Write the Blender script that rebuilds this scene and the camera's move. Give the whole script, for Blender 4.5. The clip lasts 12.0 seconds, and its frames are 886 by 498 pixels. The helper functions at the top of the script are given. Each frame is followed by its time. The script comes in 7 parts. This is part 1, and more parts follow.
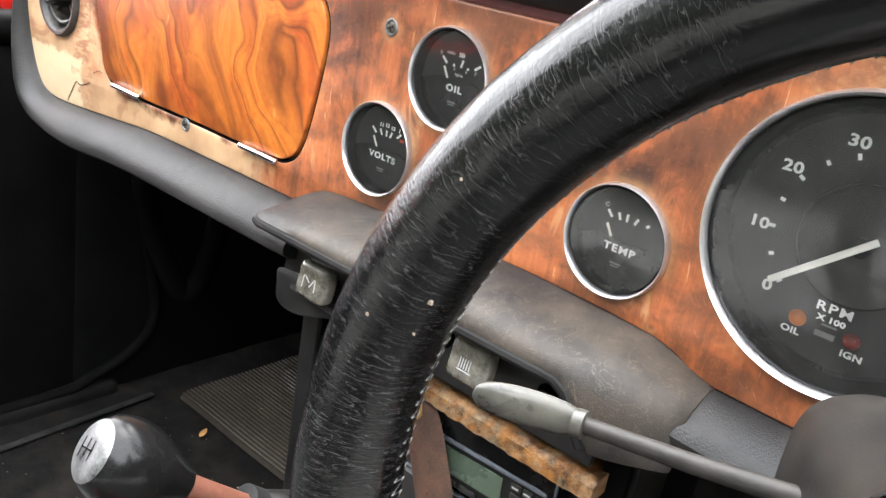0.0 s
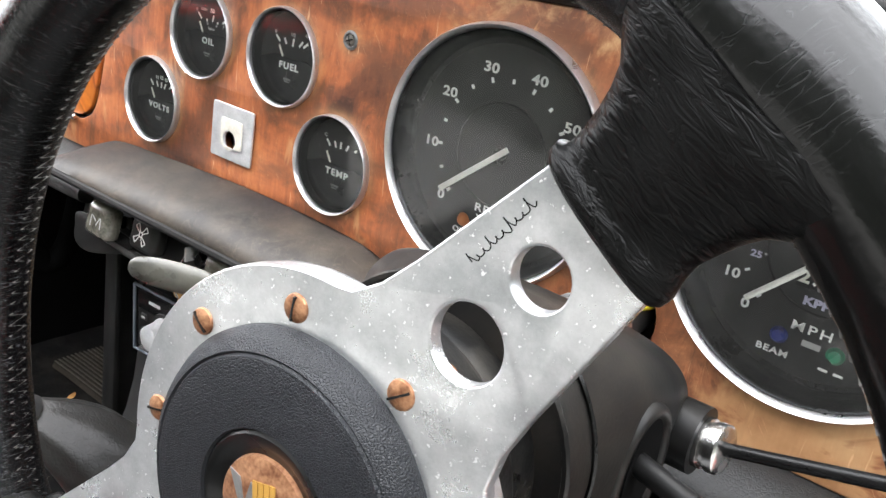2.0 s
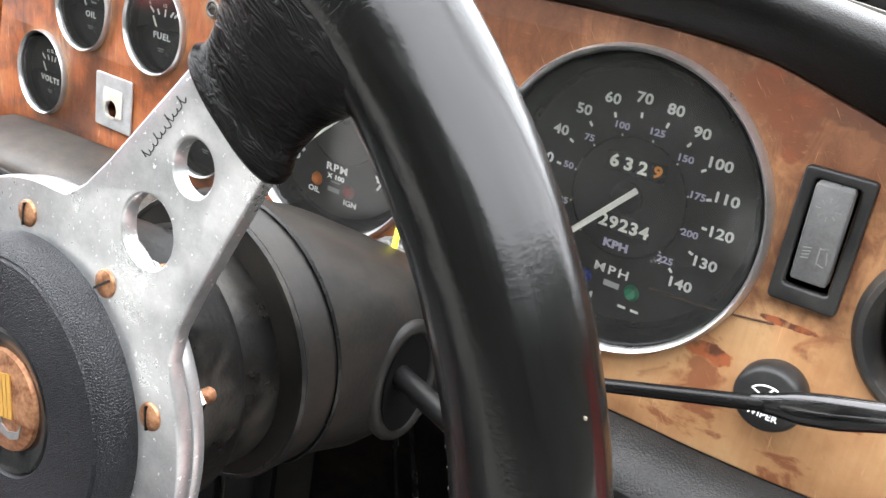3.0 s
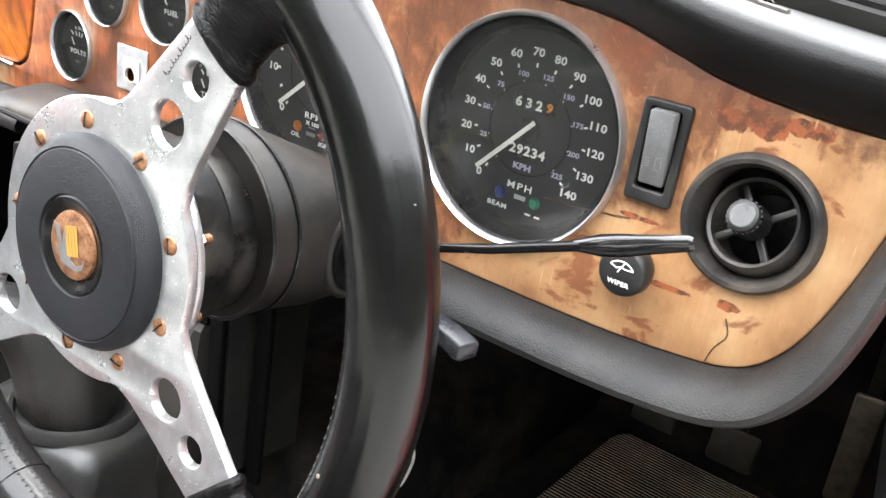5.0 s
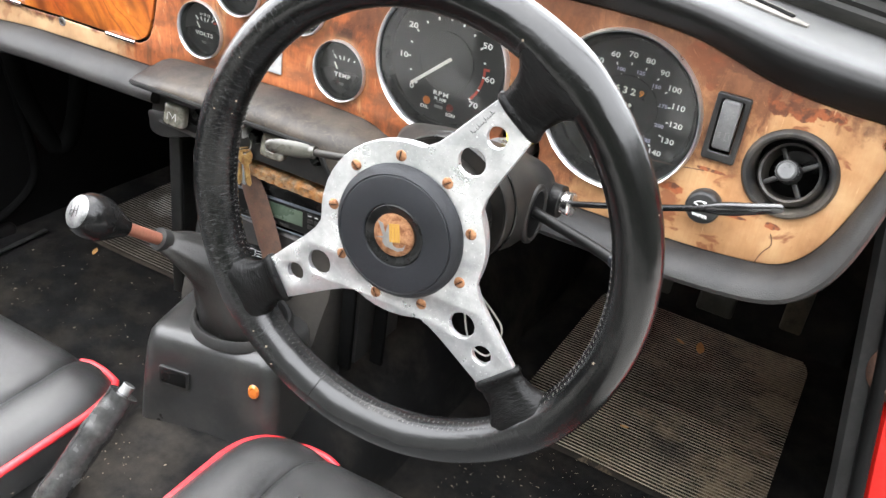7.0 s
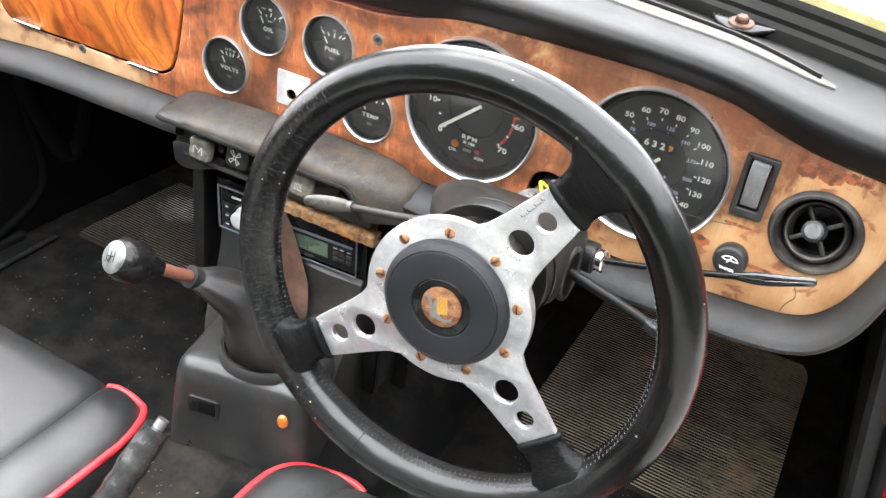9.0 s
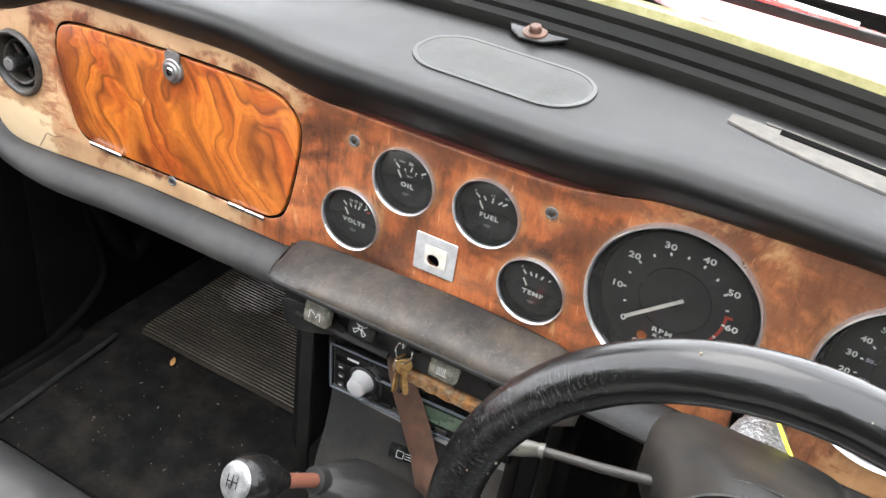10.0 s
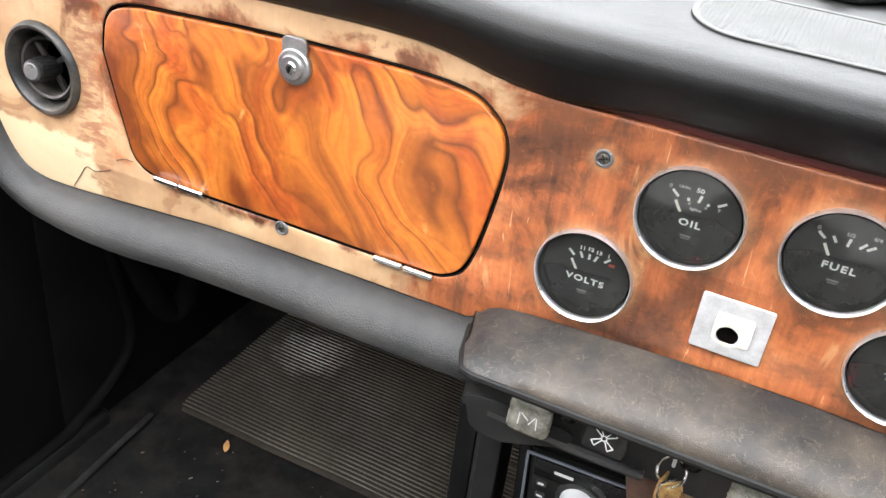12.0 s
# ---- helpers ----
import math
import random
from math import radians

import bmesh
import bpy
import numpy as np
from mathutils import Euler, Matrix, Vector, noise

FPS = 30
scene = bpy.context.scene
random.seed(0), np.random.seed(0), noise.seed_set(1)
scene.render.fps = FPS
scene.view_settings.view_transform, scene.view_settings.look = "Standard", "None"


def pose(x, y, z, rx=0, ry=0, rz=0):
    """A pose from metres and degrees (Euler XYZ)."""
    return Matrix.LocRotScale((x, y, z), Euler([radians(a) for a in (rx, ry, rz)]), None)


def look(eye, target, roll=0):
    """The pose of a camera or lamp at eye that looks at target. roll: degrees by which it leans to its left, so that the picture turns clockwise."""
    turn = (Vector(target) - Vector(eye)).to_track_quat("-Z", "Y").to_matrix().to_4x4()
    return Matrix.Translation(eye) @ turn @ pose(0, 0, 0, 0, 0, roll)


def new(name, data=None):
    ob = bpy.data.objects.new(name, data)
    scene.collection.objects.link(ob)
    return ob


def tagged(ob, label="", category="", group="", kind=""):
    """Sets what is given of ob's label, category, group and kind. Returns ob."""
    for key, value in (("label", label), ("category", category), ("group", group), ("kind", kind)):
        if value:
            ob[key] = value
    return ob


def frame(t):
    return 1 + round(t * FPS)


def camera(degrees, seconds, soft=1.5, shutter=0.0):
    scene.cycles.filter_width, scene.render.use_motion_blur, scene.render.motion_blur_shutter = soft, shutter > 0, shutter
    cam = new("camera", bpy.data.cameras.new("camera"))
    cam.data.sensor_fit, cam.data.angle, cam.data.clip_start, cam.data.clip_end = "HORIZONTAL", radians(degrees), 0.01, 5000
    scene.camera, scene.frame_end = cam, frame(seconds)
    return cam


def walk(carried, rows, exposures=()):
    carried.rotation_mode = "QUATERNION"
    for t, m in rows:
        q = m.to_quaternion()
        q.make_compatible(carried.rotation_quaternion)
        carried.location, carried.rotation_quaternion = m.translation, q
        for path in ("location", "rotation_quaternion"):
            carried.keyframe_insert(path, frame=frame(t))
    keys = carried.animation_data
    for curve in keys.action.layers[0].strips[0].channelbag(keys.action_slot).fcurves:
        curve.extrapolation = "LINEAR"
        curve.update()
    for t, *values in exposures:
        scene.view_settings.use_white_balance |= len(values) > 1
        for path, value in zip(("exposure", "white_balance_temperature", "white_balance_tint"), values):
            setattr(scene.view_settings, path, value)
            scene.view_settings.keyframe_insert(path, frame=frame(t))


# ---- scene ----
cam = camera(54.0, 12.0)
PATH = [
    (0, (0.297, -0.386, 0.737), (-0.879, 1.075, 0.043), 10.0),
    (0.5, (0.334, -0.379, 0.74), (-0.815, 1.103, 0.044), 9.6),
    (1, (0.369, -0.38, 0.746), (-0.748, 1.125, 0.048), 9.4),
    (1.5, (0.409, -0.377, 0.747), (-0.688, 1.146, 0.056), 9.5),
    (2, (0.445, -0.368, 0.743), (-0.63, 1.171, 0.056), 9.7),
    (2.5, (0.482, -0.363, 0.745), (-0.575, 1.192, 0.063), 9.7),
    (3, (0.524, -0.348, 0.74), (-0.52, 1.216, 0.061), 9.8),
    (3.5, (0.565, -0.341, 0.736), (-0.487, 1.219, 0.058), 9.6),
    (3.7, (0.583, -0.343, 0.734), (-0.481, 1.212, 0.062), 9.3),
    (5.3, (0.64, -0.468, 0.763), (-0.401, 1.083, 0.048), 9.4),
    (5.5, (0.647, -0.5, 0.783), (-0.384, 1.055, 0.063), 9.4),
    (6, (0.627, -0.601, 0.821), (-0.333, 0.975, 0.048), 8.5),
    (6.5, (0.577, -0.651, 0.84), (-0.248, 0.924, -0.075), 8.4),
    (6.7, (0.569, -0.663, 0.854), (-0.223, 0.912, -0.09), 8.2),
    (8.3, (0.551, -0.704, 0.921), (-0.143, 0.862, -0.11), 9.0),
    (8.5, (0.548, -0.705, 0.924), (-0.147, 0.858, -0.113), 8.9),
    (9, (0.508, -0.684, 0.942), (-0.192, 0.873, -0.101), 8.9),
    (9.5, (0.41, -0.619, 0.969), (-0.301, 0.928, -0.08), 8.6),
    (10, (0.279, -0.565, 0.999), (-0.439, 0.966, -0.069), 8.5),
    (10.5, (0.171, -0.518, 0.972), (-0.576, 1.0, -0.095), 8.6),
    (11, (0.097, -0.487, 0.936), (-0.671, 1.028, -0.119), 8.9),
    (11.5, (0.05, -0.474, 0.897), (-0.721, 1.04, -0.158), 8.1),
    (12, (0.01, -0.439, 0.868), (-0.645, 1.144, -0.163), 7.1),
]
# the clip's own exposure drifts a little
EXPOSURE = [(0, 0.38), (0.7, 0.36), (1.2, 0.24), (1.6, 0.08), (2.2, 0.04), (3.0, 0.14), (3.7, 0.24), (5.5, 0.50), (6.2, 0.46), (8.5, 0.46), (9.3, 0.34), (10.4, 0.0), (11.4, 0.04), (12.0, 0.38)]
walk(cam, [(t, look(eye, target, roll)) for t, eye, target, roll in PATH], EXPOSURE)

# ---- world and light ----
world = bpy.data.worlds.new("world")
scene.world = world
world.use_nodes = True
wn, wl = world.node_tree.nodes, world.node_tree.links
sky = wn.new("ShaderNodeTexSky")
sky.sky_type = "NISHITA"
sky.sun_disc = False
sky.sun_elevation, sky.sun_rotation = radians(62), radians(325)
sky.air_density, sky.dust_density, sky.ozone_density = 1.0, 6.0, 1.0
# overcast sky: three times brighter overhead than at the horizon
wtc, wsep, wmap = wn.new("ShaderNodeTexCoord"), wn.new("ShaderNodeSeparateXYZ"), wn.new("ShaderNodeMapRange")
wl.new(wtc.outputs["Generated"], wsep.inputs[0])
wl.new(wsep.outputs[2], wmap.inputs[0])
wmap.inputs[1].default_value, wmap.inputs[2].default_value, wmap.inputs[3].default_value, wmap.inputs[4].default_value = 0.0, 1.0, 0.75, 1.0
cloud = wn.new("ShaderNodeMix")
cloud.data_type, cloud.blend_type = "RGBA", "MULTIPLY"
cloud.inputs[0].default_value = 1.0
cloud.inputs[6].default_value = (129.0, 131.5, 137.0, 1)
wl.new(wmap.outputs[0], cloud.inputs[7])
haze = wn.new("ShaderNodeMix")
haze.data_type = "RGBA"
haze.inputs[0].default_value = 0.85
wl.new(sky.outputs[0], haze.inputs[6])
wl.new(cloud.outputs[2], haze.inputs[7])
wl.new(haze.outputs[2], wn["Background"].inputs[0])
wn["Background"].inputs[1].default_value = 0.1
sun = new("sun", bpy.data.lights.new("sun", "SUN"))
sun.data.energy, sun.data.angle, sun.data.color = 2.4, radians(35), (1.0, 0.97, 0.92)
sun.matrix_world = look((-1.3, 0.9, 4.0), (0.0, 0.0, 0.5))


# ---- materials ----
def material(name):
    m = bpy.data.materials.new(name)
    m.use_nodes = True
    return m, m.node_tree.nodes, m.node_tree.links, m.node_tree.nodes["Principled BSDF"]


def coords(n, l, scale=(1, 1, 1)):
    tc, mp = n.new("ShaderNodeTexCoord"), n.new("ShaderNodeMapping")
    mp.inputs["Scale"].default_value = scale
    l.new(tc.outputs["Object"], mp.inputs[0])
    return mp.outputs[0]


def noise_tex(n, l, vec, scale, detail=4, rough=0.55, distort=0.0):
    t = n.new("ShaderNodeTexNoise")
    t.inputs["Scale"].default_value, t.inputs["Detail"].default_value = scale, detail
    t.inputs["Roughness"].default_value, t.inputs["Distortion"].default_value = rough, distort
    l.new(vec, t.inputs["Vector"])
    return t.outputs["Fac"]


def ramp(n, l, fac, stops):
    r = n.new("ShaderNodeValToRGB")
    e = r.color_ramp.elements
    while len(e) < len(stops):
        e.new(0.5)
    for k, (p, c) in enumerate(stops):
        e[k].position = p
        e[k].color = (*c, 1) if len(c) == 3 else c
    l.new(fac, r.inputs[0])
    return r.outputs[0]


def grey(v):
    return (v, v, v)


def mixc(n, l, fac, a, b, mode="MIX"):
    m = n.new("ShaderNodeMix")
    m.data_type, m.blend_type = "RGBA", mode
    for s, v in ((0, fac), (6, a), (7, b)):
        if isinstance(v, (int, float)):
            m.inputs[s].default_value = v
        elif isinstance(v, tuple):
            m.inputs[s].default_value = (*v, 1)
        else:
            l.new(v, m.inputs[s])
    return m.outputs[2]


def math_node(n, l, op, a, b=0.0, c=None, clamp=False):
    m = n.new("ShaderNodeMath")
    m.operation, m.use_clamp = op, clamp
    for k, v in enumerate((a, b) if c is None else (a, b, c)):
        if isinstance(v, (int, float)):
            m.inputs[k].default_value = v
        else:
            l.new(v, m.inputs[k])
    return m.outputs[0]


def bump(n, l, bsdf, height, strength, distance=0.001, into=None):
    b = n.new("ShaderNodeBump")
    b.inputs["Strength"].default_value, b.inputs["Distance"].default_value = strength, distance
    l.new(height, b.inputs["Height"])
    if into is not None:
        l.new(into, b.inputs["Normal"])
    l.new(b.outputs[0], bsdf.inputs["Normal"])
    return b.outputs[0]


def surface(name, c1, c2, rough=(0.4, 0.6), metal=0.0, big=18, fine=400, relief=0.15, dist=0.0006, spec=0.5, dust=None, coat=0.0, stretch=(1, 1, 1)):
    """Two-scale mottled surface: a broad and a fine noise between two colours, roughness range, fine relief, optional dust."""
    m, n, l, p = material(name)
    v = coords(n, l, stretch)
    f1, f2 = noise_tex(n, l, v, big, 5), noise_tex(n, l, v, fine, 3)
    f = math_node(n, l, "ADD", math_node(n, l, "MULTIPLY", f1, 0.7), math_node(n, l, "MULTIPLY", f2, 0.3))
    col = ramp(n, l, f, [(0.35, c1), (0.65, c2)])
    if dust:
        dm = ramp(n, l, noise_tex(n, l, v, big * 0.6, 8, 0.7), [(0.45, grey(0)), (0.75, grey(dust[1]))])
        col = mixc(n, l, dm, col, dust[0])
    l.new(col, p.inputs["Base Color"])
    l.new(ramp(n, l, f1, [(0.3, grey(rough[0])), (0.7, grey(rough[1]))]), p.inputs["Roughness"])
    p.inputs["Metallic"].default_value = metal
    p.inputs["Specular IOR Level"].default_value = spec
    p.inputs["Coat Weight"].default_value = coat
    if relief:
        bump(n, l, p, f2, relief, dist)
    return m


def leather(name, c1, c2, rough=(0.38, 0.55), cell=900, relief=0.35, stretch=(1, 1, 1), dust=None, spec=0.5, wrinkle=0.0):
    """Grained vinyl or leather: pebbled cells, soft creases and, where worn, a net of paler wrinkles."""
    m, n, l, p = material(name)
    v = coords(n, l, stretch)
    vo = n.new("ShaderNodeTexVoronoi")
    vo.feature = "DISTANCE_TO_EDGE"
    vo.inputs["Scale"].default_value = cell
    l.new(v, vo.inputs["Vector"])
    f1 = noise_tex(n, l, v, 14, 6)
    f2 = noise_tex(n, l, v, 170, 4)
    col = ramp(n, l, f1, [(0.35, c1), (0.68, c2)])
    if dust:
        dm = ramp(n, l, noise_tex(n, l, v, 9, 9, 0.7), [(0.42, grey(0)), (0.72, grey(dust[1]))])
        col = mixc(n, l, dm, col, dust[0])
    if wrinkle:
        ridge = math_node(n, l, "ABSOLUTE", math_node(n, l, "SUBTRACT", noise_tex(n, l, v, 75, 4, 0.55, 0.8), 0.5))
        col = mixc(n, l, math_node(n, l, "MULTIPLY", ramp(n, l, ridge, [(0.0, grey(1)), (0.009, grey(0))]), wrinkle), col, dust[0])
    l.new(col, p.inputs["Base Color"])
    l.new(ramp(n, l, f1, [(0.3, grey(rough[0])), (0.7, grey(rough[1]))]), p.inputs["Roughness"])
    p.inputs["Specular IOR Level"].default_value = spec
    edge = ramp(n, l, vo.outputs["Distance"], [(0.0, grey(0)), (0.25, grey(1))])
    h = math_node(n, l, "ADD", math_node(n, l, "MULTIPLY", edge, 0.5), f2)
    bump(n, l, p, h, relief, 0.0006)
    return m


# the wheel spokes, in degrees from its right-hand side
SPOKES = (56.2, 217.5, 317.5)


def rim_leather():
    """Black rim leather: creases with pale painted glints across the well-held side, long soft folds and fine grain on
    the rest.
    """
    m, n, l, p = material("rim_leather")
    tc, sx = n.new("ShaderNodeTexCoord"), n.new("ShaderNodeSeparateXYZ")
    l.new(tc.outputs["Object"], sx.inputs[0])
    x, y, z = sx.outputs
    rad = math_node(n, l, "SQRT", math_node(n, l, "ADD", math_node(n, l, "MULTIPLY", x, x), math_node(n, l, "MULTIPLY", y, y)))
    ux, uy = math_node(n, l, "DIVIDE", x, rad), math_node(n, l, "DIVIDE", y, rad)
    around = math_node(n, l, "ARCTAN2", z, math_node(n, l, "SUBTRACT", rad, 0.160))

    def wound(along, across):
        cv = n.new("ShaderNodeCombineXYZ")
        l.new(math_node(n, l, "MULTIPLY", ux, along), cv.inputs[0])
        l.new(math_node(n, l, "MULTIPLY", uy, along), cv.inputs[1])
        l.new(math_node(n, l, "MULTIPLY", around, across), cv.inputs[2])
        return cv.outputs[0]

    def creases(along, across, bend, rich):
        f = noise_tex(n, l, wound(along, across), 1.0, rich, 0.45, bend)
        return math_node(n, l, "ABSOLUTE", math_node(n, l, "SUBTRACT", f, 0.5))

    v = coords(n, l)
    broad, fine = noise_tex(n, l, v, 22, 5), noise_tex(n, l, v, 900, 3)
    big, small = creases(84.0, 1.1, 0.6, 2.5), creases(190.0, 3.6, 0.5, 3)
    worn_side = ramp(n, l, math_node(n, l, "ADD", math_node(n, l, "MULTIPLY_ADD", ux, 0.5, 0.5), math_node(n, l, "MULTIPLY", math_node(n, l, "SUBTRACT", broad, 0.5), 0.3)), [(0.10, grey(1)), (0.30, grey(0.03))])
    # the leather also bunches up where a spoke joins
    bunch = None
    for sp in SPOKES:
        c = math_node(n, l, "ADD", math_node(n, l, "MULTIPLY", ux, math.cos(radians(sp))), math_node(n, l, "MULTIPLY", uy, math.sin(radians(sp))))
        bunch = c if bunch is None else math_node(n, l, "MAXIMUM", bunch, c)
    worn_side = math_node(n, l, "MAXIMUM", worn_side, ramp(n, l, math_node(n, l, "ADD", bunch, math_node(n, l, "MULTIPLY", math_node(n, l, "SUBTRACT", broad, 0.5), 0.12)), [(0.970, grey(0)), (0.998, grey(0.35))]))
    some = math_node(n, l, "MULTIPLY", worn_side, ramp(n, l, noise_tex(n, l, wound(26, 3.0), 1.0, 4), [(0.34, grey(0.25)), (0.54, grey(1))]))
    line = ramp(n, l, big, [(0.0, grey(1)), (0.0115, grey(0))])
    hair = ramp(n, l, small, [(0.0, grey(1)), (0.014, grey(0))])
    col = ramp(n, l, broad, [(0.35, grey(0.0014)), (0.7, grey(0.0026))])
    # paler along the bottom: worn, with its grey sheen put into the colour
    rubbed_sheen = ramp(n, l, math_node(n, l, "ADD", math_node(n, l, "MULTIPLY_ADD", uy, 0.5, 0.5), math_node(n, l, "MULTIPLY", math_node(n, l, "SUBTRACT", broad, 0.5), 0.3)), [(0.03, grey(0.85)), (0.32, grey(0))])
    col = mixc(n, l, rubbed_sheen, col, grey(0.013))
    # worn crease edges, with their glints put into the colour
    col = mixc(n, l, math_node(n, l, "MULTIPLY", line, math_node(n, l, "MULTIPLY", some, 0.85)), col, (0.058, 0.059, 0.061))
    col = mixc(n, l, math_node(n, l, "MULTIPLY", hair, math_node(n, l, "MULTIPLY", some, 0.4)), col, (0.034, 0.034, 0.035))
    l.new(col, p.inputs["Base Color"])
    l.new(ramp(n, l, broad, [(0.3, grey(0.19)), (0.7, grey(0.27))]), p.inputs["Roughness"])
    p.inputs["Specular IOR Level"].default_value = 0.33
    groove = math_node(n, l, "MULTIPLY", ramp(n, l, big, [(0.0, grey(0)), (0.08, grey(1))]), some)
    fold = noise_tex(n, l, wound(5.0, 1.9), 1.0, 2, 0.4)
    h = math_node(n, l, "ADD", math_node(n, l, "MULTIPLY", groove, 0.20), math_node(n, l, "MULTIPLY", fine, 0.22))
    h = math_node(n, l, "ADD", h, math_node(n, l, "MULTIPLY", math_node(n, l, "SUBTRACT", 1.0, hair), math_node(n, l, "MULTIPLY", some, 0.10)))
    first = bump(n, l, p, fold, 0.22, 0.0030)
    bump(n, l, p, h, 0.55, 0.0004, first)
    return m


def sleeve_leather():
    """Thin black leather drawn over the spoke ends, puckered into fine folds across the spoke."""
    m, n, l, p = material("sleeve_leather")
    fold = noise_tex(n, l, coords(n, l, (430, 110, 110)), 1.0, 4, 0.5, 1.1)
    fine = noise_tex(n, l, coords(n, l), 1300, 3)
    broad = noise_tex(n, l, coords(n, l), 60, 4)
    edge = math_node(n, l, "ABSOLUTE", math_node(n, l, "SUBTRACT", fold, 0.5))
    col = ramp(n, l, broad, [(0.35, grey(0.0020)), (0.7, grey(0.0040))])
    col = mixc(n, l, ramp(n, l, edge, [(0.0, grey(0.3)), (0.030, grey(0))]), col, (0.012, 0.0118, 0.0115))
    l.new(col, p.inputs["Base Color"])
    l.new(ramp(n, l, broad, [(0.3, grey(0.26)), (0.7, grey(0.38))]), p.inputs["Roughness"])
    p.inputs["Specular IOR Level"].default_value = 0.13
    bump(n, l, p, math_node(n, l, "ADD", math_node(n, l, "MULTIPLY", ramp(n, l, edge, [(0.0, grey(0)), (0.16, grey(1))]), 1.0), math_node(n, l, "MULTIPLY", fine, 0.10)), 0.45, 0.0005)
    return m


def burl():
    """Glossy orange burl veneer: soft flowing figure with dark pools, faint contour lines and a few pale scratches."""
    m, n, l, p = material("burl_veneer")
    v = coords(n, l, (1, 1, 1))
    turn, squeeze = n.new("ShaderNodeMapping"), n.new("ShaderNodeMapping")
    turn.inputs["Rotation"].default_value = (0, 0, radians(62))
    squeeze.inputs["Scale"].default_value = (0.42, 1.0, 1.0)
    l.new(v, turn.inputs[0])
    l.new(turn.outputs[0], squeeze.inputs[0])
    w = squeeze.outputs[0]
    warp = n.new("ShaderNodeTexNoise")
    warp.inputs["Scale"].default_value, warp.inputs["Detail"].default_value = 9.0, 2.0
    l.new(v, warp.inputs["Vector"])
    shift = n.new("ShaderNodeVectorMath")
    shift.operation = "MULTIPLY_ADD"
    l.new(warp.outputs["Color"], shift.inputs[0])
    shift.inputs[1].default_value = (0.13, 0.11, 0.0)
    l.new(w, shift.inputs[2])
    figure = noise_tex(n, l, shift.outputs[0], 6.4, 3.5, 0.46, 0.35)
    body = noise_tex(n, l, shift.outputs[0], 24, 5, 0.6)
    col = ramp(n, l, body, [(0.30, (0.24, 0.044, 0.010)), (0.42, (0.40, 0.090, 0.014)), (0.53, (0.56, 0.175, 0.024)), (0.66, (0.44, 0.115, 0.016)), (0.78, (0.20, 0.046, 0.012))])
    # growth lines: dark on one side, fading out on the other
    saw = math_node(n, l, "FRACT", math_node(n, l, "MULTIPLY", figure, 17.0))
    line = ramp(n, l, saw, [(0.0, grey(0.80)), (0.10, grey(0.50)), (0.42, grey(0.12)), (0.85, grey(0.0)), (1.0, grey(0.70))])
    saw2 = math_node(n, l, "FRACT", math_node(n, l, "MULTIPLY", figure, 51.0))
    line2 = ramp(n, l, saw2, [(0.0, grey(0.28)), (0.35, grey(0.06)), (0.8, grey(0.0)), (1.0, grey(0.25))])
    col = mixc(n, l, line2, col, (0.13, 0.030, 0.008))
    gate2 = ramp(n, l, noise_tex(n, l, v, 19, 3), [(0.30, grey(0.4)), (0.52, grey(1))])
    col = mixc(n, l, mixc(n, l, 1.0, line, gate2, "MULTIPLY"), col, (0.085, 0.018, 0.005))
    pool = ramp(n, l, noise_tex(n, l, shift.outputs[0], 9, 5, 0.62, 0.4), [(0.48, grey(0)), (0.62, grey(0.9))])
    col = mixc(n, l, pool, col, (0.12, 0.027, 0.008))
    speck = noise_tex(n, l, coords(n, l, (1, 1, 1)), 230, 4, 0.6)
    col = mixc(n, l, 0.22, col, ramp(n, l, speck, [(0.3, (0.35, 0.2, 0.12)), (0.65, (1.0, 0.8, 0.6))]), "MULTIPLY")
    grain = noise_tex(n, l, coords(n, l, (700, 90, 60)), 1.0, 3)
    vs = n.new("ShaderNodeTexVoronoi")
    vs.feature = "DISTANCE_TO_EDGE"
    vs.inputs["Scale"].default_value = 11
    l.new(coords(n, l, (1.0, 0.42, 1.0)), vs.inputs["Vector"])
    gate = ramp(n, l, noise_tex(n, l, v, 34, 4), [(0.55, grey(0)), (0.66, grey(0.55))])
    scr = ramp(n, l, vs.outputs["Distance"], [(0.004, grey(1)), (0.010, grey(0))])
    col = mixc(n, l, mixc(n, l, 1.0, scr, gate, "MULTIPLY"), col, (0.62, 0.33, 0.13))
    l.new(col, p.inputs["Base Color"])
    p.inputs["Roughness"].default_value = 0.38
    p.inputs["Coat Weight"].default_value = 0.22
    p.inputs["Coat Roughness"].default_value = 0.15
    bump(n, l, p, grain, 0.05, 0.0003)
    return m


# centre (x, z) and outer radius of what is let into the panel
BEZELS = ((-0.0304, 0.6535, 0.0303), (0.048, 0.654, 0.0303), (-0.080, 0.5974, 0.0303), (0.098, 0.6005, 0.0303), (0.2078, 0.6365, 0.0675), (0.3775, 0.6417, 0.0675), (-0.083, 0.673, 0.006), (0.101, 0.675, 0.006))


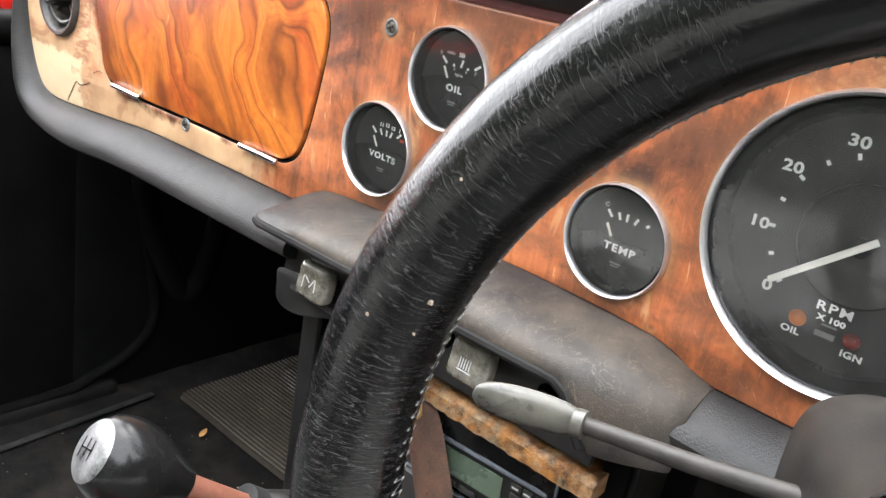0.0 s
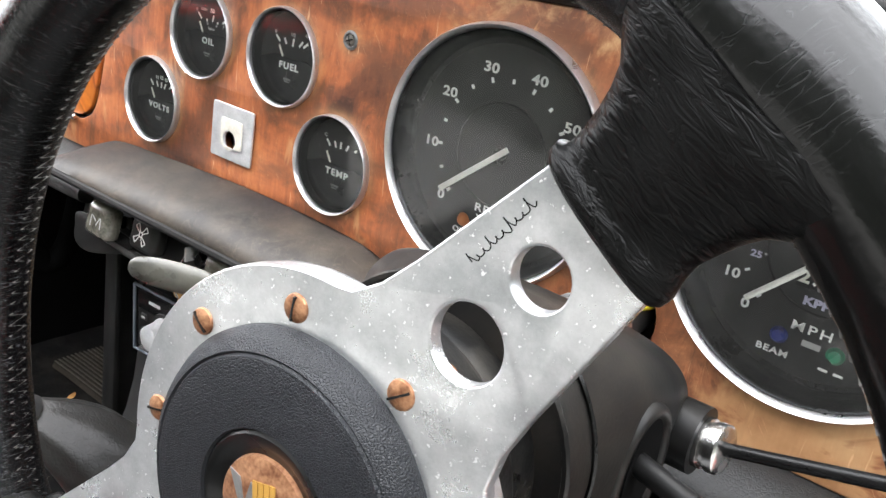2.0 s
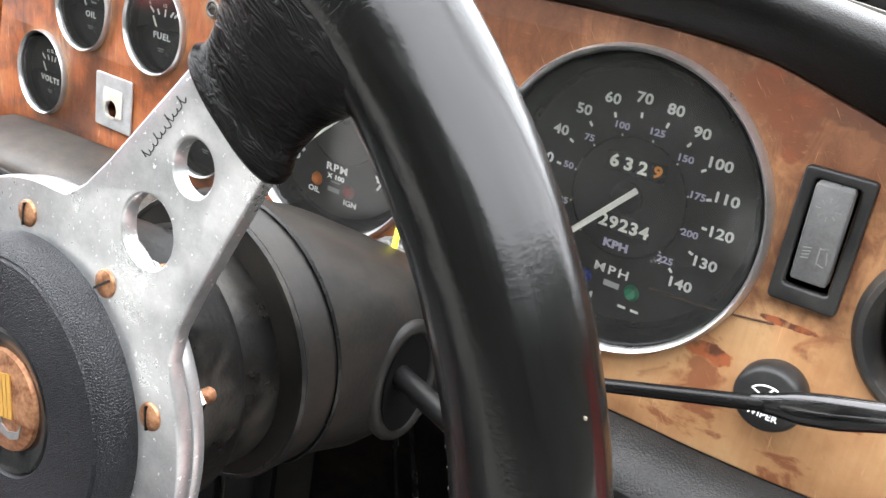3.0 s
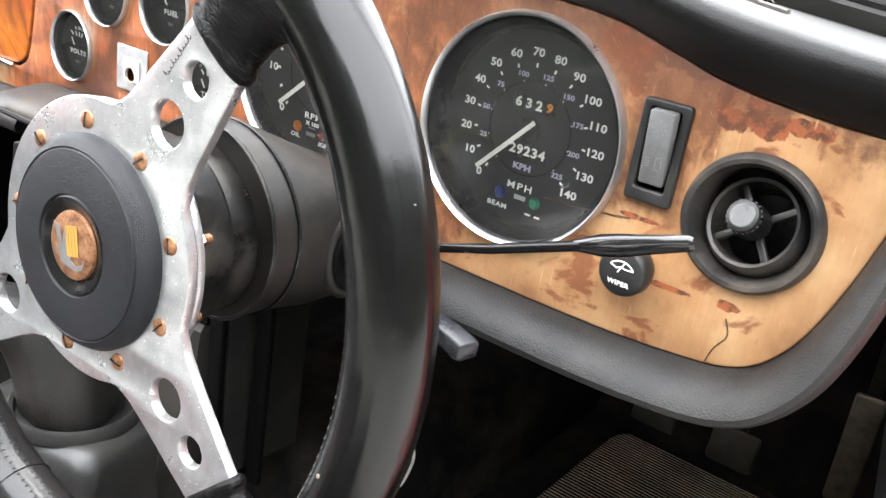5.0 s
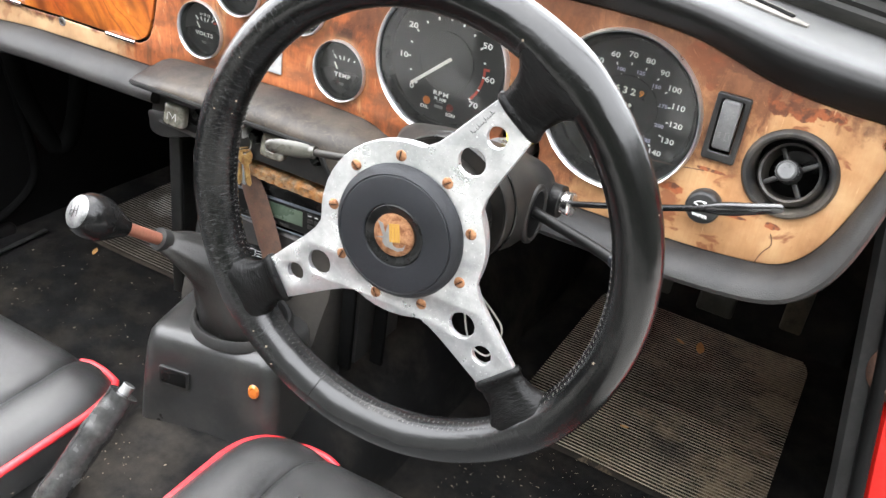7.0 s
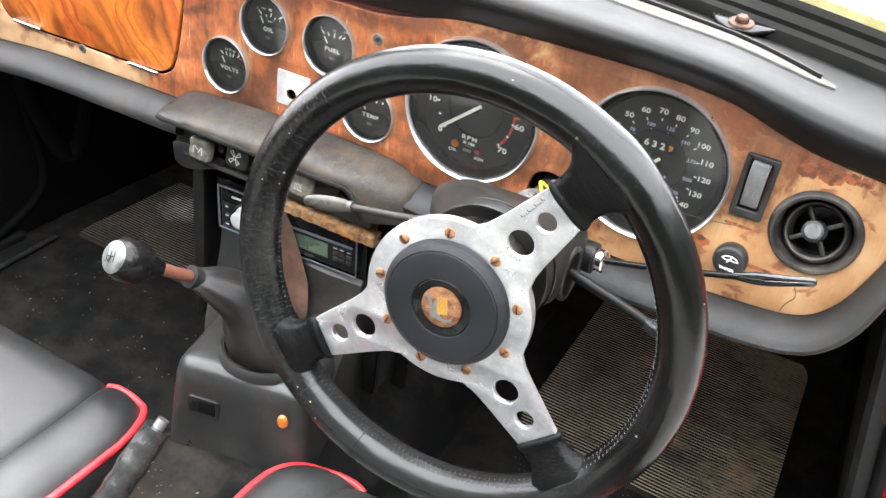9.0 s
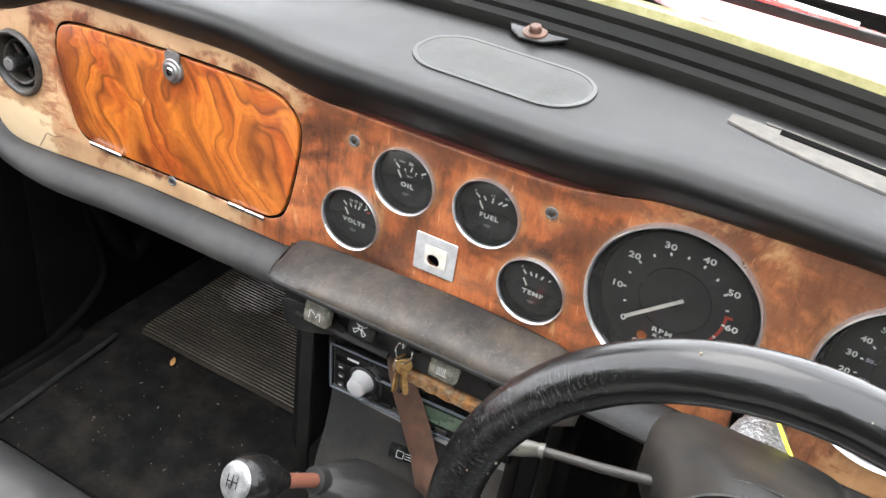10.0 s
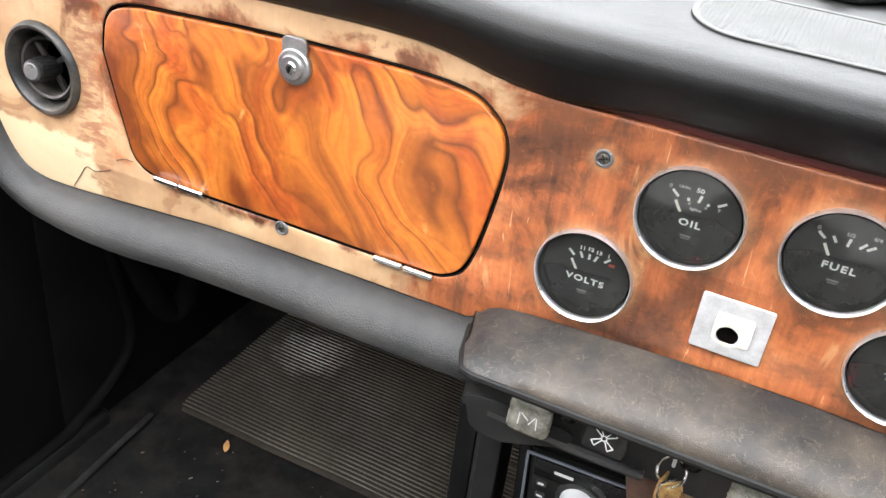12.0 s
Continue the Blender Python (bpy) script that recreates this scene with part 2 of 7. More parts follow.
def panel_veneer():
    """Weathered red-brown veneer, gone bare and tan at both ends and along the lower left, with dark stains."""
    m, n, l, p = material("panel_veneer")
    tc, sx = n.new("ShaderNodeTexCoord"), n.new("ShaderNodeSeparateXYZ")
    v = tc.outputs["Object"]
    l.new(v, sx.inputs[0])
    x, z = sx.outputs[0], sx.outputs[2]
    fibre = noise_tex(n, l, coords(n, l, (420, 200, 36)), 1.0, 5, 0.6, 0.3)
    broad = noise_tex(n, l, v, 15, 6, 0.6, 0.8)
    mid = noise_tex(n, l, v, 60, 6, 0.65)
    streak = noise_tex(n, l, coords(n, l, (75, 75, 30)), 1.0, 7, 0.66, 1.2)
    mixed = math_node(n, l, "ADD", math_node(n, l, "MULTIPLY", broad, 0.72), math_node(n, l, "MULTIPLY", streak, 0.28))
    col = ramp(n, l, mixed, [(0.36, (0.040, 0.016, 0.010)), (0.445, (0.135, 0.044, 0.018)), (0.51, (0.290, 0.086, 0.029)), (0.59, (0.390, 0.126, 0.042)), (0.72, (0.46, 0.205, 0.090))])
    col = mixc(n, l, 0.4, col, ramp(n, l, fibre, [(0.25, (0.30, 0.22, 0.2)), (0.7, (1.0, 1.0, 1.0))]), "MULTIPLY")
    col = mixc(n, l, ramp(n, l, mid, [(0.58, grey(0)), (0.8, grey(0.5))]), col, (0.10, 0.03, 0.012))
    faded = ramp(n, l, math_node(n, l, "ADD", x, math_node(n, l, "MULTIPLY", math_node(n, l, "SUBTRACT", broad, 0.5), 0.5)), [(0.20, grey(0)), (0.40, grey(0.75))])
    col = mixc(n, l, faded, col, mixc(n, l, ramp(n, l, streak, [(0.38, grey(0)), (0.60, grey(1))]), (0.075, 0.030, 0.015), (0.32, 0.165, 0.080)))
    right = math_node(n, l, "MULTIPLY", math_node(n, l, "SUBTRACT", math_node(n, l, "SUBTRACT", x, math_node(n, l, "MULTIPLY", math_node(n, l, "SUBTRACT", z, 0.62), 1.5)), 0.440), 9.0)
    left = math_node(n, l, "MULTIPLY", math_node(n, l, "SUBTRACT", -0.452, x), 14.0)
    low = math_node(n, l, "MINIMUM", math_node(n, l, "MULTIPLY", math_node(n, l, "SUBTRACT", 0.559, z), 60.0), math_node(n, l, "MULTIPLY", math_node(n, l, "SUBTRACT", -0.205, x), 12.0))
    rim = math_node(n, l, "MINIMUM", math_node(n, l, "MULTIPLY", math_node(n, l, "SUBTRACT", z, 0.694), 60.0), math_node(n, l, "MULTIPLY", math_node(n, l, "SUBTRACT", -0.150, x), 30.0))
    rim2 = math_node(n, l, "MINIMUM", math_node(n, l, "MULTIPLY", math_node(n, l, "SUBTRACT", z, 0.704), 60.0), math_node(n, l, "MULTIPLY", math_node(n, l, "SUBTRACT", 0.018, math_node(n, l, "ABSOLUTE", math_node(n, l, "SUBTRACT", x, 0.235))), 30.0))
    rim = math_node(n, l, "MAXIMUM", rim, rim2)
    bare = math_node(n, l, "MAXIMUM", math_node(n, l, "MAXIMUM", right, left), math_node(n, l, "MAXIMUM", low, math_node(n, l, "MULTIPLY", rim, 0.35)))
    bare = math_node(n, l, "ADD", bare, math_node(n, l, "MULTIPLY", math_node(n, l, "SUBTRACT", broad, 0.5), 3.4))
    bare = math_node(n, l, "ADD", bare, math_node(n, l, "MULTIPLY", math_node(n, l, "SUBTRACT", mid, 0.5), 1.2))
    mask = ramp(n, l, math_node(n, l, "ADD", math_node(n, l, "MULTIPLY", bare, 0.5), 0.5), [(0.42, grey(0)), (0.62, grey(1))])
    tan = ramp(n, l, noise_tex(n, l, v, 26, 6), [(0.3, (0.27, 0.135, 0.062)), (0.5, (0.42, 0.235, 0.115)), (0.72, (0.54, 0.36, 0.20))])
    tan = mixc(n, l, 0.25, tan, ramp(n, l, fibre, [(0.3, (0.55, 0.5, 0.45)), (0.7, (1.0, 1.0, 1.0))]), "MULTIPLY")
    tan = mixc(n, l, math_node(n, l, "MULTIPLY", math_node(n, l, "LESS_THAN", x, 0.0), 0.30), tan, (0.40, 0.30, 0.19))
    stain = ramp(n, l, noise_tex(n, l, coords(n, l, (1, 1, 1.5)), 17, 5, 0.6, 0.9), [(0.57, grey(0)), (0.62, grey(0.8))])
    stain = math_node(n, l, "MULTIPLY", stain, math_node(n, l, "MULTIPLY_ADD", math_node(n, l, "GREATER_THAN", x, 0.0), 0.45, 0.55))
    tan = mixc(n, l, stain, tan, (0.17, 0.050, 0.020))
    tan = mixc(n, l, math_node(n, l, "MULTIPLY", math_node(n, l, "GREATER_THAN", x, 0.0), 0.8), tan, (0.82, 0.77, 0.70), "MULTIPLY")
    # dark red-brown islands of old varnish on the bare end
    isle = None
    for cx, cz, rx, rz in ((0.4905, 0.690, 0.005, 0.012), (0.497, 0.6785, 0.008, 0.006), (0.507, 0.685, 0.007, 0.009), (0.515, 0.6795, 0.009, 0.006), (0.530, 0.6835, 0.013, 0.0045), (0.541, 0.6825, 0.004, 0.004), (0.461, 0.616, 0.013, 0.0016), (0.486, 0.5845, 0.014, 0.0018), (0.519, 0.5865, 0.007, 0.0030), (0.434, 0.592, 0.012, 0.0045)):
        ex = math_node(n, l, "MULTIPLY", math_node(n, l, "SUBTRACT", x, cx), 1.0 / rx)
        ez = math_node(n, l, "MULTIPLY", math_node(n, l, "SUBTRACT", z, cz), 1.0 / rz)
        e = math_node(n, l, "ADD", math_node(n, l, "MULTIPLY", ex, ex), math_node(n, l, "MULTIPLY", ez, ez))
        isle = e if isle is None else math_node(n, l, "MINIMUM", isle, e)
    torn = math_node(n, l, "MULTIPLY", math_node(n, l, "SUBTRACT", noise_tex(n, l, v, 120, 5, 0.6, 0.6), 0.5), 2.8)
    isle = math_node(n, l, "ADD", isle, torn)
    rust = mixc(n, l, ramp(n, l, noise_tex(n, l, v, 150, 4), [(0.42, grey(0)), (0.56, grey(1))]), (0.060, 0.016, 0.009), (0.24, 0.062, 0.020))
    comb = math_node(n, l, "MULTIPLY", ramp(n, l, noise_tex(n, l, coords(n, l, (55, 30, 190)), 1.0, 4, 0.6), [(0.44, grey(0)), (0.56, grey(0.8))]), ramp(n, l, math_node(n, l, "ABSOLUTE", math_node(n, l, "SUBTRACT", x, -0.466)), [(0.010, grey(1)), (0.026, grey(0))]))
    comb = math_node(n, l, "MULTIPLY", comb, ramp(n, l, broad, [(0.40, grey(0.15)), (0.52, grey(1))]))
    tan = mixc(n, l, comb, tan, (0.22, 0.085, 0.045))
    chip = math_node(n, l, "ADD", math_node(n, l, "MAXIMUM", math_node(n, l, "MULTIPLY", math_node(n, l, "SUBTRACT", z, 0.566), 90.0), math_node(n, l, "MULTIPLY", math_node(n, l, "ADD", x, 0.470), 40.0)), math_node(n, l, "MULTIPLY", math_node(n, l, "SUBTRACT", mid, 0.5), 2.2))
    tan = mixc(n, l, ramp(n, l, chip, [(0.0, grey(0.75)), (0.3, grey(0))]), tan, (0.60, 0.48, 0.31))
    col = mixc(n, l, mask, col, tan)
    # softer orange-brown varnish left beside the speedometer
    soft = None
    for cx, cz, rx, rz in ((0.427, 0.702, 0.011, 0.011), (0.440, 0.697, 0.013, 0.010), (0.443, 0.685, 0.006, 0.007), (0.460, 0.702, 0.018, 0.006), (0.474, 0.697, 0.008, 0.004)):
        ex = math_node(n, l, "MULTIPLY", math_node(n, l, "SUBTRACT", x, cx), 1.0 / rx)
        ez = math_node(n, l, "MULTIPLY", math_node(n, l, "SUBTRACT", z, cz), 1.0 / rz)
        e = math_node(n, l, "ADD", math_node(n, l, "MULTIPLY", ex, ex), math_node(n, l, "MULTIPLY", ez, ez))
        soft = e if soft is None else math_node(n, l, "MINIMUM", soft, e)
    soft = math_node(n, l, "ADD", soft, math_node(n, l, "MULTIPLY", torn, 0.6))
    glaze = mixc(n, l, ramp(n, l, math_node(n, l, "ADD", x, math_node(n, l, "MULTIPLY", math_node(n, l, "SUBTRACT", mid, 0.5), 0.06)), [(0.436, grey(0)), (0.466, grey(1))]), (0.21, 0.050, 0.018), (0.055, 0.027, 0.016))
    col = mixc(n, l, ramp(n, l, soft, [(0.65, grey(0.85)), (1.30, grey(0))]), col, glaze)
    col = mixc(n, l, ramp(n, l, isle, [(0.72, grey(0.94)), (1.02, grey(0))]), col, rust)
    near = None
    for gx, gz, gr in BEZELS:
        dv = n.new("ShaderNodeVectorMath")
        dv.operation = "DISTANCE"
        l.new(v, dv.inputs[0])
        dv.inputs[1].default_value = (gx, 0.0, gz)
        d = math_node(n, l, "SUBTRACT", dv.outputs["Value"], gr)
        near = d if near is None else math_node(n, l, "MINIMUM", near, d)
    near = math_node(n, l, "ADD", near, math_node(n, l, "MULTIPLY", math_node(n, l, "SUBTRACT", mid, 0.5), 0.010))
    halo = ramp(n, l, near, [(0.0005, grey(0.45)), (0.0028, grey(0.18)), (0.0055, grey(0))])
    col = mixc(n, l, halo, col, (0.37, 0.195, 0.092))
    # darker towards the driver's side and the top edge, cloudy grey round the screws, fine slanting hair scratches
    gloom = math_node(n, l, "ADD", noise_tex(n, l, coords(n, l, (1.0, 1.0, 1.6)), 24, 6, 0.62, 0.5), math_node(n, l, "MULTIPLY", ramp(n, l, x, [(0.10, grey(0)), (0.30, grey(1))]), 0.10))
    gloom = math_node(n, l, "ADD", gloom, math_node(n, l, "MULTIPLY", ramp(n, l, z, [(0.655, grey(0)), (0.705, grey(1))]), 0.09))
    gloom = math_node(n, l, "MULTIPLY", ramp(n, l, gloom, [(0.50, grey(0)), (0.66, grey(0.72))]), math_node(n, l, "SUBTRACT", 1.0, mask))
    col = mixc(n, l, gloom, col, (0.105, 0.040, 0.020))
    bruise = ramp(n, l, noise_tex(n, l, coords(n, l, (46, 20, 15)), 1.0, 4, 0.6, 0.8), [(0.64, grey(0)), (0.71, grey(0.55))])
    col = mixc(n, l, bruise, col, (0.42, 0.22, 0.10))
    slant = n.new("ShaderNodeMapping")
    slant.inputs["Rotation"].default_value = (0, radians(38), 0)
    l.new(v, slant.inputs[0])
    thin = n.new("ShaderNodeMapping")
    thin.inputs["Scale"].default_value = (1500, 60, 60)
    l.new(slant.outputs[0], thin.inputs[0])
    scratch = math_node(n, l, "MULTIPLY", ramp(n, l, noise_tex(n, l, thin.outputs[0], 1.0, 2, 0.5), [(0.66, grey(0)), (0.72, grey(0.5))]), ramp(n, l, broad, [(0.40, grey(0.1)), (0.56, grey(1))]))
    col = mixc(n, l, scratch, col, (0.50, 0.27, 0.14))
    scuff = ramp(n, l, noise_tex(n, l, coords(n, l, (260, 60, 700)), 1.0, 4, 0.7, 0.4), [(0.60, grey(0)), (0.74, grey(0.22))])
    col = mixc(n, l, scuff, col, (0.52, 0.27, 0.13))
    nick = ramp(n, l, noise_tex(n, l, coords(n, l, (420, 60, 34)), 1.0, 3, 0.5, 0.6), [(0.67, grey(0)), (0.72, grey(0.55))])
    col = mixc(n, l, math_node(n, l, "MULTIPLY", nick, ramp(n, l, broad, [(0.45, grey(0)), (0.55, grey(1))])), col, (0.58, 0.34, 0.19))
    l.new(col, p.inputs["Base Color"])
    l.new(ramp(n, l, broad, [(0.3, grey(0.36)), (0.7, grey(0.6))]), p.inputs["Roughness"])
    p.inputs["Specular IOR Level"].default_value = 0.4
    bump(n, l, p, math_node(n, l, "ADD", fibre, math_node(n, l, "MULTIPLY", mid, 0.6)), 0.14, 0.0005)
    return m


def pitted_aluminium():
    """Dull whitened aluminium with a fine frosting of pits."""
    m, n, l, p = material("pitted_aluminium")
    v = coords(n, l)
    spot = ramp(n, l, noise_tex(n, l, v, 480, 3, 0.6), [(0.635, grey(0)), (0.68, grey(0.9))])
    pit = ramp(n, l, noise_tex(n, l, v, 1100, 2, 0.6), [(0.24, grey(0.25)), (0.31, grey(0))])
    cloudy = ramp(n, l, noise_tex(n, l, v, 30, 8, 0.74), [(0.36, grey(0)), (0.66, grey(1))])
    col = mixc(n, l, cloudy, (0.58, 0.585, 0.59), (0.31, 0.315, 0.32))
    col = mixc(n, l, spot, col, (0.86, 0.86, 0.86))
    col = mixc(n, l, pit, col, (0.14, 0.13, 0.12))
    l.new(col, p.inputs["Base Color"])
    p.inputs["Metallic"].default_value = 0.80
    l.new(math_node(n, l, "ADD", math_node(n, l, "MULTIPLY", cloudy, 0.12), math_node(n, l, "MULTIPLY_ADD", spot, 0.2, 0.25)), p.inputs["Roughness"])
    bump(n, l, p, math_node(n, l, "SUBTRACT", spot, pit), 0.025, 0.0003)
    return m


def clear_pane(name, tint=(0.97, 0.98, 0.98), rough=0.07, film=0.06):
    """Thin pane: see-through, with a mirror gloss that grows at grazing angles and a faint film of dust and painted
    haze.
    """
    m, n, l, p = material(name)
    out = n["Material Output"]
    tr, gl, df = n.new("ShaderNodeBsdfTransparent"), n.new("ShaderNodeBsdfGlossy"), n.new("ShaderNodeBsdfDiffuse")
    tr.inputs[0].default_value = (*tint, 1)
    gl.inputs["Roughness"].default_value = rough
    df.inputs[0].default_value = (0.55, 0.54, 0.5, 1)
    fr = n.new("ShaderNodeFresnel")
    fr.inputs[0].default_value = 1.45
    a, b = n.new("ShaderNodeMixShader"), n.new("ShaderNodeMixShader")
    l.new(ramp(n, l, noise_tex(n, l, coords(n, l), 70, 5, 0.6), [(0.30, grey(0.35 * film)), (0.75, grey(film))]), b.inputs[0])
    l.new(tr.outputs[0], b.inputs[1])
    l.new(df.outputs[0], b.inputs[2])
    l.new(fr.outputs[0], a.inputs[0])
    l.new(b.outputs[0], a.inputs[1])
    l.new(gl.outputs[0], a.inputs[2])
    l.new(a.outputs[0], out.inputs[0])
    return m


def powdered_mat(spot):
    """Dirty rubber with a spill of pale powder round one spot."""
    m = surface("rubber_mat", (0.036, 0.030, 0.024), (0.078, 0.066, 0.050), (0.55, 0.75), 0, 9, 400, 0.25, dust=((0.36, 0.34, 0.30), 0.45))
    n, l = m.node_tree.nodes, m.node_tree.links
    p = n["Principled BSDF"]
    v = coords(n, l)
    dv = n.new("ShaderNodeVectorMath")
    dv.operation = "DISTANCE"
    l.new(v, dv.inputs[0])
    dv.inputs[1].default_value = spot
    d = math_node(n, l, "ADD", dv.outputs["Value"], math_node(n, l, "MULTIPLY", noise_tex(n, l, v, 40, 7, 0.7), 0.09))
    spill = ramp(n, l, d, [(0.050, grey(0.85)), (0.105, grey(0))])
    old = p.inputs["Base Color"].links[0].from_socket
    l.new(mixc(n, l, spill, old, (0.62, 0.60, 0.56)), p.inputs["Base Color"])
    return m


def trodden(m, spot):
    """Lays brown dirt over part of a mat material, heavier away from the tunnel, and a dark smudge round one spot."""
    n, l = m.node_tree.nodes, m.node_tree.links
    p = n["Principled BSDF"]
    v = coords(n, l)
    sx = n.new("ShaderNodeSeparateXYZ")
    l.new(v, sx.inputs[0])
    patch = math_node(n, l, "ADD", noise_tex(n, l, v, 11, 8, 0.7), math_node(n, l, "MULTIPLY", math_node(n, l, "SUBTRACT", sx.outputs[0], 0.18), 0.7))
    col = mixc(n, l, ramp(n, l, patch, [(0.53, grey(0)), (0.66, grey(0.75))]), p.inputs["Base Color"].links[0].from_socket, mixc(n, l, noise_tex(n, l, v, 160, 5), (0.095, 0.070, 0.047), (0.32, 0.25, 0.17)))
    dv = n.new("ShaderNodeVectorMath")
    dv.operation = "DISTANCE"
    l.new(v, dv.inputs[0])
    dv.inputs[1].default_value = spot
    d = math_node(n, l, "ADD", dv.outputs["Value"], math_node(n, l, "MULTIPLY", noise_tex(n, l, v, 50, 5, 0.6), 0.03))
    l.new(mixc(n, l, ramp(n, l, d, [(0.022, grey(0.75)), (0.055, grey(0))]), col, (0.020, 0.019, 0.018)), p.inputs["Base Color"])
    return m


def glowless(name, col, rough=0.3, metal=0.0, spec=0.5):
    """Small plain part with a slight grime."""
    return surface(name, tuple(c * 0.82 for c in col), col, (rough, min(1, rough + 0.15)), metal, 60, 900, 0.05, 0.0003, spec)


PAD = leather("black_vinyl", grey(0.005), grey(0.010), (0.36, 0.46), 620, 0.20, dust=((0.05, 0.046, 0.040), 0.14), spec=0.145)
LOWPAD = leather("dusty_vinyl", grey(0.008), grey(0.018), (0.40, 0.54), 760, 0.30, dust=((0.135, 0.105, 0.078), 0.52), spec=0.26, wrinkle=0.42)
ROLLPAD = leather("roll_vinyl", grey(0.007), grey(0.015), (0.38, 0.52), 520, 0.40, dust=((0.085, 0.078, 0.070), 0.30), spec=0.26, wrinkle=0.12)
SEAT = leather("seat_leather", grey(0.012), grey(0.026), (0.27, 0.38), 700, 0.42, dust=((0.12, 0.12, 0.115), 0.12), spec=0.5, wrinkle=0.10)
HUBPAD = leather("hub_vinyl", (0.006, 0.0068, 0.0086), (0.012, 0.013, 0.016), (0.34, 0.44), 1250, 0.5, spec=0.32)
SLEEVE = sleeve_leather()
RIM = rim_leather()
BURL = burl()
VENEER = panel_veneer()
ALLOY = pitted_aluminium()
CHROME = surface("chrome", grey(0.52), grey(0.68), (0.10, 0.28), 1.0, 90, 700, 0.06)
BEZEL = surface("dulled_bezel_chrome", grey(0.46), grey(0.62), (0.26, 0.36), 0.9, 60, 700, 0.015)
OLDCHROME = surface("tarnished_chrome", (0.50, 0.49, 0.47), grey(0.72), (0.16, 0.30), 1.0, 70, 700, 0.06)
SATIN = surface("satin_alloy", grey(0.50), grey(0.66), (0.32, 0.48), 0.6, 40, 600, 0.1)
RUSTBRASS = surface("rusty_brass", (0.14, 0.050, 0.022), (0.46, 0.24, 0.13), (0.30, 0.55), 0.7, 220, 900, 0.25)
FLAKING = surface("flaking_paint", (0.016, 0.007, 0.004), (0.40, 0.17, 0.04), (0.4, 0.7), 0.2, 140, 900, 0.7, 0.001, dust=((0.60, 0.50, 0.34), 0.55))
STALKTIP = surface("pale_stalk_tip", (0.030, 0.029, 0.025), (0.060, 0.058, 0.048), (0.25, 0.4), 0, 60, 700, 0.08, dust=((0.20, 0.19, 0.15), 0.4))
SLATE = surface("scratched_slate_plastic", (0.006, 0.0068, 0.0085), (0.016, 0.0175, 0.021), (0.20, 0.32), 0, 60, 700, 0.1, spec=0.3, dust=((0.10, 0.10, 0.10), 0.15))
FOIL = surface("crumpled_foil", grey(0.16), grey(0.45), (0.22, 0.45), 0.8, 90, 300, 0.9, 0.004)
RUSTYELLOW = surface("rusty_plated_steel", (0.14, 0.05, 0.015), (0.50, 0.33, 0.12), (0.45, 0.75), 0.5, 110, 800, 0.4)
BLACKPLASTIC = surface("black_plastic", grey(0.008), grey(0.016), (0.34, 0.5), 0, 40, 900, 0.08, spec=0.3, dust=((0.14, 0.13, 0.115), 0.14))
SATINBLACK = surface("satin_black_shroud", grey(0.004), grey(0.009), (0.30, 0.44), 0, 22, 700, 0.12, spec=0.14, dust=((0.09, 0.082, 0.072), 0.12))
COVER = surface("dusty_cover", grey(0.009), grey(0.018), (0.34, 0.50), 0, 12, 300, 0.12, spec=0.28, dust=((0.095, 0.080, 0.064), 0.45))
SCUFFED = surface("scuffed_black_paint", grey(0.003), grey(0.008), (0.24, 0.42), 0.1, 60, 700, 0.2, spec=0.25, dust=((0.20, 0.18, 0.15), 0.22))
COLUMNGREY = surface("dusty_column_cowl", grey(0.004), grey(0.009), (0.34, 0.48), 0, 22, 700, 0.15, spec=0.18, dust=((0.080, 0.066, 0.052), 0.32))
STALKGREY = surface("dusty_stalk", (0.012, 0.011, 0.010), (0.030, 0.027, 0.024), (0.40, 0.55), 0, 60, 700, 0.1, spec=0.3, dust=((0.10, 0.088, 0.072), 0.3))
GRIP = surface("taped_grip", grey(0.016), grey(0.050), (0.16, 0.30), 0.35, 45, 300, 0.10, dust=((0.26, 0.25, 0.23), 0.25))
OLDBOLT = surface("brown_bolt", (0.04, 0.020, 0.014), (0.15, 0.080, 0.055), (0.5, 0.7), 0.4, 160, 800, 0.4)
TIPBLACK = surface("polished_black_plastic", grey(0.006), grey(0.014), (0.10, 0.2), 0, 60, 500, 0.05, spec=0.6)
GLOSSBLACK = surface("gloss_black", grey(0.004), grey(0.008), (0.18, 0.30), 0, 40, 500, 0.0, spec=0.2)
RUBBER = surface("rubber", grey(0.008), grey(0.016), (0.5, 0.7), 0, 30, 600, 0.2, spec=0.2, dust=((0.10, 0.09, 0.08), 0.2))
DIAL = surface("dial_black", grey(0.005), grey(0.009), (0.5, 0.65), 0, 50, 500, 0.0, spec=0.25, dust=((0.05, 0.05, 0.047), 0.10))
WHITE = glowless("white_print", (0.90, 0.90, 0.87), 0.6)
WORNPRINT = glowless("worn_print", (0.17, 0.17, 0.165), 0.6)
DIMWHITE = glowless("faded_print", (0.44, 0.44, 0.43), 0.6)
KPHPRINT = glowless("lilac_print", (0.46, 0.44, 0.58), 0.6)
NEEDLE = glowless("needle_cream", (0.88, 0.87, 0.79), 0.45)
REDPRINT = glowless("red_print", (0.55, 0.05, 0.025), 0.5)
ORANGE = glowless("orange_print", (0.70, 0.25, 0.03), 0.5)
EMBLEMGOLD = glowless("worn_gold_enamel", (0.46, 0.25, 0.05), 0.4, 0.3)
AMBERLENS = glowless("amber_lens", (0.55, 0.16, 0.03), 0.2)
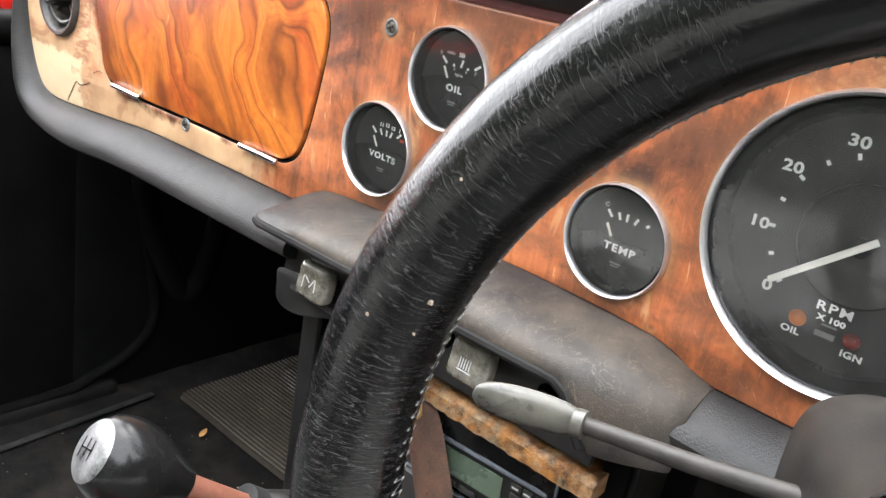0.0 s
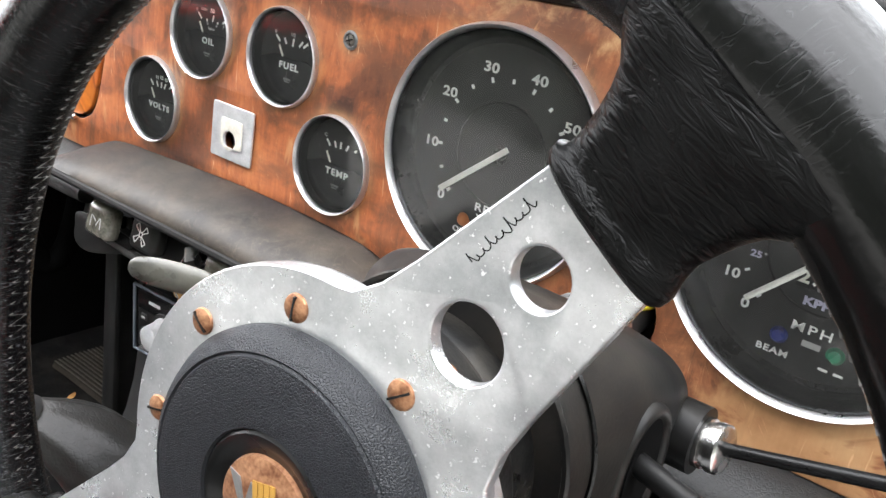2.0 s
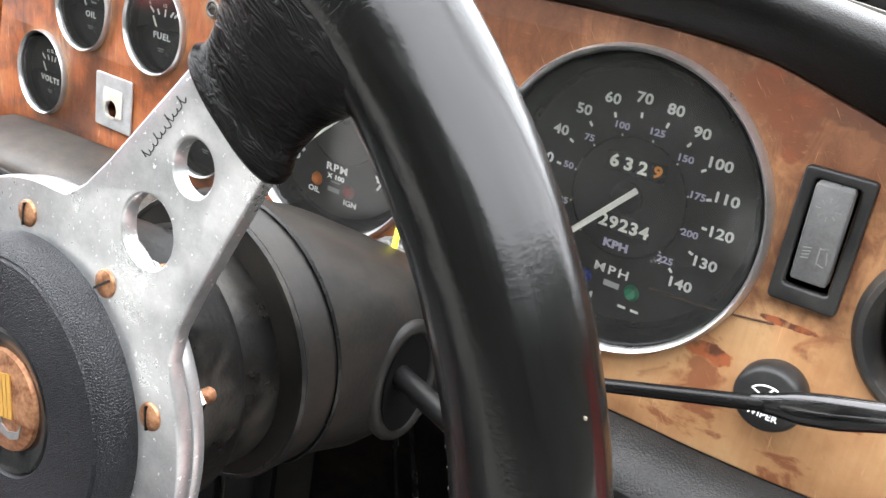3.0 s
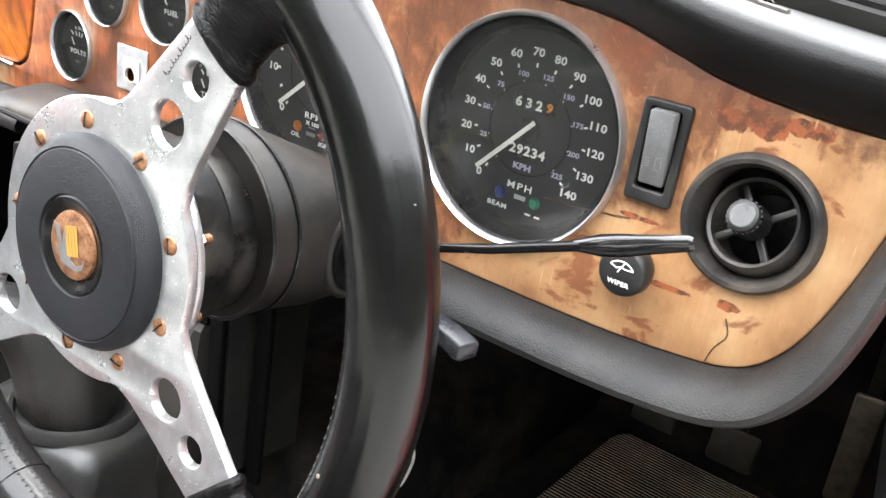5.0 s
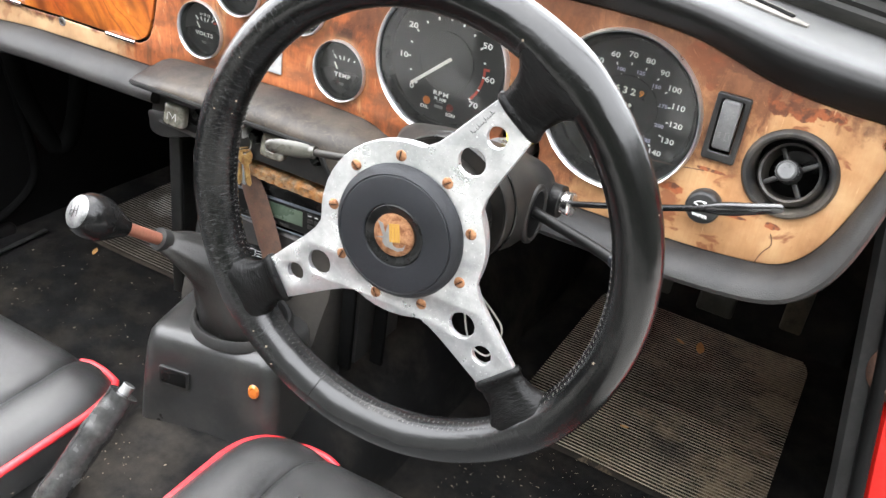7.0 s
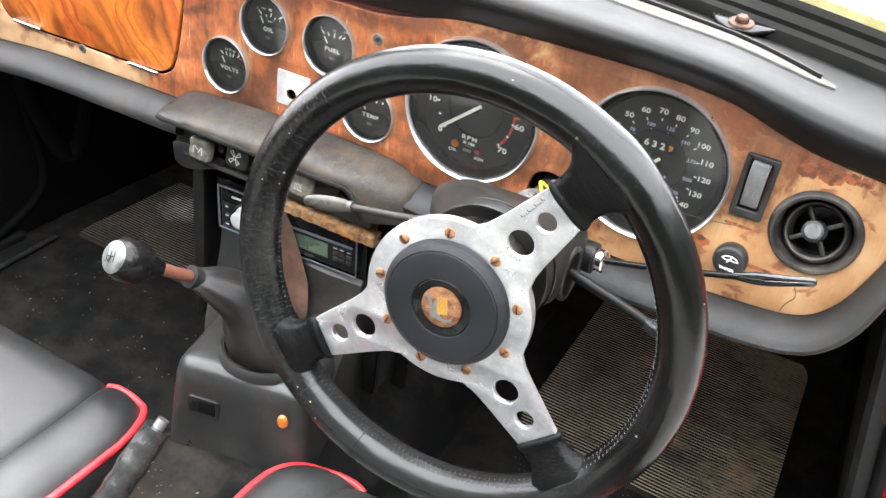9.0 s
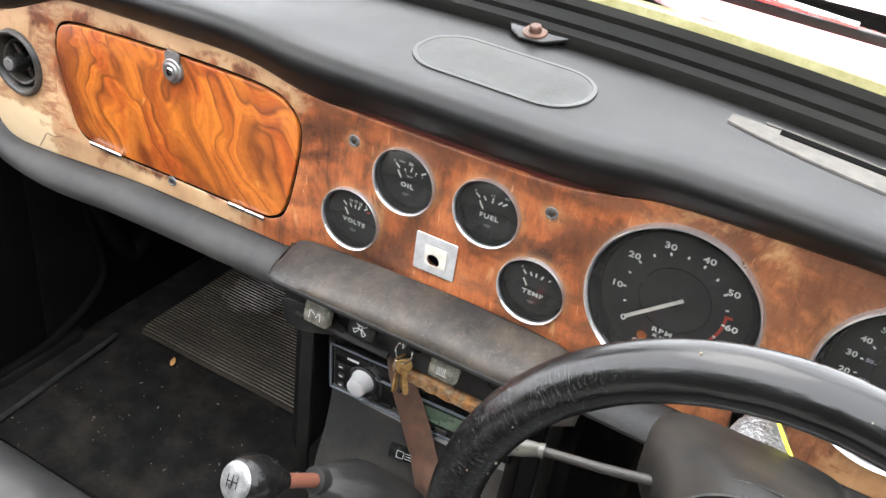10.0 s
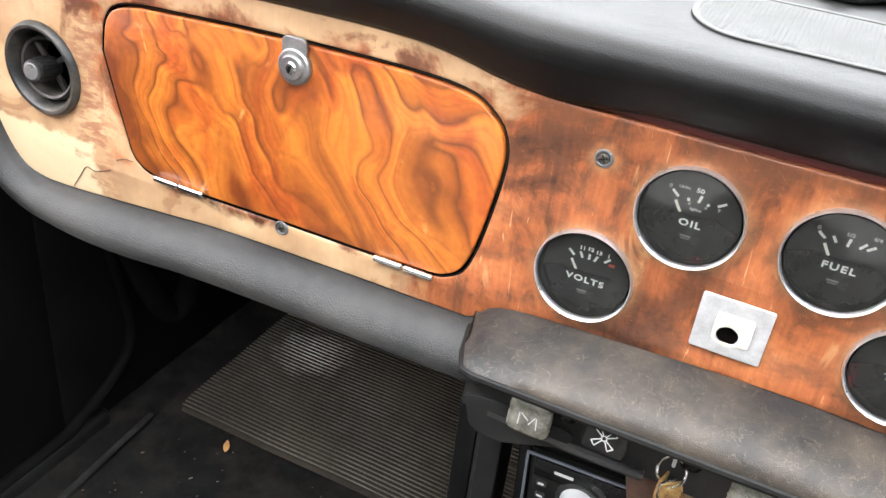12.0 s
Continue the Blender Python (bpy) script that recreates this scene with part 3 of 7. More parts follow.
REDLENS = glowless("dark_red_lens", (0.13, 0.015, 0.012), 0.2)
BLUELENS = glowless("blue_lens", (0.02, 0.03, 0.14), 0.2)
GREENLENS = glowless("green_lens", (0.01, 0.16, 0.08), 0.2)
# film: dust, plus sky-reflection haze painted as pale colour
PANE = clear_pane("gauge_glass", film=0.034)
CARPET = surface("black_carpet", grey(0.006), grey(0.013), (0.9, 1.0), 0, 25, 1300, 0.9, 0.002, 0.02, dust=((0.07, 0.058, 0.045), 0.28))
TUNNEL = surface("dusty_tunnel_carpet", grey(0.006), grey(0.014), (0.85, 1.0), 0, 14, 1300, 0.9, 0.002, 0.03, dust=((0.11, 0.092, 0.074), 0.36))
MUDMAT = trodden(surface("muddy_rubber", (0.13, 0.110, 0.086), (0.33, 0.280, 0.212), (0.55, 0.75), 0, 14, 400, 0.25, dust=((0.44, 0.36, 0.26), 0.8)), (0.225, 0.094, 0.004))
VENTGREY = surface("dusty_vent_plastic", grey(0.009), grey(0.020), (0.32, 0.46), 0, 40, 700, 0.15, spec=0.35, dust=((0.14, 0.115, 0.09), 0.55))
MAT = powdered_mat((0.083, 0.186, 0.004))
# darker copies of the mat rubber: groove shade put into the colour
GROOVESHADE = surface("mat_groove_shade", (0.016, 0.013, 0.011), (0.040, 0.033, 0.026), (0.7, 0.9), 0, 9, 400, 0.2, spec=0.1)
MUDGROOVESHADE = trodden(surface("muddy_groove_shade", (0.008, 0.007, 0.006), (0.022, 0.018, 0.014), (0.7, 0.9), 0, 9, 400, 0.2, spec=0.1), (0.225, 0.094, 0.004))
# darker copy of the red paint: shade put into its colour
SHADEDRED = surface("shaded_red_paint", (0.05, 0.004, 0.004), (0.09, 0.007, 0.006), (0.4, 0.6), 0, 30, 300, 0.05)
CONSOLEGREY = surface("dusty_console", grey(0.011), grey(0.022), (0.26, 0.42), 0, 16, 600, 0.2, spec=0.45, dust=((0.13, 0.12, 0.105), 0.26))
REDPAINT = surface("red_paint", (0.44, 0.012, 0.010), (0.56, 0.022, 0.016), (0.14, 0.24), 0, 9, 300, 0.02, coat=1.0)
PIPING = surface("red_piping", (0.45, 0.012, 0.020), (0.60, 0.03, 0.035), (0.4, 0.55), 0, 60, 700, 0.1)
CLEARKNOB = surface("yellowed_acrylic", (0.055, 0.052, 0.042), (0.20, 0.19, 0.155), (0.10, 0.22), 0, 110, 600, 0.2, coat=0.6)
YELLOWWIRE = glowless("yellow_wire", (0.72, 0.66, 0.03), 0.4)
STRAP = surface("brown_strap", (0.022, 0.012, 0.008), (0.095, 0.046, 0.028), (0.5, 0.7), 0, 50, 700, 0.3)
CHAMFER = surface("blue_grey_trim", (0.10, 0.11, 0.13), (0.17, 0.19, 0.22), (0.25, 0.4), 0.4, 60, 600, 0.05)
LCD = surface("lcd_green", (0.040, 0.060, 0.042), (0.075, 0.100, 0.072), (0.2, 0.3), 0, 30, 400, 0.0)
EDGING = surface("scuffed_edging", grey(0.006), grey(0.014), (0.5, 0.7), 0, 60, 600, 0.3, spec=0.08, dust=((0.08, 0.075, 0.07), 0.3))
SPEAKER = surface("speaker_mesh", (0.014, 0.0145, 0.013), (0.030, 0.031, 0.028), (0.40, 0.56), 0.1, 30, 500, 0.1, spec=0.35, dust=((0.08, 0.082, 0.074), 0.35))
RAILBLACK = surface("rail_rubber", grey(0.003), grey(0.006), (0.8, 0.95), 0, 30, 600, 0.15, spec=0.01)
RAIL = surface("dusty_rail_rubber", (0.003, 0.003, 0.0028), (0.007, 0.007, 0.006), (0.55, 0.75), 0, 30, 600, 0.15, spec=0.035, dust=((0.035, 0.033, 0.028), 0.3), stretch=(0.15, 1, 1))
ROCKER = surface("worn_rocker", grey(0.075), grey(0.125), (0.26, 0.4), 0, 90, 800, 0.1)
DEMIST = surface("chalky_trim", (0.060, 0.056, 0.050), (0.115, 0.107, 0.096), (0.6, 0.8), 0.0, 90, 700, 0.25, spec=0.2, dust=((0.14, 0.128, 0.112), 0.5))
THREADPALE = glowless("pale_wire", (0.55, 0.54, 0.48), 0.5)
THREAD = glowless("grey_thread", (0.095, 0.091, 0.082), 0.7)
CAPGREY = surface("rubbed_silver_cap", grey(0.05), grey(0.22), (0.25, 0.42), 0.4, 120, 700, 0.1)
ZINC = surface("dull_zinc", grey(0.18), grey(0.32), (0.35, 0.5), 0.85, 60, 700, 0.1)
CUPSCREW = surface("blackened_screw", (0.05, 0.045, 0.04), (0.16, 0.14, 0.12), (0.4, 0.6), 0.7, 150, 800, 0.2)
OLDCUP = surface("dulled_cup", grey(0.10), grey(0.20), (0.4, 0.55), 0.7, 120, 700, 0.1)
WORNPEDAL = surface("grubby_pedal_rubber", (0.020, 0.018, 0.015), (0.060, 0.052, 0.044), (0.5, 0.7), 0.1, 60, 700, 0.3)
PEDALSTEEL = surface("worn_pedal_steel", (0.12, 0.10, 0.08), (0.30, 0.25, 0.20), (0.45, 0.65), 0.5, 60, 700, 0.3)
LEAF = surface("dry_leaf", (0.30, 0.13, 0.03), (0.48, 0.26, 0.09), (0.6, 0.8), 0, 60, 500, 0.3)
CRUMB = surface("dry_crumbs", (0.10, 0.075, 0.05), (0.32, 0.27, 0.21), (0.7, 0.9), 0, 60, 500, 0.3)
SEAL = surface("yellowed_seal", (0.40, 0.36, 0.16), (0.58, 0.54, 0.30), (0.3, 0.5), 0.2, 60, 500, 0.1)
DOORVINYL = surface("door_vinyl", grey(0.003), grey(0.007), (0.5, 0.65), 0, 20, 500, 0.1, spec=0.06)
HEDGE = surface("hedge_leaves", (0.014, 0.017, 0.011), (0.042, 0.050, 0.032), (0.6, 0.8), 0, 2, 30, 0.5)
PALEPLATE = surface("pale_alloy", grey(0.38), grey(0.56), (0.28, 0.44), 0.45, 90, 800, 0.15)
CREAMED = surface("glue_stained_alloy", (0.42, 0.39, 0.32), (0.62, 0.60, 0.54), (0.4, 0.6), 0.1, 120, 700, 0.25)
GROUND = surface("pale_concrete", (0.22, 0.215, 0.20), (0.34, 0.33, 0.31), (0.8, 0.95), 0, 3, 90, 0.3)


# ---- building helpers ----
def to_mesh(name, bm, smooth=40):
    me = bpy.data.meshes.new(name)
    bmesh.ops.recalc_face_normals(bm, faces=bm.faces[:])
    bm.to_mesh(me)
    bm.free()
    if smooth:
        for f in me.polygons:
            f.use_smooth = True
        me.set_sharp_from_angle(angle=radians(smooth))
    return me


def part(name, bm, mat, parent=None, label="", smooth=40, at=None):
    """One mesh object under a thing or a part, from a bmesh or a mesh."""
    me = bm if isinstance(bm, bpy.types.Mesh) else to_mesh(name, bm, smooth)
    if not me.materials:
        me.materials.append(mat)
    ob = new(name, me)
    if parent:
        ob.parent = parent
    if at is not None:
        ob.matrix_basis = at
    if label:
        ob["label"] = label
    return ob


def thing(name, label, category, m=None, group="", kind=""):
    ob = new(name)
    ob.empty_display_size = 0.02
    if m is not None:
        ob.matrix_basis = m
    return tagged(ob, label, category, group, kind)


def alone(name, bm, mat, label, category, kind="", group="", m=None, smooth=40):
    return tagged(part(name, bm, mat, None, "", smooth, m), label, category, group, kind)


def loft(rings, closed=True, caps=True):
    """Skin through rings of equal length; closed: each ring is a loop."""
    bm = bmesh.new()
    vs = [[bm.verts.new(p) for p in r] for r in rings]
    k = len(rings[0])
    for a, b in zip(vs, vs[1:]):
        for i in range(k if closed else k - 1):
            j = (i + 1) % k
            bm.faces.new((a[i], a[j], b[j], b[i]))
    if caps and closed:
        bm.faces.new(vs[0][::-1])
        bm.faces.new(vs[-1])
    return bm


def lathe(profile, n=48, close=False):
    """Profile of (radius, height) turned about the local z axis."""
    bm = bmesh.new()
    rows = []
    for r, h in profile:
        rows.append([bm.verts.new((0, 0, h))] if r <= 0 else [bm.verts.new((r * math.cos(2 * math.pi * i / n), r * math.sin(2 * math.pi * i / n), h)) for i in range(n)])
    pairs = list(zip(rows, rows[1:])) + ([(rows[-1], rows[0])] if close else [])
    for a, b in pairs:
        for i in range(n):
            j = (i + 1) % n
            if len(a) == 1 and len(b) > 1:
                bm.faces.new((a[0], b[i], b[j]))
            elif len(b) == 1 and len(a) > 1:
                bm.faces.new((a[i], a[j], b[0]))
            elif len(a) > 1:
                bm.faces.new((a[i], a[j], b[j], b[i]))
    return bm


def smooth_path(pts, steps=8, closed=False):
    """Catmull-Rom curve through the points."""
    ps = [Vector(p) for p in pts]
    n, out = len(ps), []
    for i in range(n if closed else n - 1):
        p = [ps[(i + k) % n] if closed else ps[min(max(i + k, 0), n - 1)] for k in (-1, 0, 1, 2)]
        for s in range(steps):
            t = s / steps
            out.append(0.5 * ((2 * p[1]) + (p[2] - p[0]) * t + (2 * p[0] - 5 * p[1] + 4 * p[2] - p[3]) * t * t + (3 * p[1] - p[0] - 3 * p[2] + p[3]) * t ** 3))
    if not closed:
        out.append(ps[-1])
    return out


def tube(pts, radius, n=10, closed=False, flat=1.0):
    """Tube along points; radius one number or one a point; flat squeezes its second axis."""
    ps = [Vector(p) for p in pts]
    k = len(ps)
    rs = radius if isinstance(radius, (list, tuple)) else [radius] * k
    rings, up = [], None
    for i, p in enumerate(ps):
        d = (ps[(i + 1) % k] - ps[i - 1]) if closed else (ps[min(i + 1, k - 1)] - ps[max(i - 1, 0)])
        d.normalize()
        if up is None:
            up = d.orthogonal().normalized() if abs(d.z) > 0.9 else (Vector((0, 0, 1)) - d * d.z).normalized()
        up = (up - d * up.dot(d)).normalized()
        side = d.cross(up)
        rings.append([p + (side * math.cos(2 * math.pi * a / n) + up * (flat * math.sin(2 * math.pi * a / n))) * rs[i] for a in range(n)])
    if closed:
        rings.append(rings[0])
        bm = loft(rings, True, False)
        bmesh.ops.remove_doubles(bm, verts=bm.verts[:], dist=1e-6)
        return bm
    return loft(rings)


def box(size, centre=(0, 0, 0), bevel=0.0, seg=2, taper=None):
    bm = bmesh.new()
    bmesh.ops.create_cube(bm, size=1.0)
    for v in bm.verts:
        s = taper if taper and v.co.z > 0 else (1, 1)
        v.co = Vector((v.co.x * size[0] * s[0], v.co.y * size[1] * s[1], v.co.z * size[2])) + Vector(centre)
    if bevel:
        bmesh.ops.bevel(bm, geom=bm.edges[:], offset=bevel, segments=seg, profile=0.5, affect="EDGES")
    return bm


def merge(*bms):
    out = bmesh.new()
    for b in bms:
        me = bpy.data.meshes.new("m")
        b.to_mesh(me)
        b.free()
        out.from_mesh(me)
        bpy.data.meshes.remove(me)
    return out


def moved(bm, m):
    bmesh.ops.transform(bm, matrix=m, verts=bm.verts[:])
    return bm


def curve_mesh(name, cu):
    ob = bpy.data.objects.new(name, cu)
    scene.collection.objects.link(ob)
    me = bpy.data.meshes.new_from_object(ob.evaluated_get(bpy.context.evaluated_depsgraph_get()))
    bpy.data.objects.remove(ob)
    bpy.data.curves.remove(cu)
    me.name = name
    me.materials.clear()
    return me


def sheet(name, loops, depth, bevel=0.0, smooth=35):
    """Plate with holes from outlines in its x, y plane, its front at local z = 0."""
    cu = bpy.data.curves.new(name, "CURVE")
    cu.dimensions, cu.fill_mode = "2D", "BOTH"
    cu.extrude, cu.bevel_depth, cu.bevel_resolution, cu.offset = max(depth / 2 - bevel, 0.0), bevel, 2 if bevel else 0, -bevel
    for pts in loops:
        s = cu.splines.new("POLY")
        s.points.add(len(pts) - 1)
        for q, p in zip(s.points, pts):
            q.co = (p[0], p[1], 0, 1)
        s.use_cyclic_u = True
    me = curve_mesh(name, cu)
    me.transform(Matrix.Translation((0, 0, -depth / 2)))
    bm = bmesh.new()
    bm.from_mesh(me)
    bmesh.ops.remove_doubles(bm, verts=bm.verts[:], dist=2e-6)
    bmesh.ops.recalc_face_normals(bm, faces=bm.faces[:])
    bm.to_mesh(me)
    bm.free()
    for f in me.polygons:
        f.use_smooth = True
    me.set_sharp_from_angle(angle=radians(smooth))
    return me


def lettering(name, words, size, mat, parent, x, y, z=0.0, turn=0.0, bold=0.0, space=1.0, wide=1.15):
    """Raised print in the built-in font, centred on x, y of the parent's face."""
    cu = bpy.data.curves.new(name, "FONT")
    cu.body, cu.size, cu.align_x, cu.align_y = words, size, "CENTER", "CENTER"
    cu.extrude, cu.offset, cu.resolution_u, cu.space_character = 0.00008, bold + 0.00007, 3, space
    me = curve_mesh(name, cu)
    return part(name, me, mat, parent, at=pose(x, y, z, 0, 0, turn) @ Matrix.Diagonal((wide, 1, 1, 1)))


def ring(r, n=64, cx=0.0, cy=0.0):
    return [(cx + r * math.cos(2 * math.pi * i / n), cy + r * math.sin(2 * math.pi * i / n)) for i in range(n)]


def rounded(w, h, r, n=6, cx=0.0, cy=0.0):
    out = []
    for sx, sy, a0 in ((1, 1, 0), (-1, 1, 90), (-1, -1, 180), (1, -1, 270)):
        for i in range(n + 1):
            a = radians(a0 + 90 * i / n)
            out.append((cx + sx * (w / 2 - r) + r * math.cos(a), cy + sy * (h / 2 - r) + r * math.sin(a)))
    return out


def polar(r, deg):
    return r * math.cos(radians(deg)), r * math.sin(radians(deg))


def bars(marks, depth=0.0001):
    """Flat printed marks: each (x, y, length, width, degrees)."""
    bm = bmesh.new()
    for x, y, a, b, deg in marks:
        me = box((a, b, depth))
        moved(me, pose(x, y, 0, 0, 0, deg))
        tmp = bpy.data.meshes.new("m")
        me.to_mesh(tmp)
        me.free()
        bm.from_mesh(tmp)
        bpy.data.meshes.remove(tmp)
    return bm


def slotted_screw(name, r, mat, parent, at, cross=False, turn=20):
    s = part(name, lathe([(0, 0.35 * r), (0.55 * r, 0.3 * r), (0.9 * r, 0.12 * r), (r, -0.15 * r), (0, -0.15 * r)], 20), mat, parent, at=at @ pose(0, 0, 0, 0, 0, turn))
    part("slot", bars([(0, 0, 1.6 * r, 0.15 * r, 0)] + ([(0, 0, 1.6 * r, 0.15 * r, 90)] if cross else []), 0.75 * r), GLOSSBLACK, s)
    return s


def on_panel(x, z, y=0.0):
    """Pose of a thing on the dashboard's face: local x along it, y up, z towards the seats."""
    return pose(x, y, z, 90, 0, 0)


# ---- setting: floor, tunnel, bulkhead, body ----
FLOOR = 0.073


def grid_sheet(x0, x1, y0, y1, z, nx, ny, wob=0.0):
    bm = bmesh.new()
    vs = [[bm.verts.new((x0 + (x1 - x0) * i / nx, y0 + (y1 - y0) * j / ny, z + wob * (noise.noise(Vector((i * 0.7, j * 0.7, 3.1)))))) for i in range(nx + 1)] for j in range(ny + 1)]
    for a, b in zip(vs, vs[1:]):
        for i in range(nx):
            bm.faces.new((a[i], a[i + 1], b[i + 1], b[i]))
    return bm


alone("floor", merge(grid_sheet(-0.70, 0.70, -1.3, 0.99, FLOOR, 60, 90, 0.003), box((1.34, 2.28, 0.02), (0, -0.155, FLOOR - 0.02))), CARPET, "worn black carpet floor of the footwells", "floor", "structure")
alone("ground", grid_sheet(-40, 40, -40, 40, -0.22, 4, 4), GROUND, "pale concrete ground outside the car", "ground", "structure")
arch = [(-0.105, FLOOR - 0.01), (-0.09, 0.13), (-0.06, 0.185), (-0.02, 0.205), (0.06, 0.21), (0.12, 0.195), (0.165, 0.14), (0.185, FLOOR - 0.01)]
tun = [(p.x, p.y) for p in smooth_path([(a, b, 0) for a, b in arch], 5)]
alone("transmission_tunnel", loft([[Vector((x, y, z + (0.02 if y > 0 else 0) * (z > 0.1))) for x, z in tun] for y in (-1.3, -0.9, -0.6, -0.4, -0.2, 0.0, 0.2, 0.45, 0.7, 0.95)]), TUNNEL, "carpeted black transmission tunnel between the seats", "tunnel", "structure")
bulk = box((1.34, 0.03, 0.60), (0, 0.975, 0.36))
toe = moved(box((1.30, 0.42, 0.02)), pose(0, 0.87, 0.19, 42, 0, 0))
alone("bulkhead", merge(bulk, toe), CARPET, "dark bulkhead and sloping toe board behind the dashboard", "bulkhead", "structure")
for side, nm in ((-1, "kick_panel_left"), (1, "kick_panel_right")):
    alone(nm, box((0.03, 0.88, 0.60), (side * 0.688, 0.54, 0.33), 0.006), DOORVINYL, "black vinyl panel lining the footwell side", "side panel", "structure")

# tall unseen hedge added behind the camera and to the right to block sky
def hedge(name, x, y, turn, length, HIGH):
    bm = bmesh.new()
    rng_ = random.Random(int(x * 10 + y))
    nu, nv = 60, 22
    def pt(i, j):
        u, v = length * (i / nu - 0.5), HIGH * j / nv
        return Vector((u, 0.55 * noise.noise(Vector((u * 0.9, v * 0.9, x))) + 0.25 * noise.noise(Vector((u * 3, v * 3, y))) + 0.5 * (v / HIGH) ** 2, v - 0.24 + (0.5 * noise.noise(Vector((u * 0.8, 5, x))) if j == nv else 0)))
    vs = [[bm.verts.new(pt(i, j)) for i in range(nu + 1)] for j in range(nv + 1)]
    for a, b in zip(vs, vs[1:]):
        for i in range(nu):
            bm.faces.new((a[i], a[i + 1], b[i + 1], b[i]))
    return alone(name, bm, HEDGE, "tall dark green hedge, unseen, added to block sky", "hedge", "structure", m=pose(x, y, 0, 0, 0, turn))


hedge("sky_block_hedge", 0.0, -3.9, 180, 13, 4.4)
hedge("sky_block_hedge", 4.8, 0.5, -90, 12, 3.9)

# passenger door, closed
door = thing("door_1", "closed red car door with a black inner card", "car door", pose(-0.69, -0.45, 0), kind="structure")
part("door_card", box((0.03, 1.12, 0.50), (0, 0.02, 0.29), 0.012), DOORVINYL, door, "black vinyl door card")
part("door_shell", box((0.10, 1.12, 0.06), (-0.055, 0, 0.575), 0.02, 3), REDPAINT, door, "red painted door top")
part("door_skin", box((0.03, 1.12, 0.62), (-0.11, 0, 0.25), 0.012), REDPAINT, door, "red painted door skin")
part("top_roll", tube([(0.005, -0.54, 0.556), (0.005, 0.0, 0.556), (0.005, 0.54, 0.556)], 0.019, 12), DOORVINYL, door, "padded black top rail")
crank = part("window_crank", tube([(0.024, 0.430, 0.288), (0.036, 0.428, 0.268), (0.038, 0.424, 0.230), (0.038, 0.421, 0.196)], [0.012, 0.0105, 0.0085, 0.0070], 14, flat=0.6), CHROME, door, "chrome window winder")
part("escutcheon", moved(lathe([(0, 0.020), (0.012, 0.018), (0.021, 0.011), (0.026, 0.0), (0, -0.002)], 32), pose(0.016, 0.430, 0.288, 0, 90, 0)), CHROME, crank)
part("knob", moved(lathe([(0, 0.014), (0.008, 0.012), (0.011, 0.004), (0.007, -0.006), (0, -0.008)], 20), pose(0.045, 0.421, 0.191, 0, 90, 0)), CHROME, crank)
# chrome lever in black: its dim reflections are put into the colour
part("door_pull", tube(smooth_path([(0.02, 0.436, 0.534), (0.045, 0.434, 0.505), (0.045, 0.430, 0.435), (0.02, 0.427, 0.402)], 6), 0.008, 10), TIPBLACK, door, "chrome door release lever, dim reflections in its colour")

seal_pts = smooth_path([(-0.667, 0.15, 0.52), (-0.667, 0.175, 0.40), (-0.667, 0.195, 0.288), (-0.667, 0.212, 0.180), (-0.667, 0.188, 0.132), (-0.667, 0.120, 0.100), (-0.667, 0.04, 0.088), (-0.667, -0.40, 0.086)], 6)
alone("door_seal", tube(seal_pts, 0.0075, 10), RAILBLACK, "black rubber door seal along the footwell edge", "door seal", "structure")
alone("carpet_edging", tube([(-0.590, -0.32, FLOOR + 0.004), (-0.603, -0.04, FLOOR + 0.005), (-0.619, 0.185, FLOOR + 0.006)], 0.0045, 8, flat=0.6), EDGING, "scuffed grey edging strip along the footwell carpet", "edging strip", "structure")
hose = smooth_path([(-0.60, 0.13, 0.50), (-0.60, 0.155, 0.36), (-0.595, 0.185, 0.27), (-0.588, 0.205, 0.24), (-0.578, 0.225, 0.27), (-0.57, 0.24, 0.36), (-0.565, 0.25, 0.50)], 6)
alone("vent_hose", tube(hose, 0.015, 14), RAILBLACK, "black rubber hose sagging behind the dashboard end", "hose")

# right-hand door post, painted sill
post = thing("door_post", "black trimmed door post beside red bodywork", "door post", pose(0, 0, 0), kind="structure")
def lean(z):
    """How far the body side leans outwards towards the sill."""
    return 0.6225 + 0.178 * (0.576 - z)


def post_piece(a0, a1, y0, y1, n=9):
    rings = []
    for z in np.linspace(0.0, 0.69, n):
        c = lean(z)
        rings.append([Vector((c + a0, y1, z)), Vector((c + a0, y0 + 0.006, z)), Vector((c + a0 + 0.006, y0, z)), Vector((c + a1 - 0.004, y0, z)), Vector((c + a1, y0 + 0.004, z)), Vector((c + a1, y1, z))])
    return loft(rings)


part("trim", post_piece(-0.028, -0.006, 0.046, 0.72), RUBBER, post)
part("seal", tube([(lean(z) - 0.003, 0.044, z) for z in np.linspace(0.0, 0.68, 9)], 0.0065, 10), DOORVINYL, post, "black rubber door seal")
part("red_post", post_piece(0.001, 0.14, 0.048, 0.12), REDPAINT, post, "red painted shut face")
part("grommet", moved(lathe([(0, -0.006), (0.011, -0.005), (0.014, 0.004), (0.021, 0.007), (0.029, 0.004), (0.032, -0.001)], 36), pose(0.656, 0.047, 0.476, 90, 0, 0)), STRAP, post, "rusty ring round a grommet hole")
alone("door_sill", box((0.09, 1.24, 0.14), (-0.70, -0.46, 0.02), 0.012, 3), PAD, "black trimmed door sill", "sill", "structure")
sill = alone("door_sill", box((0.09, 1.2, 0.16), (0.70, -0.58, 0.08), 0.02, 3), DOORVINYL, "black trimmed door sill by the red post", "sill", "structure")

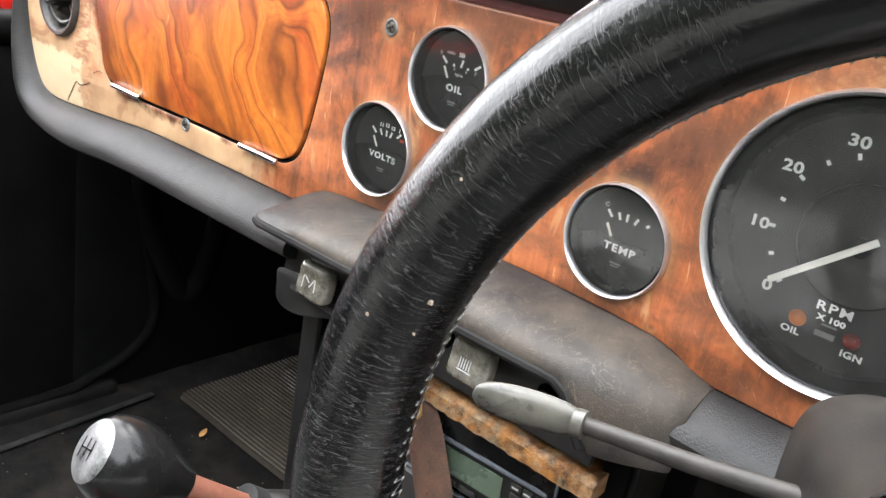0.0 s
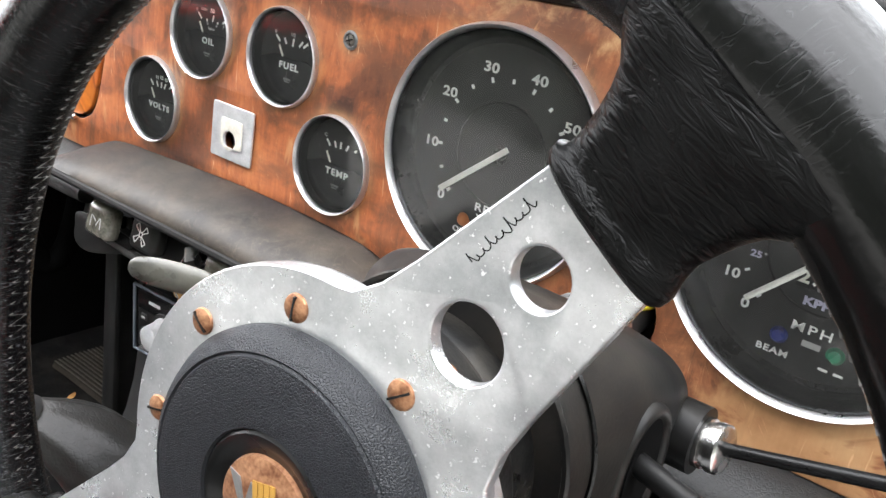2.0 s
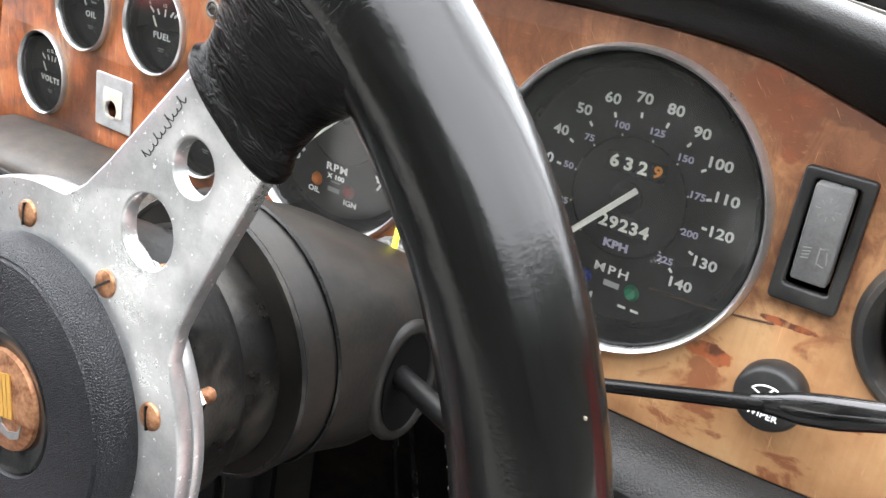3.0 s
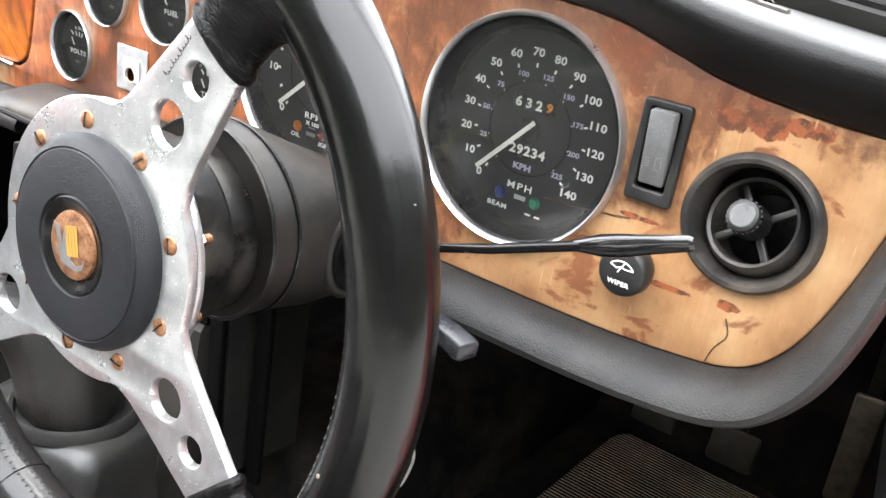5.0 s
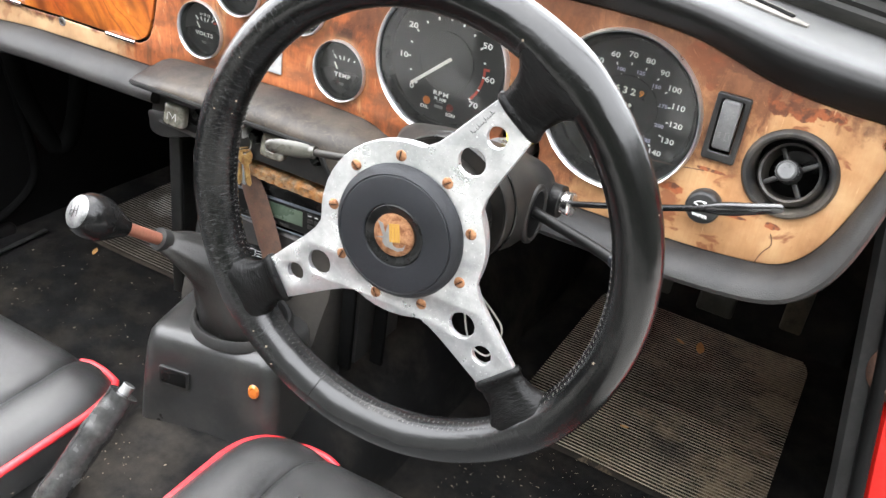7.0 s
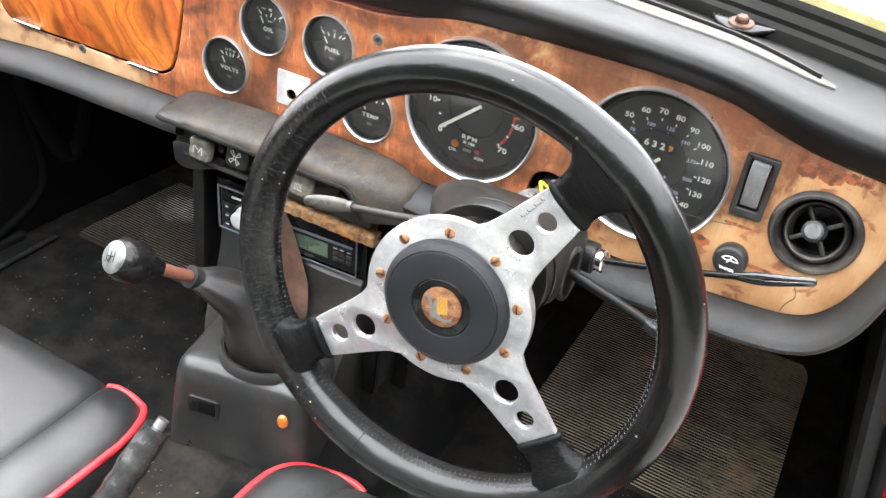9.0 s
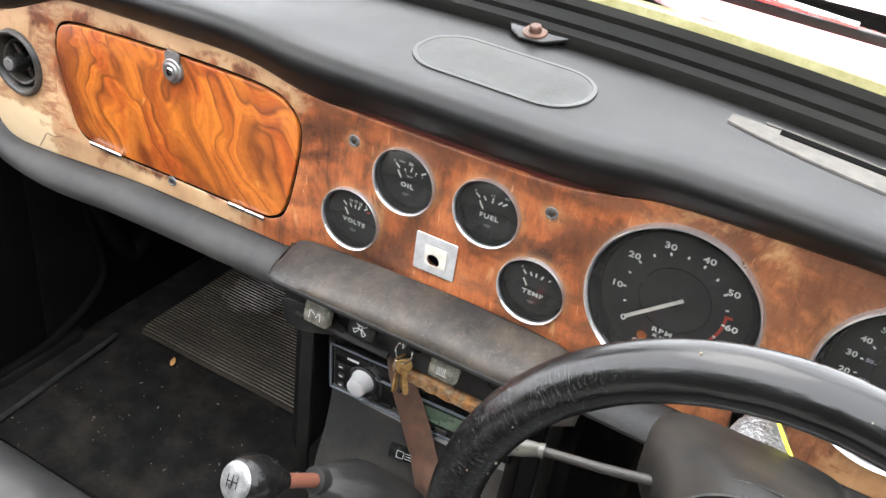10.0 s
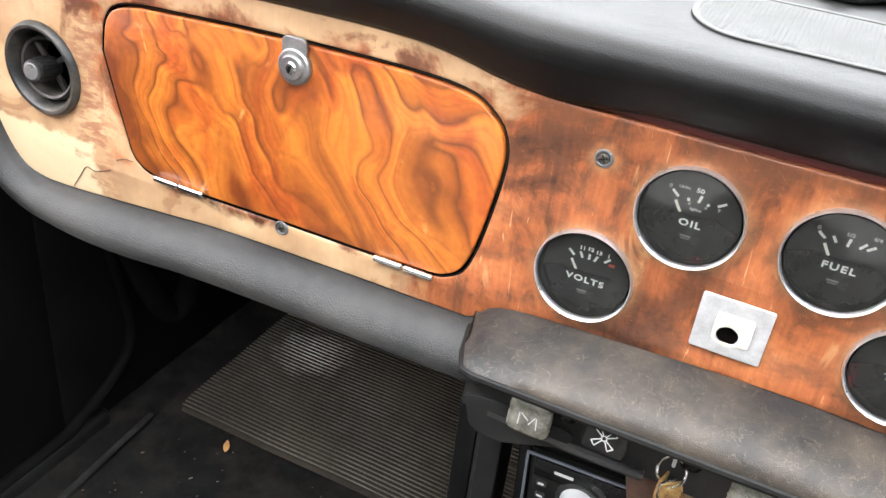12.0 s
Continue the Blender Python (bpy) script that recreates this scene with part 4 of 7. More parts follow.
# scuttle, bonnet and windscreen base
def bowed(profile, x0=-0.66, x1=0.66, n=40, drop=0.10):
    """Profile of (y, z) carried along the bowed windscreen base."""
    rings = []
    for i in range(n + 1):
        x = x0 + (x1 - x0) * i / n
        rings.append([Vector((x, y - 0.10 * x * x, z - drop * x * x)) for y, z in profile])
    return loft(rings)


screen = thing("windscreen", "windscreen with black base rail and yellowed seal", "windscreen")
part("base_rail", bowed([(0.146, 0.735), (0.146, 0.757), (0.150, 0.763), (0.163, 0.765), (0.1645, 0.7625), (0.167, 0.7625), (0.1685, 0.7680), (0.188, 0.772), (0.1895, 0.7695), (0.192, 0.7695), (0.1935, 0.7760), (0.207, 0.780), (0.2150, 0.778), (0.2150, 0.735)]), RAIL, screen, "ridged black rubber base rail")
part("seal", bowed([(0.2155, 0.775), (0.2155, 0.786), (0.220, 0.789), (0.225, 0.786), (0.225, 0.775)]), SEAL, screen, "yellowed seal strip")
part("bright_strip", bowed([(0.2255, 0.774), (0.2255, 0.784), (0.232, 0.784), (0.234, 0.774)]), CHROME, screen, "bright trim strip")
for s in (-1, 1):
    part("pillar", tube([(s * 0.615, 0.195, 0.70), (s * 0.600, 0.09, 0.95), (s * 0.585, -0.01, 1.16)], 0.014, 12, flat=1.5), SATIN, screen, "grey metal pillar")
part("header_rail", tube([(-0.585, -0.01, 1.16), (0, 0.03, 1.185), (0.585, -0.01, 1.16)], 0.013, 12), BLACKPLASTIC, screen)
glass = part("pane", loft([[Vector((x, 0.223 - 0.10 * x * x - 0.20 * k, 0.780 - 0.10 * x * x + 0.40 * k)) for k in (0, 0.33, 0.66, 0.97)] for x in np.linspace(-0.59, 0.59, 13)], False, False), clear_pane("screen_glass", rough=0.02, film=0.05), screen)
glass.visible_shadow = False

body = thing("car_body", "red painted bonnet and scuttle beyond the windscreen", "car body", kind="structure")
part("scuttle", bowed([(0.2345, 0.72), (0.2345, 0.772), (0.29, 0.780), (0.36, 0.784), (0.40, 0.780), (0.40, 0.70)]), REDPAINT, body)
part("bonnet", loft([[Vector((x, y, 0.80 - 0.13 * x * x - 0.03 * (y - 0.4) ** 2 - 0.08 * (y - 0.4))) for x in np.linspace(-0.72, 0.72, 15)] for y in np.linspace(0.41, 1.9, 12)], False, False), REDPAINT, body)
for s in (-1, 1):
    part("wing", loft([[Vector((s * a, y, z)) for a, z in ((0.725, 0.72), (0.76, 0.74), (0.80, 0.70), (0.82, 0.55), (0.82, 0.10))] for y in np.linspace(0.16, 1.9, 10)], False, False), REDPAINT, body)


def wiper(x, y, z, turn):
    w = thing("wiper", "black windscreen wiper with bright arm", "wiper", pose(x, y, z, 0, 0, turn), "windscreen wipers")
    part("spindle", lathe([(0, 0.018), (0.008, 0.016), (0.011, 0.0), (0, 0)], 20), GLOSSBLACK, w)
    part("arm", tube([(0, 0, 0.016), (0.05, 0.004, 0.024), (0.20, 0.010, 0.018)], [0.006, 0.005, 0.003], 8), OLDCHROME, w)
    part("blade", box((0.26, 0.006, 0.010), (0.19, 0.014, 0.010), 0.002), BLACKPLASTIC, w)
    for k in (0.12, 0.26):
        part("clip", box((0.03, 0.010, 0.006), (k, 0.014, 0.018), 0.002), OLDCHROME, w)
    return w


wiper(0.05, 0.285, 0.784, -6)
wiper(0.32, 0.262, 0.770, -14)


def bracket(x):
    y, z = 0.142 - 0.10 * x * x, 0.759 - 0.10 * x * x
    b = thing("screen_bracket", "black steel bracket with a rusty bolt on the screen base", "bracket", pose(x, y, z, 12, 0, 0), "windscreen brackets")
    part("plate", sheet("plate", [[(-0.030, 0.010), (0.030, 0.010), (0.030, 0.004), (0.012, -0.012), (-0.009, -0.014), (-0.021, -0.005)]], 0.004, 0.0012), GLOSSBLACK, b)
    part("washer", lathe([(0.006, 0.0), (0.006, 0.002), (0.011, 0.0016), (0.0115, 0.0)], 24), OLDBOLT, b)
    part("bolt", lathe([(0, 0.0072), (0.0048, 0.0072), (0.0060, 0.0058), (0.0060, 0.001), (0, 0.001)], 6), OLDBOLT, b, "rusty hexagon bolt", 20)
    return b


bracket(0.005)
bracket(0.397)

# ---- dashboard ----
TOP = [(0.5879, 0.687), (0.5384, 0.689), (0.4921, 0.695), (0.4561, 0.705), (0.42, 0.7145), (0.36, 0.719), (0.25, 0.718), (0.18, 0.715), (0.135, 0.705), (0.085, 0.699), (-0.08, 0.698), (-0.14, 0.7005), (-0.19, 0.71), (-0.24, 0.712), (-0.33, 0.71), (-0.42, 0.706), (-0.4646, 0.692), (-0.5151, 0.673), (-0.5815, 0.661)]
LEFT = [(-0.5815, 0.661), (-0.5785, 0.612), (-0.5685, 0.567), (-0.5515, 0.535), (-0.53, 0.523), (-0.49, 0.5225), (-0.41, 0.529), (-0.33, 0.535), (-0.15, 0.538)]
MIDDLE = [(-0.143, 0.541), (-0.125, 0.554), (-0.06, 0.559), (0.04, 0.563), (0.13, 0.560)]
RIGHT = [(0.158, 0.549), (0.25, 0.547), (0.42, 0.546), (0.4921, 0.549), (0.5312, 0.556), (0.5518, 0.574), (0.5652, 0.602), (0.5766, 0.64), (0.5879, 0.687)]


def dense(pts, k=6):
    return [(p.x, p.y) for p in smooth_path([(a, b, 0) for a, b in pts], k)]


top_line, left_line, mid_line, right_line = dense(TOP), dense(LEFT), dense(MIDDLE), dense(RIGHT)
# the column passes through an arched notch in the panel's lower edge
arch_in = [(0.2770, 0.5470), (0.2752, 0.5700)] + [(0.2945 + 0.0202 * math.cos(a), 0.5840 + 0.0202 * math.sin(a)) for a in np.linspace(math.pi * 1.08, -0.08 * math.pi, 22)] + [(0.3140, 0.5690), (0.3120, 0.5470)]
outline = left_line[:-1] + dense([LEFT[-1]] + MIDDLE + [RIGHT[0]])[:-1] + [p for p in right_line[:-1] if p[0] < 0.2765] + arch_in + [p for p in right_line[:-1] if p[0] > 0.3125] + top_line[:-1]
GAUGES = {"oil": (-0.0304, 0.6535), "fuel": (0.048, 0.654), "volts": (-0.080, 0.5974), "temp": (0.098, 0.6005)}
TACHO, SPEEDO = (0.2078, 0.6365), (0.3775, 0.6417)
VENTS = ((-0.5085, 0.6170), (0.5185, 0.6315))
GLOVE = dense([(-0.449, 0.646), (-0.443, 0.672), (-0.424, 0.6845), (-0.37, 0.689), (-0.27, 0.6935), (-0.18, 0.693), (-0.150, 0.682), (-0.138, 0.660), (-0.142, 0.620), (-0.152, 0.578), (-0.165, 0.563), (-0.19, 0.5585), (-0.29, 0.5575), (-0.39, 0.5565), (-0.424, 0.565), (-0.436, 0.595)] + [(-0.449, 0.646)], 5)[:-1]

dash = thing("dashboard", "weathered walnut veneer dashboard with black vinyl padding", "dashboard")


def inward(loop, d):
    cx, cy = sum(p[0] for p in loop) / len(loop), sum(p[1] for p in loop) / len(loop)
    out = []
    for i, (x, y) in enumerate(loop):
        (ax, ay), (bx, by) = loop[i - 1], loop[(i + 1) % len(loop)]
        tx, ty = bx - ax, by - ay
        k = math.hypot(tx, ty) or 1
        nx, ny = ty / k, -tx / k
        if nx * (cx - x) + ny * (cy - y) < 0:
            nx, ny = -nx, -ny
        out.append((x + nx * d, y + ny * d))
    return out


holes = [ring(0.0285, 48, *c) for c in GAUGES.values()] + [ring(0.0645, 72, *c) for c in (TACHO, SPEEDO)]
holes += [ring(0.031, 48, *c) for c in VENTS] + [GLOVE, ring(0.0165, 32, 0.0085, 0.5955), rounded(0.020, 0.046, 0.003, 3, 0.4610, 0.6535)]
wood = sheet("wood_panel", [outline] + holes, 0.010, 0.0012)
wood.transform(pose(0, 0, 0, 90, 0, 0))
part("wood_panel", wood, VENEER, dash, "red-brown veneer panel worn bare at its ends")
back = sheet("backing", [inward(left_line[:-1] + dense([LEFT[-1]] + MIDDLE + [RIGHT[0]])[:-1] + right_line[:-1] + top_line[:-1], 0.004)], 0.003)
back.transform(pose(0, 0.06, 0, 90, 0, 0))
part("backing", back, BLACKPLASTIC, dash)

# padding under the panel
def roll(line, width, name, thin, full):
    """Padded roll under the panel; thin: how slim it is at its raised end, full: the length over which it widens."""
    rings = []
    lengths = [0.0]
    for p, q in zip(line, line[1:]):
        lengths.append(lengths[-1] + math.dist(p, q))
    if line[0][1] < line[-1][1]:
        lengths = [lengths[-1] - a for a in lengths]
    flat = width
    for i, (x, z) in enumerate(line):
        (ax, az), (bx, bz) = line[max(i - 1, 0)], line[min(i + 1, len(line) - 1)]
        tx, tz = bx - ax, bz - az
        k = math.hypot(tx, tz)
        ox, oz = tz / k, -tx / k
        u = min(1.0, lengths[i] / full)
        swell = thin + (1 - thin) * u * u * (3 - 2 * u)
        width = flat * swell
        prof = [(-0.004, 0.030), (-0.004, 0.003), (0.0005, 0.001), (0.0025, -0.006), (0.0075, -0.0135), (0.0145, -0.0205), (0.0225, -0.0262), (0.0300, -0.0290), (0.0355, -0.0285), (0.0395, -0.0245), (0.0420, -0.0170), (0.0425, -0.004), (0.0400, 0.030), (0.022, 0.06)]
        rings.append([Vector((x + ox * d * width / 0.0575, y * swell ** 0.7 if y < 0 else y, z + oz * d * width / 0.0575)) for d, y in prof])
    return part(name, loft(rings), ROLLPAD, dash, "dusty black padded roll")


roll(left_line + [(-0.140, 0.5385), (-0.128, 0.539)], 0.045, "lower_pad", 0.15, 0.27)
roll(right_line, 0.035, "lower_pad", 0.55, 0.15)

# crash pad over the panel
tx_, tz_ = np.array([p[0] for p in top_line[::-1]]), np.array([p[1] for p in top_line[::-1]])
rings = []
for x in np.linspace(-0.612, 0.612, 110):
    zt = float(np.interp(x, tx_, tz_)) + 0.0005
    zr = 0.753 - 0.10 * x * x
    zc = 0.5 * (zt + 0.043) + 0.5 * (zr - 0.006)
    zt += 0.0055 * max(0.0, min(1.0, (x + 0.11) / 0.05, (0.16 - x) / 0.05))
    h = zc - zt
    e = min(1.0, max(0.0, (0.62 - abs(x)) / 0.05))
    f = 0.4 + 0.6 * e
    prof = [(0.014, -0.002), (-0.001, 0.0), (-0.004, 0.09 * h), (-0.009 * f, 0.26 * h), (-0.0145 * f, 0.46 * h), (-0.0190 * f, 0.65 * h), (-0.0190 * f, 0.79 * h), (-0.0145 * f, 0.905 * h), (-0.005, 0.975 * h), (0.012, h)]
    ring_pts = [Vector((x, y, zt + z)) for y, z in prof]
    ring_pts += [Vector((x, 0.05, zc + 0.35 * (zr - zc))), Vector((x, 0.095, zc + 0.75 * (zr - zc))), Vector((x, 0.149 - 0.10 * x * x, zr)), Vector((x, 0.149 - 0.10 * x * x, zr - 0.05)), Vector((x, 0.014, zt - 0.02))]
    rings.append(ring_pts)
part("crash_pad", loft(rings), PAD, dash, "moulded black vinyl crash pad", 60)

# switch cowl in the middle
rings = []
for x in np.linspace(-0.1435, 0.168, 40):
    a = min(1.0, max(0.0, (x + 0.1435) / 0.02))
    b = min(1.0, max(0.0, (0.168 - x) / 0.045))
    e = math.sin(min(a, 1) * math.pi / 2) * (0.55 + 0.45 * math.sin(b * math.pi / 2))
    zt = float(np.interp(x, [p[0] for p in mid_line] + [0.168], [p[1] for p in mid_line] + [0.548]))
    drape = min(1.0, max(0.0, (x - 0.112) / 0.022))
    low = 0.5385 - 0.028 * drape * drape * (3 - 2 * drape)
    q = e * (0.96 - 0.6 * (x + 0.14) * 0.5)
    prof = [(0.02, zt - 0.004), (0.006, zt + 0.001), (-0.003, zt + 0.0005), (-0.026 * q, zt - 0.002), (-0.046 * q, zt - 0.006), (-0.055 * q, 0.5 * (zt - 0.006) + 0.5 * (low + 0.006)), (-0.059 * q, low + 0.005), (-0.057 * q, low), (-0.052 * q, low), (-0.048 * q, low + 0.004), (-0.02 * q, low + 0.007), (0.02, low + 0.004)]
    rings.append([Vector((x, y, z)) for y, z in prof])
part("switch_cowl", loft(rings), LOWPAD, dash, "dusty black padded switch cowl", 60)
lip = []
for x in np.linspace(-0.141, 0.131, 40):
    e_ = math.sin(min(1.0, (x + 0.1435) / 0.02) * math.pi / 2) * (0.55 + 0.45 * math.sin(min(1.0, (0.168 - x) / 0.045) * math.pi / 2))
    q_ = e_ * (0.96 - 0.6 * (x + 0.14) * 0.5)
    k_ = min(1.0, max(0.0, (x - 0.112) / 0.022))
    lip.append((x, -0.0585 * q_, 0.5385 - 0.028 * k_ * k_ * (3 - 2 * k_) + 0.0018))
lip += [(0.1325, -0.040, 0.5100), (0.1315, -0.026, 0.5080)]
part("cowl_lip", tube(lip, 0.0028, 8), PAD, dash, "smooth black beaded edge")
part("switch_panel", moved(box((0.262, 0.006, 0.052), (0, 0, 0), 0.002), pose(-0.006, -0.013, 0.510, -12, 0, 0)), BLACKPLASTIC, dash, "black recessed switch panel")
tab = sheet("under_tray", [[(p.x, p.y) for p in smooth_path([(-0.034, 0.012, 0), (0.030, 0.012, 0), (0.031, 0.002, 0), (0.014, -0.005, 0), (-0.010, -0.012, 0), (-0.028, -0.010, 0), (-0.035, 0.0, 0)], 5, True)]], 0.0025, 0.0008)
part("under_tray", tab, SATINBLACK, dash, "flat black bracket tab", at=pose(-0.094, -0.0300, 0.490, 70, 0, 0))
part("under_rail", tube([(-0.115, -0.026, 0.492), (-0.06, -0.027, 0.491), (-0.012, -0.026, 0.491)], 0.0035, 8), BLACKPLASTIC, dash)
strip_rows = []
for v_, (y_, z_) in enumerate(((0.015, 0.4752), (0.004, 0.4770), (-0.006, 0.4766), (-0.0140, 0.4756), (-0.0172, 0.4725), (-0.0176, 0.4680), (-0.0172, 0.4630), (-0.0150, 0.4622), (0.015, 0.4700))):
    strip_rows.append([Vector((0.129 * i_ / 44, y_ + 0.0014 * noise.noise(Vector((i_ * 0.55, v_ * 0.9, 4.0))), z_ + 0.0016 * noise.noise(Vector((i_ * 0.5, v_ * 0.7, 9.0))))) for i_ in range(45)])
strip = part("rusty_strip", loft([[row[i_] for row in strip_rows] for i_ in range(45)]), FLAKING, dash, "rusty plated steel strip")
slotted_screw("screw", 0.0045, OLDCHROME, strip, pose(0.112, 0.003, 0.4772, 0, 0, 0), True)

for x, z, m in ((-0.295, 0.5545, CUPSCREW), (-0.083, 0.673, CUPSCREW), (0.101, 0.675, CUPSCREW), (0.5770, 0.6745, RUSTBRASS), (-0.5665, 0.648, RUSTBRASS)):
    slotted_screw("screw", 0.0034, m, dash, on_panel(x, z, -0.0003), True)
    part("cup_washer", moved(lathe([(0.0034, 0.0), (0.0041, 0.0011), (0.0050, 0.0010), (0.0056, 0.0)], 28), on_panel(x, z)), OLDCUP if m == CUPSCREW else RUSTBRASS, dash)
for pts in ([(0.515, 0.551), (0.518, 0.562), (0.523, 0.571), (0.520, 0.580)], [(0.402, 0.6095), (0.43, 0.611), (0.456, 0.6145)], [(-0.492, 0.5245), (-0.484, 0.536), (-0.476, 0.546), (-0.467, 0.545), (-0.451, 0.551)], [(-0.444, 0.5615), (-0.436, 0.5650), (-0.428, 0.5650)]):
    part("crack", tube(smooth_path([(x, -0.0003, z) for x, z in pts], 5), 0.0004, 5), OLDBOLT, dash, "fine dark crack")

# red painted metal edge under the crash pad lip, its shade put into the colour
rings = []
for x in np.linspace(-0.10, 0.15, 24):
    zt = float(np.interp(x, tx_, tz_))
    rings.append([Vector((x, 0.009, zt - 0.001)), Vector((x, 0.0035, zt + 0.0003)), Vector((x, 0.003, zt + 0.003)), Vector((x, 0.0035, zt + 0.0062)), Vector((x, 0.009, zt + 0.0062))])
part("red_edge", loft(rings), SHADEDRED, dash, "dark red painted metal edge, shade in its colour")

# glovebox lid
lid_m = pose(-0.290, -0.001, 0.5580, 90, 0, 0)
lid = sheet("glovebox_lid", [[(x + 0.290, z - 0.5580) for x, z in inward(GLOVE, 0.0030)]], 0.008, 0.0012)
lid_ob = part("glovebox_lid", lid, BURL, dash, "glossy orange burl glovebox lid", at=lid_m)
box_in = sheet("glovebox_edge", [GLOVE, inward(GLOVE, 0.0012)], 0.03)
box_in.transform(pose(0, 0.001, 0, 90, 0, 0))
part("glovebox_edge", box_in, GLOSSBLACK, dash)
lk = part("lock", moved(lathe([(0, 0.0108), (0.0074, 0.0108), (0.0082, 0.0100), (0.0086, 0.0088), (0.0108, 0.0085), (0.0118, 0.0074), (0.0120, 0.0)], 32), pose(0.0055, 0.1180, -0.004)), ZINC, lid_ob, "dull metal lock")
part("lock_tab", sheet("lock_tab", [rounded(0.018, 0.020, 0.004, 4, 0.0055, 0.1270)], 0.003, 0.0006), ZINC, lk, at=pose(0, 0, 0.0035))
part("keyway", bars([(0.0055, 0.1180, 0.006, 0.0012, 70)], 0.0006), GLOSSBLACK, lk, at=pose(0, 0, 0.0083))
part("key_boss", moved(lathe([(0, 0.0118), (0.0034, 0.0116), (0.0042, 0.0106)], 20), pose(0.0055, 0.1180, -0.004)), OLDCHROME, lk)
for x0 in (-0.383, -0.197):
    part("hinge", merge(*[moved(lathe([(0, -0.0106), (0.0016, -0.0106), (0.0024, -0.0098), (0.0024, 0.0098), (0.0016, 0.0106), (0, 0.0106)], 14), pose(x0 + s * 0.0114, -0.0032, 0.5600, 0, 90, 0)) for s in (-1, 1)]), CHROME, dash, "bright hinge pin")

# screwless switch plate
pl = thing("switch_plate", "square brushed alloy plate with an empty hole", "switch plate", on_panel(0.0085, 0.596, -0.001))
pm = sheet("plate", [rounded(0.040, 0.0365, 0.0015, 3), ring(0.0062, 28, -0.001, -0.0050)], 0.0016, 0.0004)
part("plate", pm, PALEPLATE, pl, at=pose(0, 0, 0.0016, 0, 0, 0))
boss = sheet("raised_square", [rounded(0.021, 0.019, 0.002, 4, 0.001, 0.0), ring(0.0064, 28, -0.001, -0.0050)], 0.0006, 0.0002)
part("raised_square", boss, CREAMED, pl, "cream-stained raised square", at=pose(0, 0, 0.0027))


# ---- gauges ----
def bezel_profile(r, d, w=0.10):
    return [(r * (1 - w), -0.004), (r * (1 - 0.95 * w), d * 0.45), (r * (1 - 0.7 * w), d * 0.85), (r * (1 - 0.4 * w), d), (r * (1 - 0.15 * w), d * 0.8), (r, d * 0.35), (r, -0.0005)]


def small_gauge(name, word, x, z, ticks, numerals, red=False):
    g = thing(name, "small round black " + word.lower() + " gauge with a chrome bezel", "gauge", on_panel(x, z), "dashboard gauges")
    part("bezel", lathe(bezel_profile(0.0303, 0.0045, 0.062), 64), BEZEL, g, "chrome bezel")
    part("dial", lathe([(0, -0.006), (0.0272, -0.006), (0.0275, 0.0015)], 48), DIAL, g, "black dial")
    mk = [(*polar(r, a), ln, 0.0015, a) for a, r, ln in ticks]
    part("scale_marks", bars(mk), WHITE, g, at=pose(0, 0, -0.0057))
    if red:
        part("red_mark", bars([(*polar(0.0164, 31), 0.0036, 0.0018, 5)]), REDPRINT, g, at=pose(0, 0, -0.0056))
    cover = sheet("lower_mask", [[(-0.0265, -0.004), (-0.014, 0.0005), (0.0, -0.0005), (0.014, 0.0005), (0.0265, -0.004)] + [polar(0.0268, a) for a in range(-10, -171, -8)]], 0.0012)
    part("lower_mask", cover, GLOSSBLACK, g, at=pose(0, -0.0005, -0.0042))
    part("needle", bars([(-0.0082, 0.0026, 0.0075, 0.0016, 122)]), NEEDLE, g, at=pose(0, 0, -0.0048))
    lettering("lettering", word, 0.0056, WHITE, g, 0.0005, -0.0056, -0.0040, 0, 0.00010, 1.2, 1.25)
    part("maker_mark", bars([(0, -0.0135, 0.0062, 0.0011, 0), (0, -0.0150, 0.0048, 0.0006, 0)]), WORNPRINT, g, at=pose(0, 0, -0.0041))
    for s, px, py, sz in numerals:
        lettering("numeral", s, sz, DIMWHITE if sz < 0.0032 else WHITE, g, px, py, -0.0056, 0, 0.00002 if sz < 0.0032 else 0.00006, 1.0, 1.2)
    pane = part("pane", lathe([(0, 0.0022), (0.015, 0.0020), (0.0275, 0.0014)], 40), PANE, g)
    pane.visible_shadow = False
    return g


small_gauge("oil_gauge", "OIL", *GAUGES["oil"], [(140, 0.0146, 0.0052), (116, 0.0085, 0.0018), (76, 0.0098, 0.0046), (46, 0.0104, 0.0016), (34, 0.0172, 0.0052)], [("0", -0.0146, 0.0128, 0.0030), ("50", 0.0014, 0.0142, 0.0036), ("LB/IN", -0.0072, 0.0140, 0.0022), ("2", -0.0028, 0.0056, 0.0024), ("6", 0.0064, 0.0056, 0.0024), ("7", 0.0134, 0.0060, 0.0026), ("kg/cm", 0.0014, 0.0028, 0.0022)])
small_gauge("fuel_gauge", "FUEL", *GAUGES["fuel"], [(143, 0.0158, 0.0050), (124, 0.0108, 0.0040), (84, 0.0092, 0.0048), (50, 0.0122, 0.0046), (38, 0.0150, 0.0048)], [("0", -0.0150, 0.0130, 0.0030), ("1/2", 0.0004, 0.0136, 0.0029), ("4/4", 0.0130, 0.0150, 0.0029)])
small_gauge("voltmeter", "VOLTS", *GAUGES["volts"], [(139, 0.0146, 0.0050), (117, 0.0108, 0.0042), (90, 0.0096, 0.0040), (67, 0.0104, 0.0042), (44, 0.0153, 0.0046)], [("11", -0.0050, 0.0142, 0.0033), ("12", 0.0, 0.0148, 0.0033), ("13", 0.0052, 0.0142, 0.0033), ("1", 0.0112, 0.0140, 0.0033)], True)
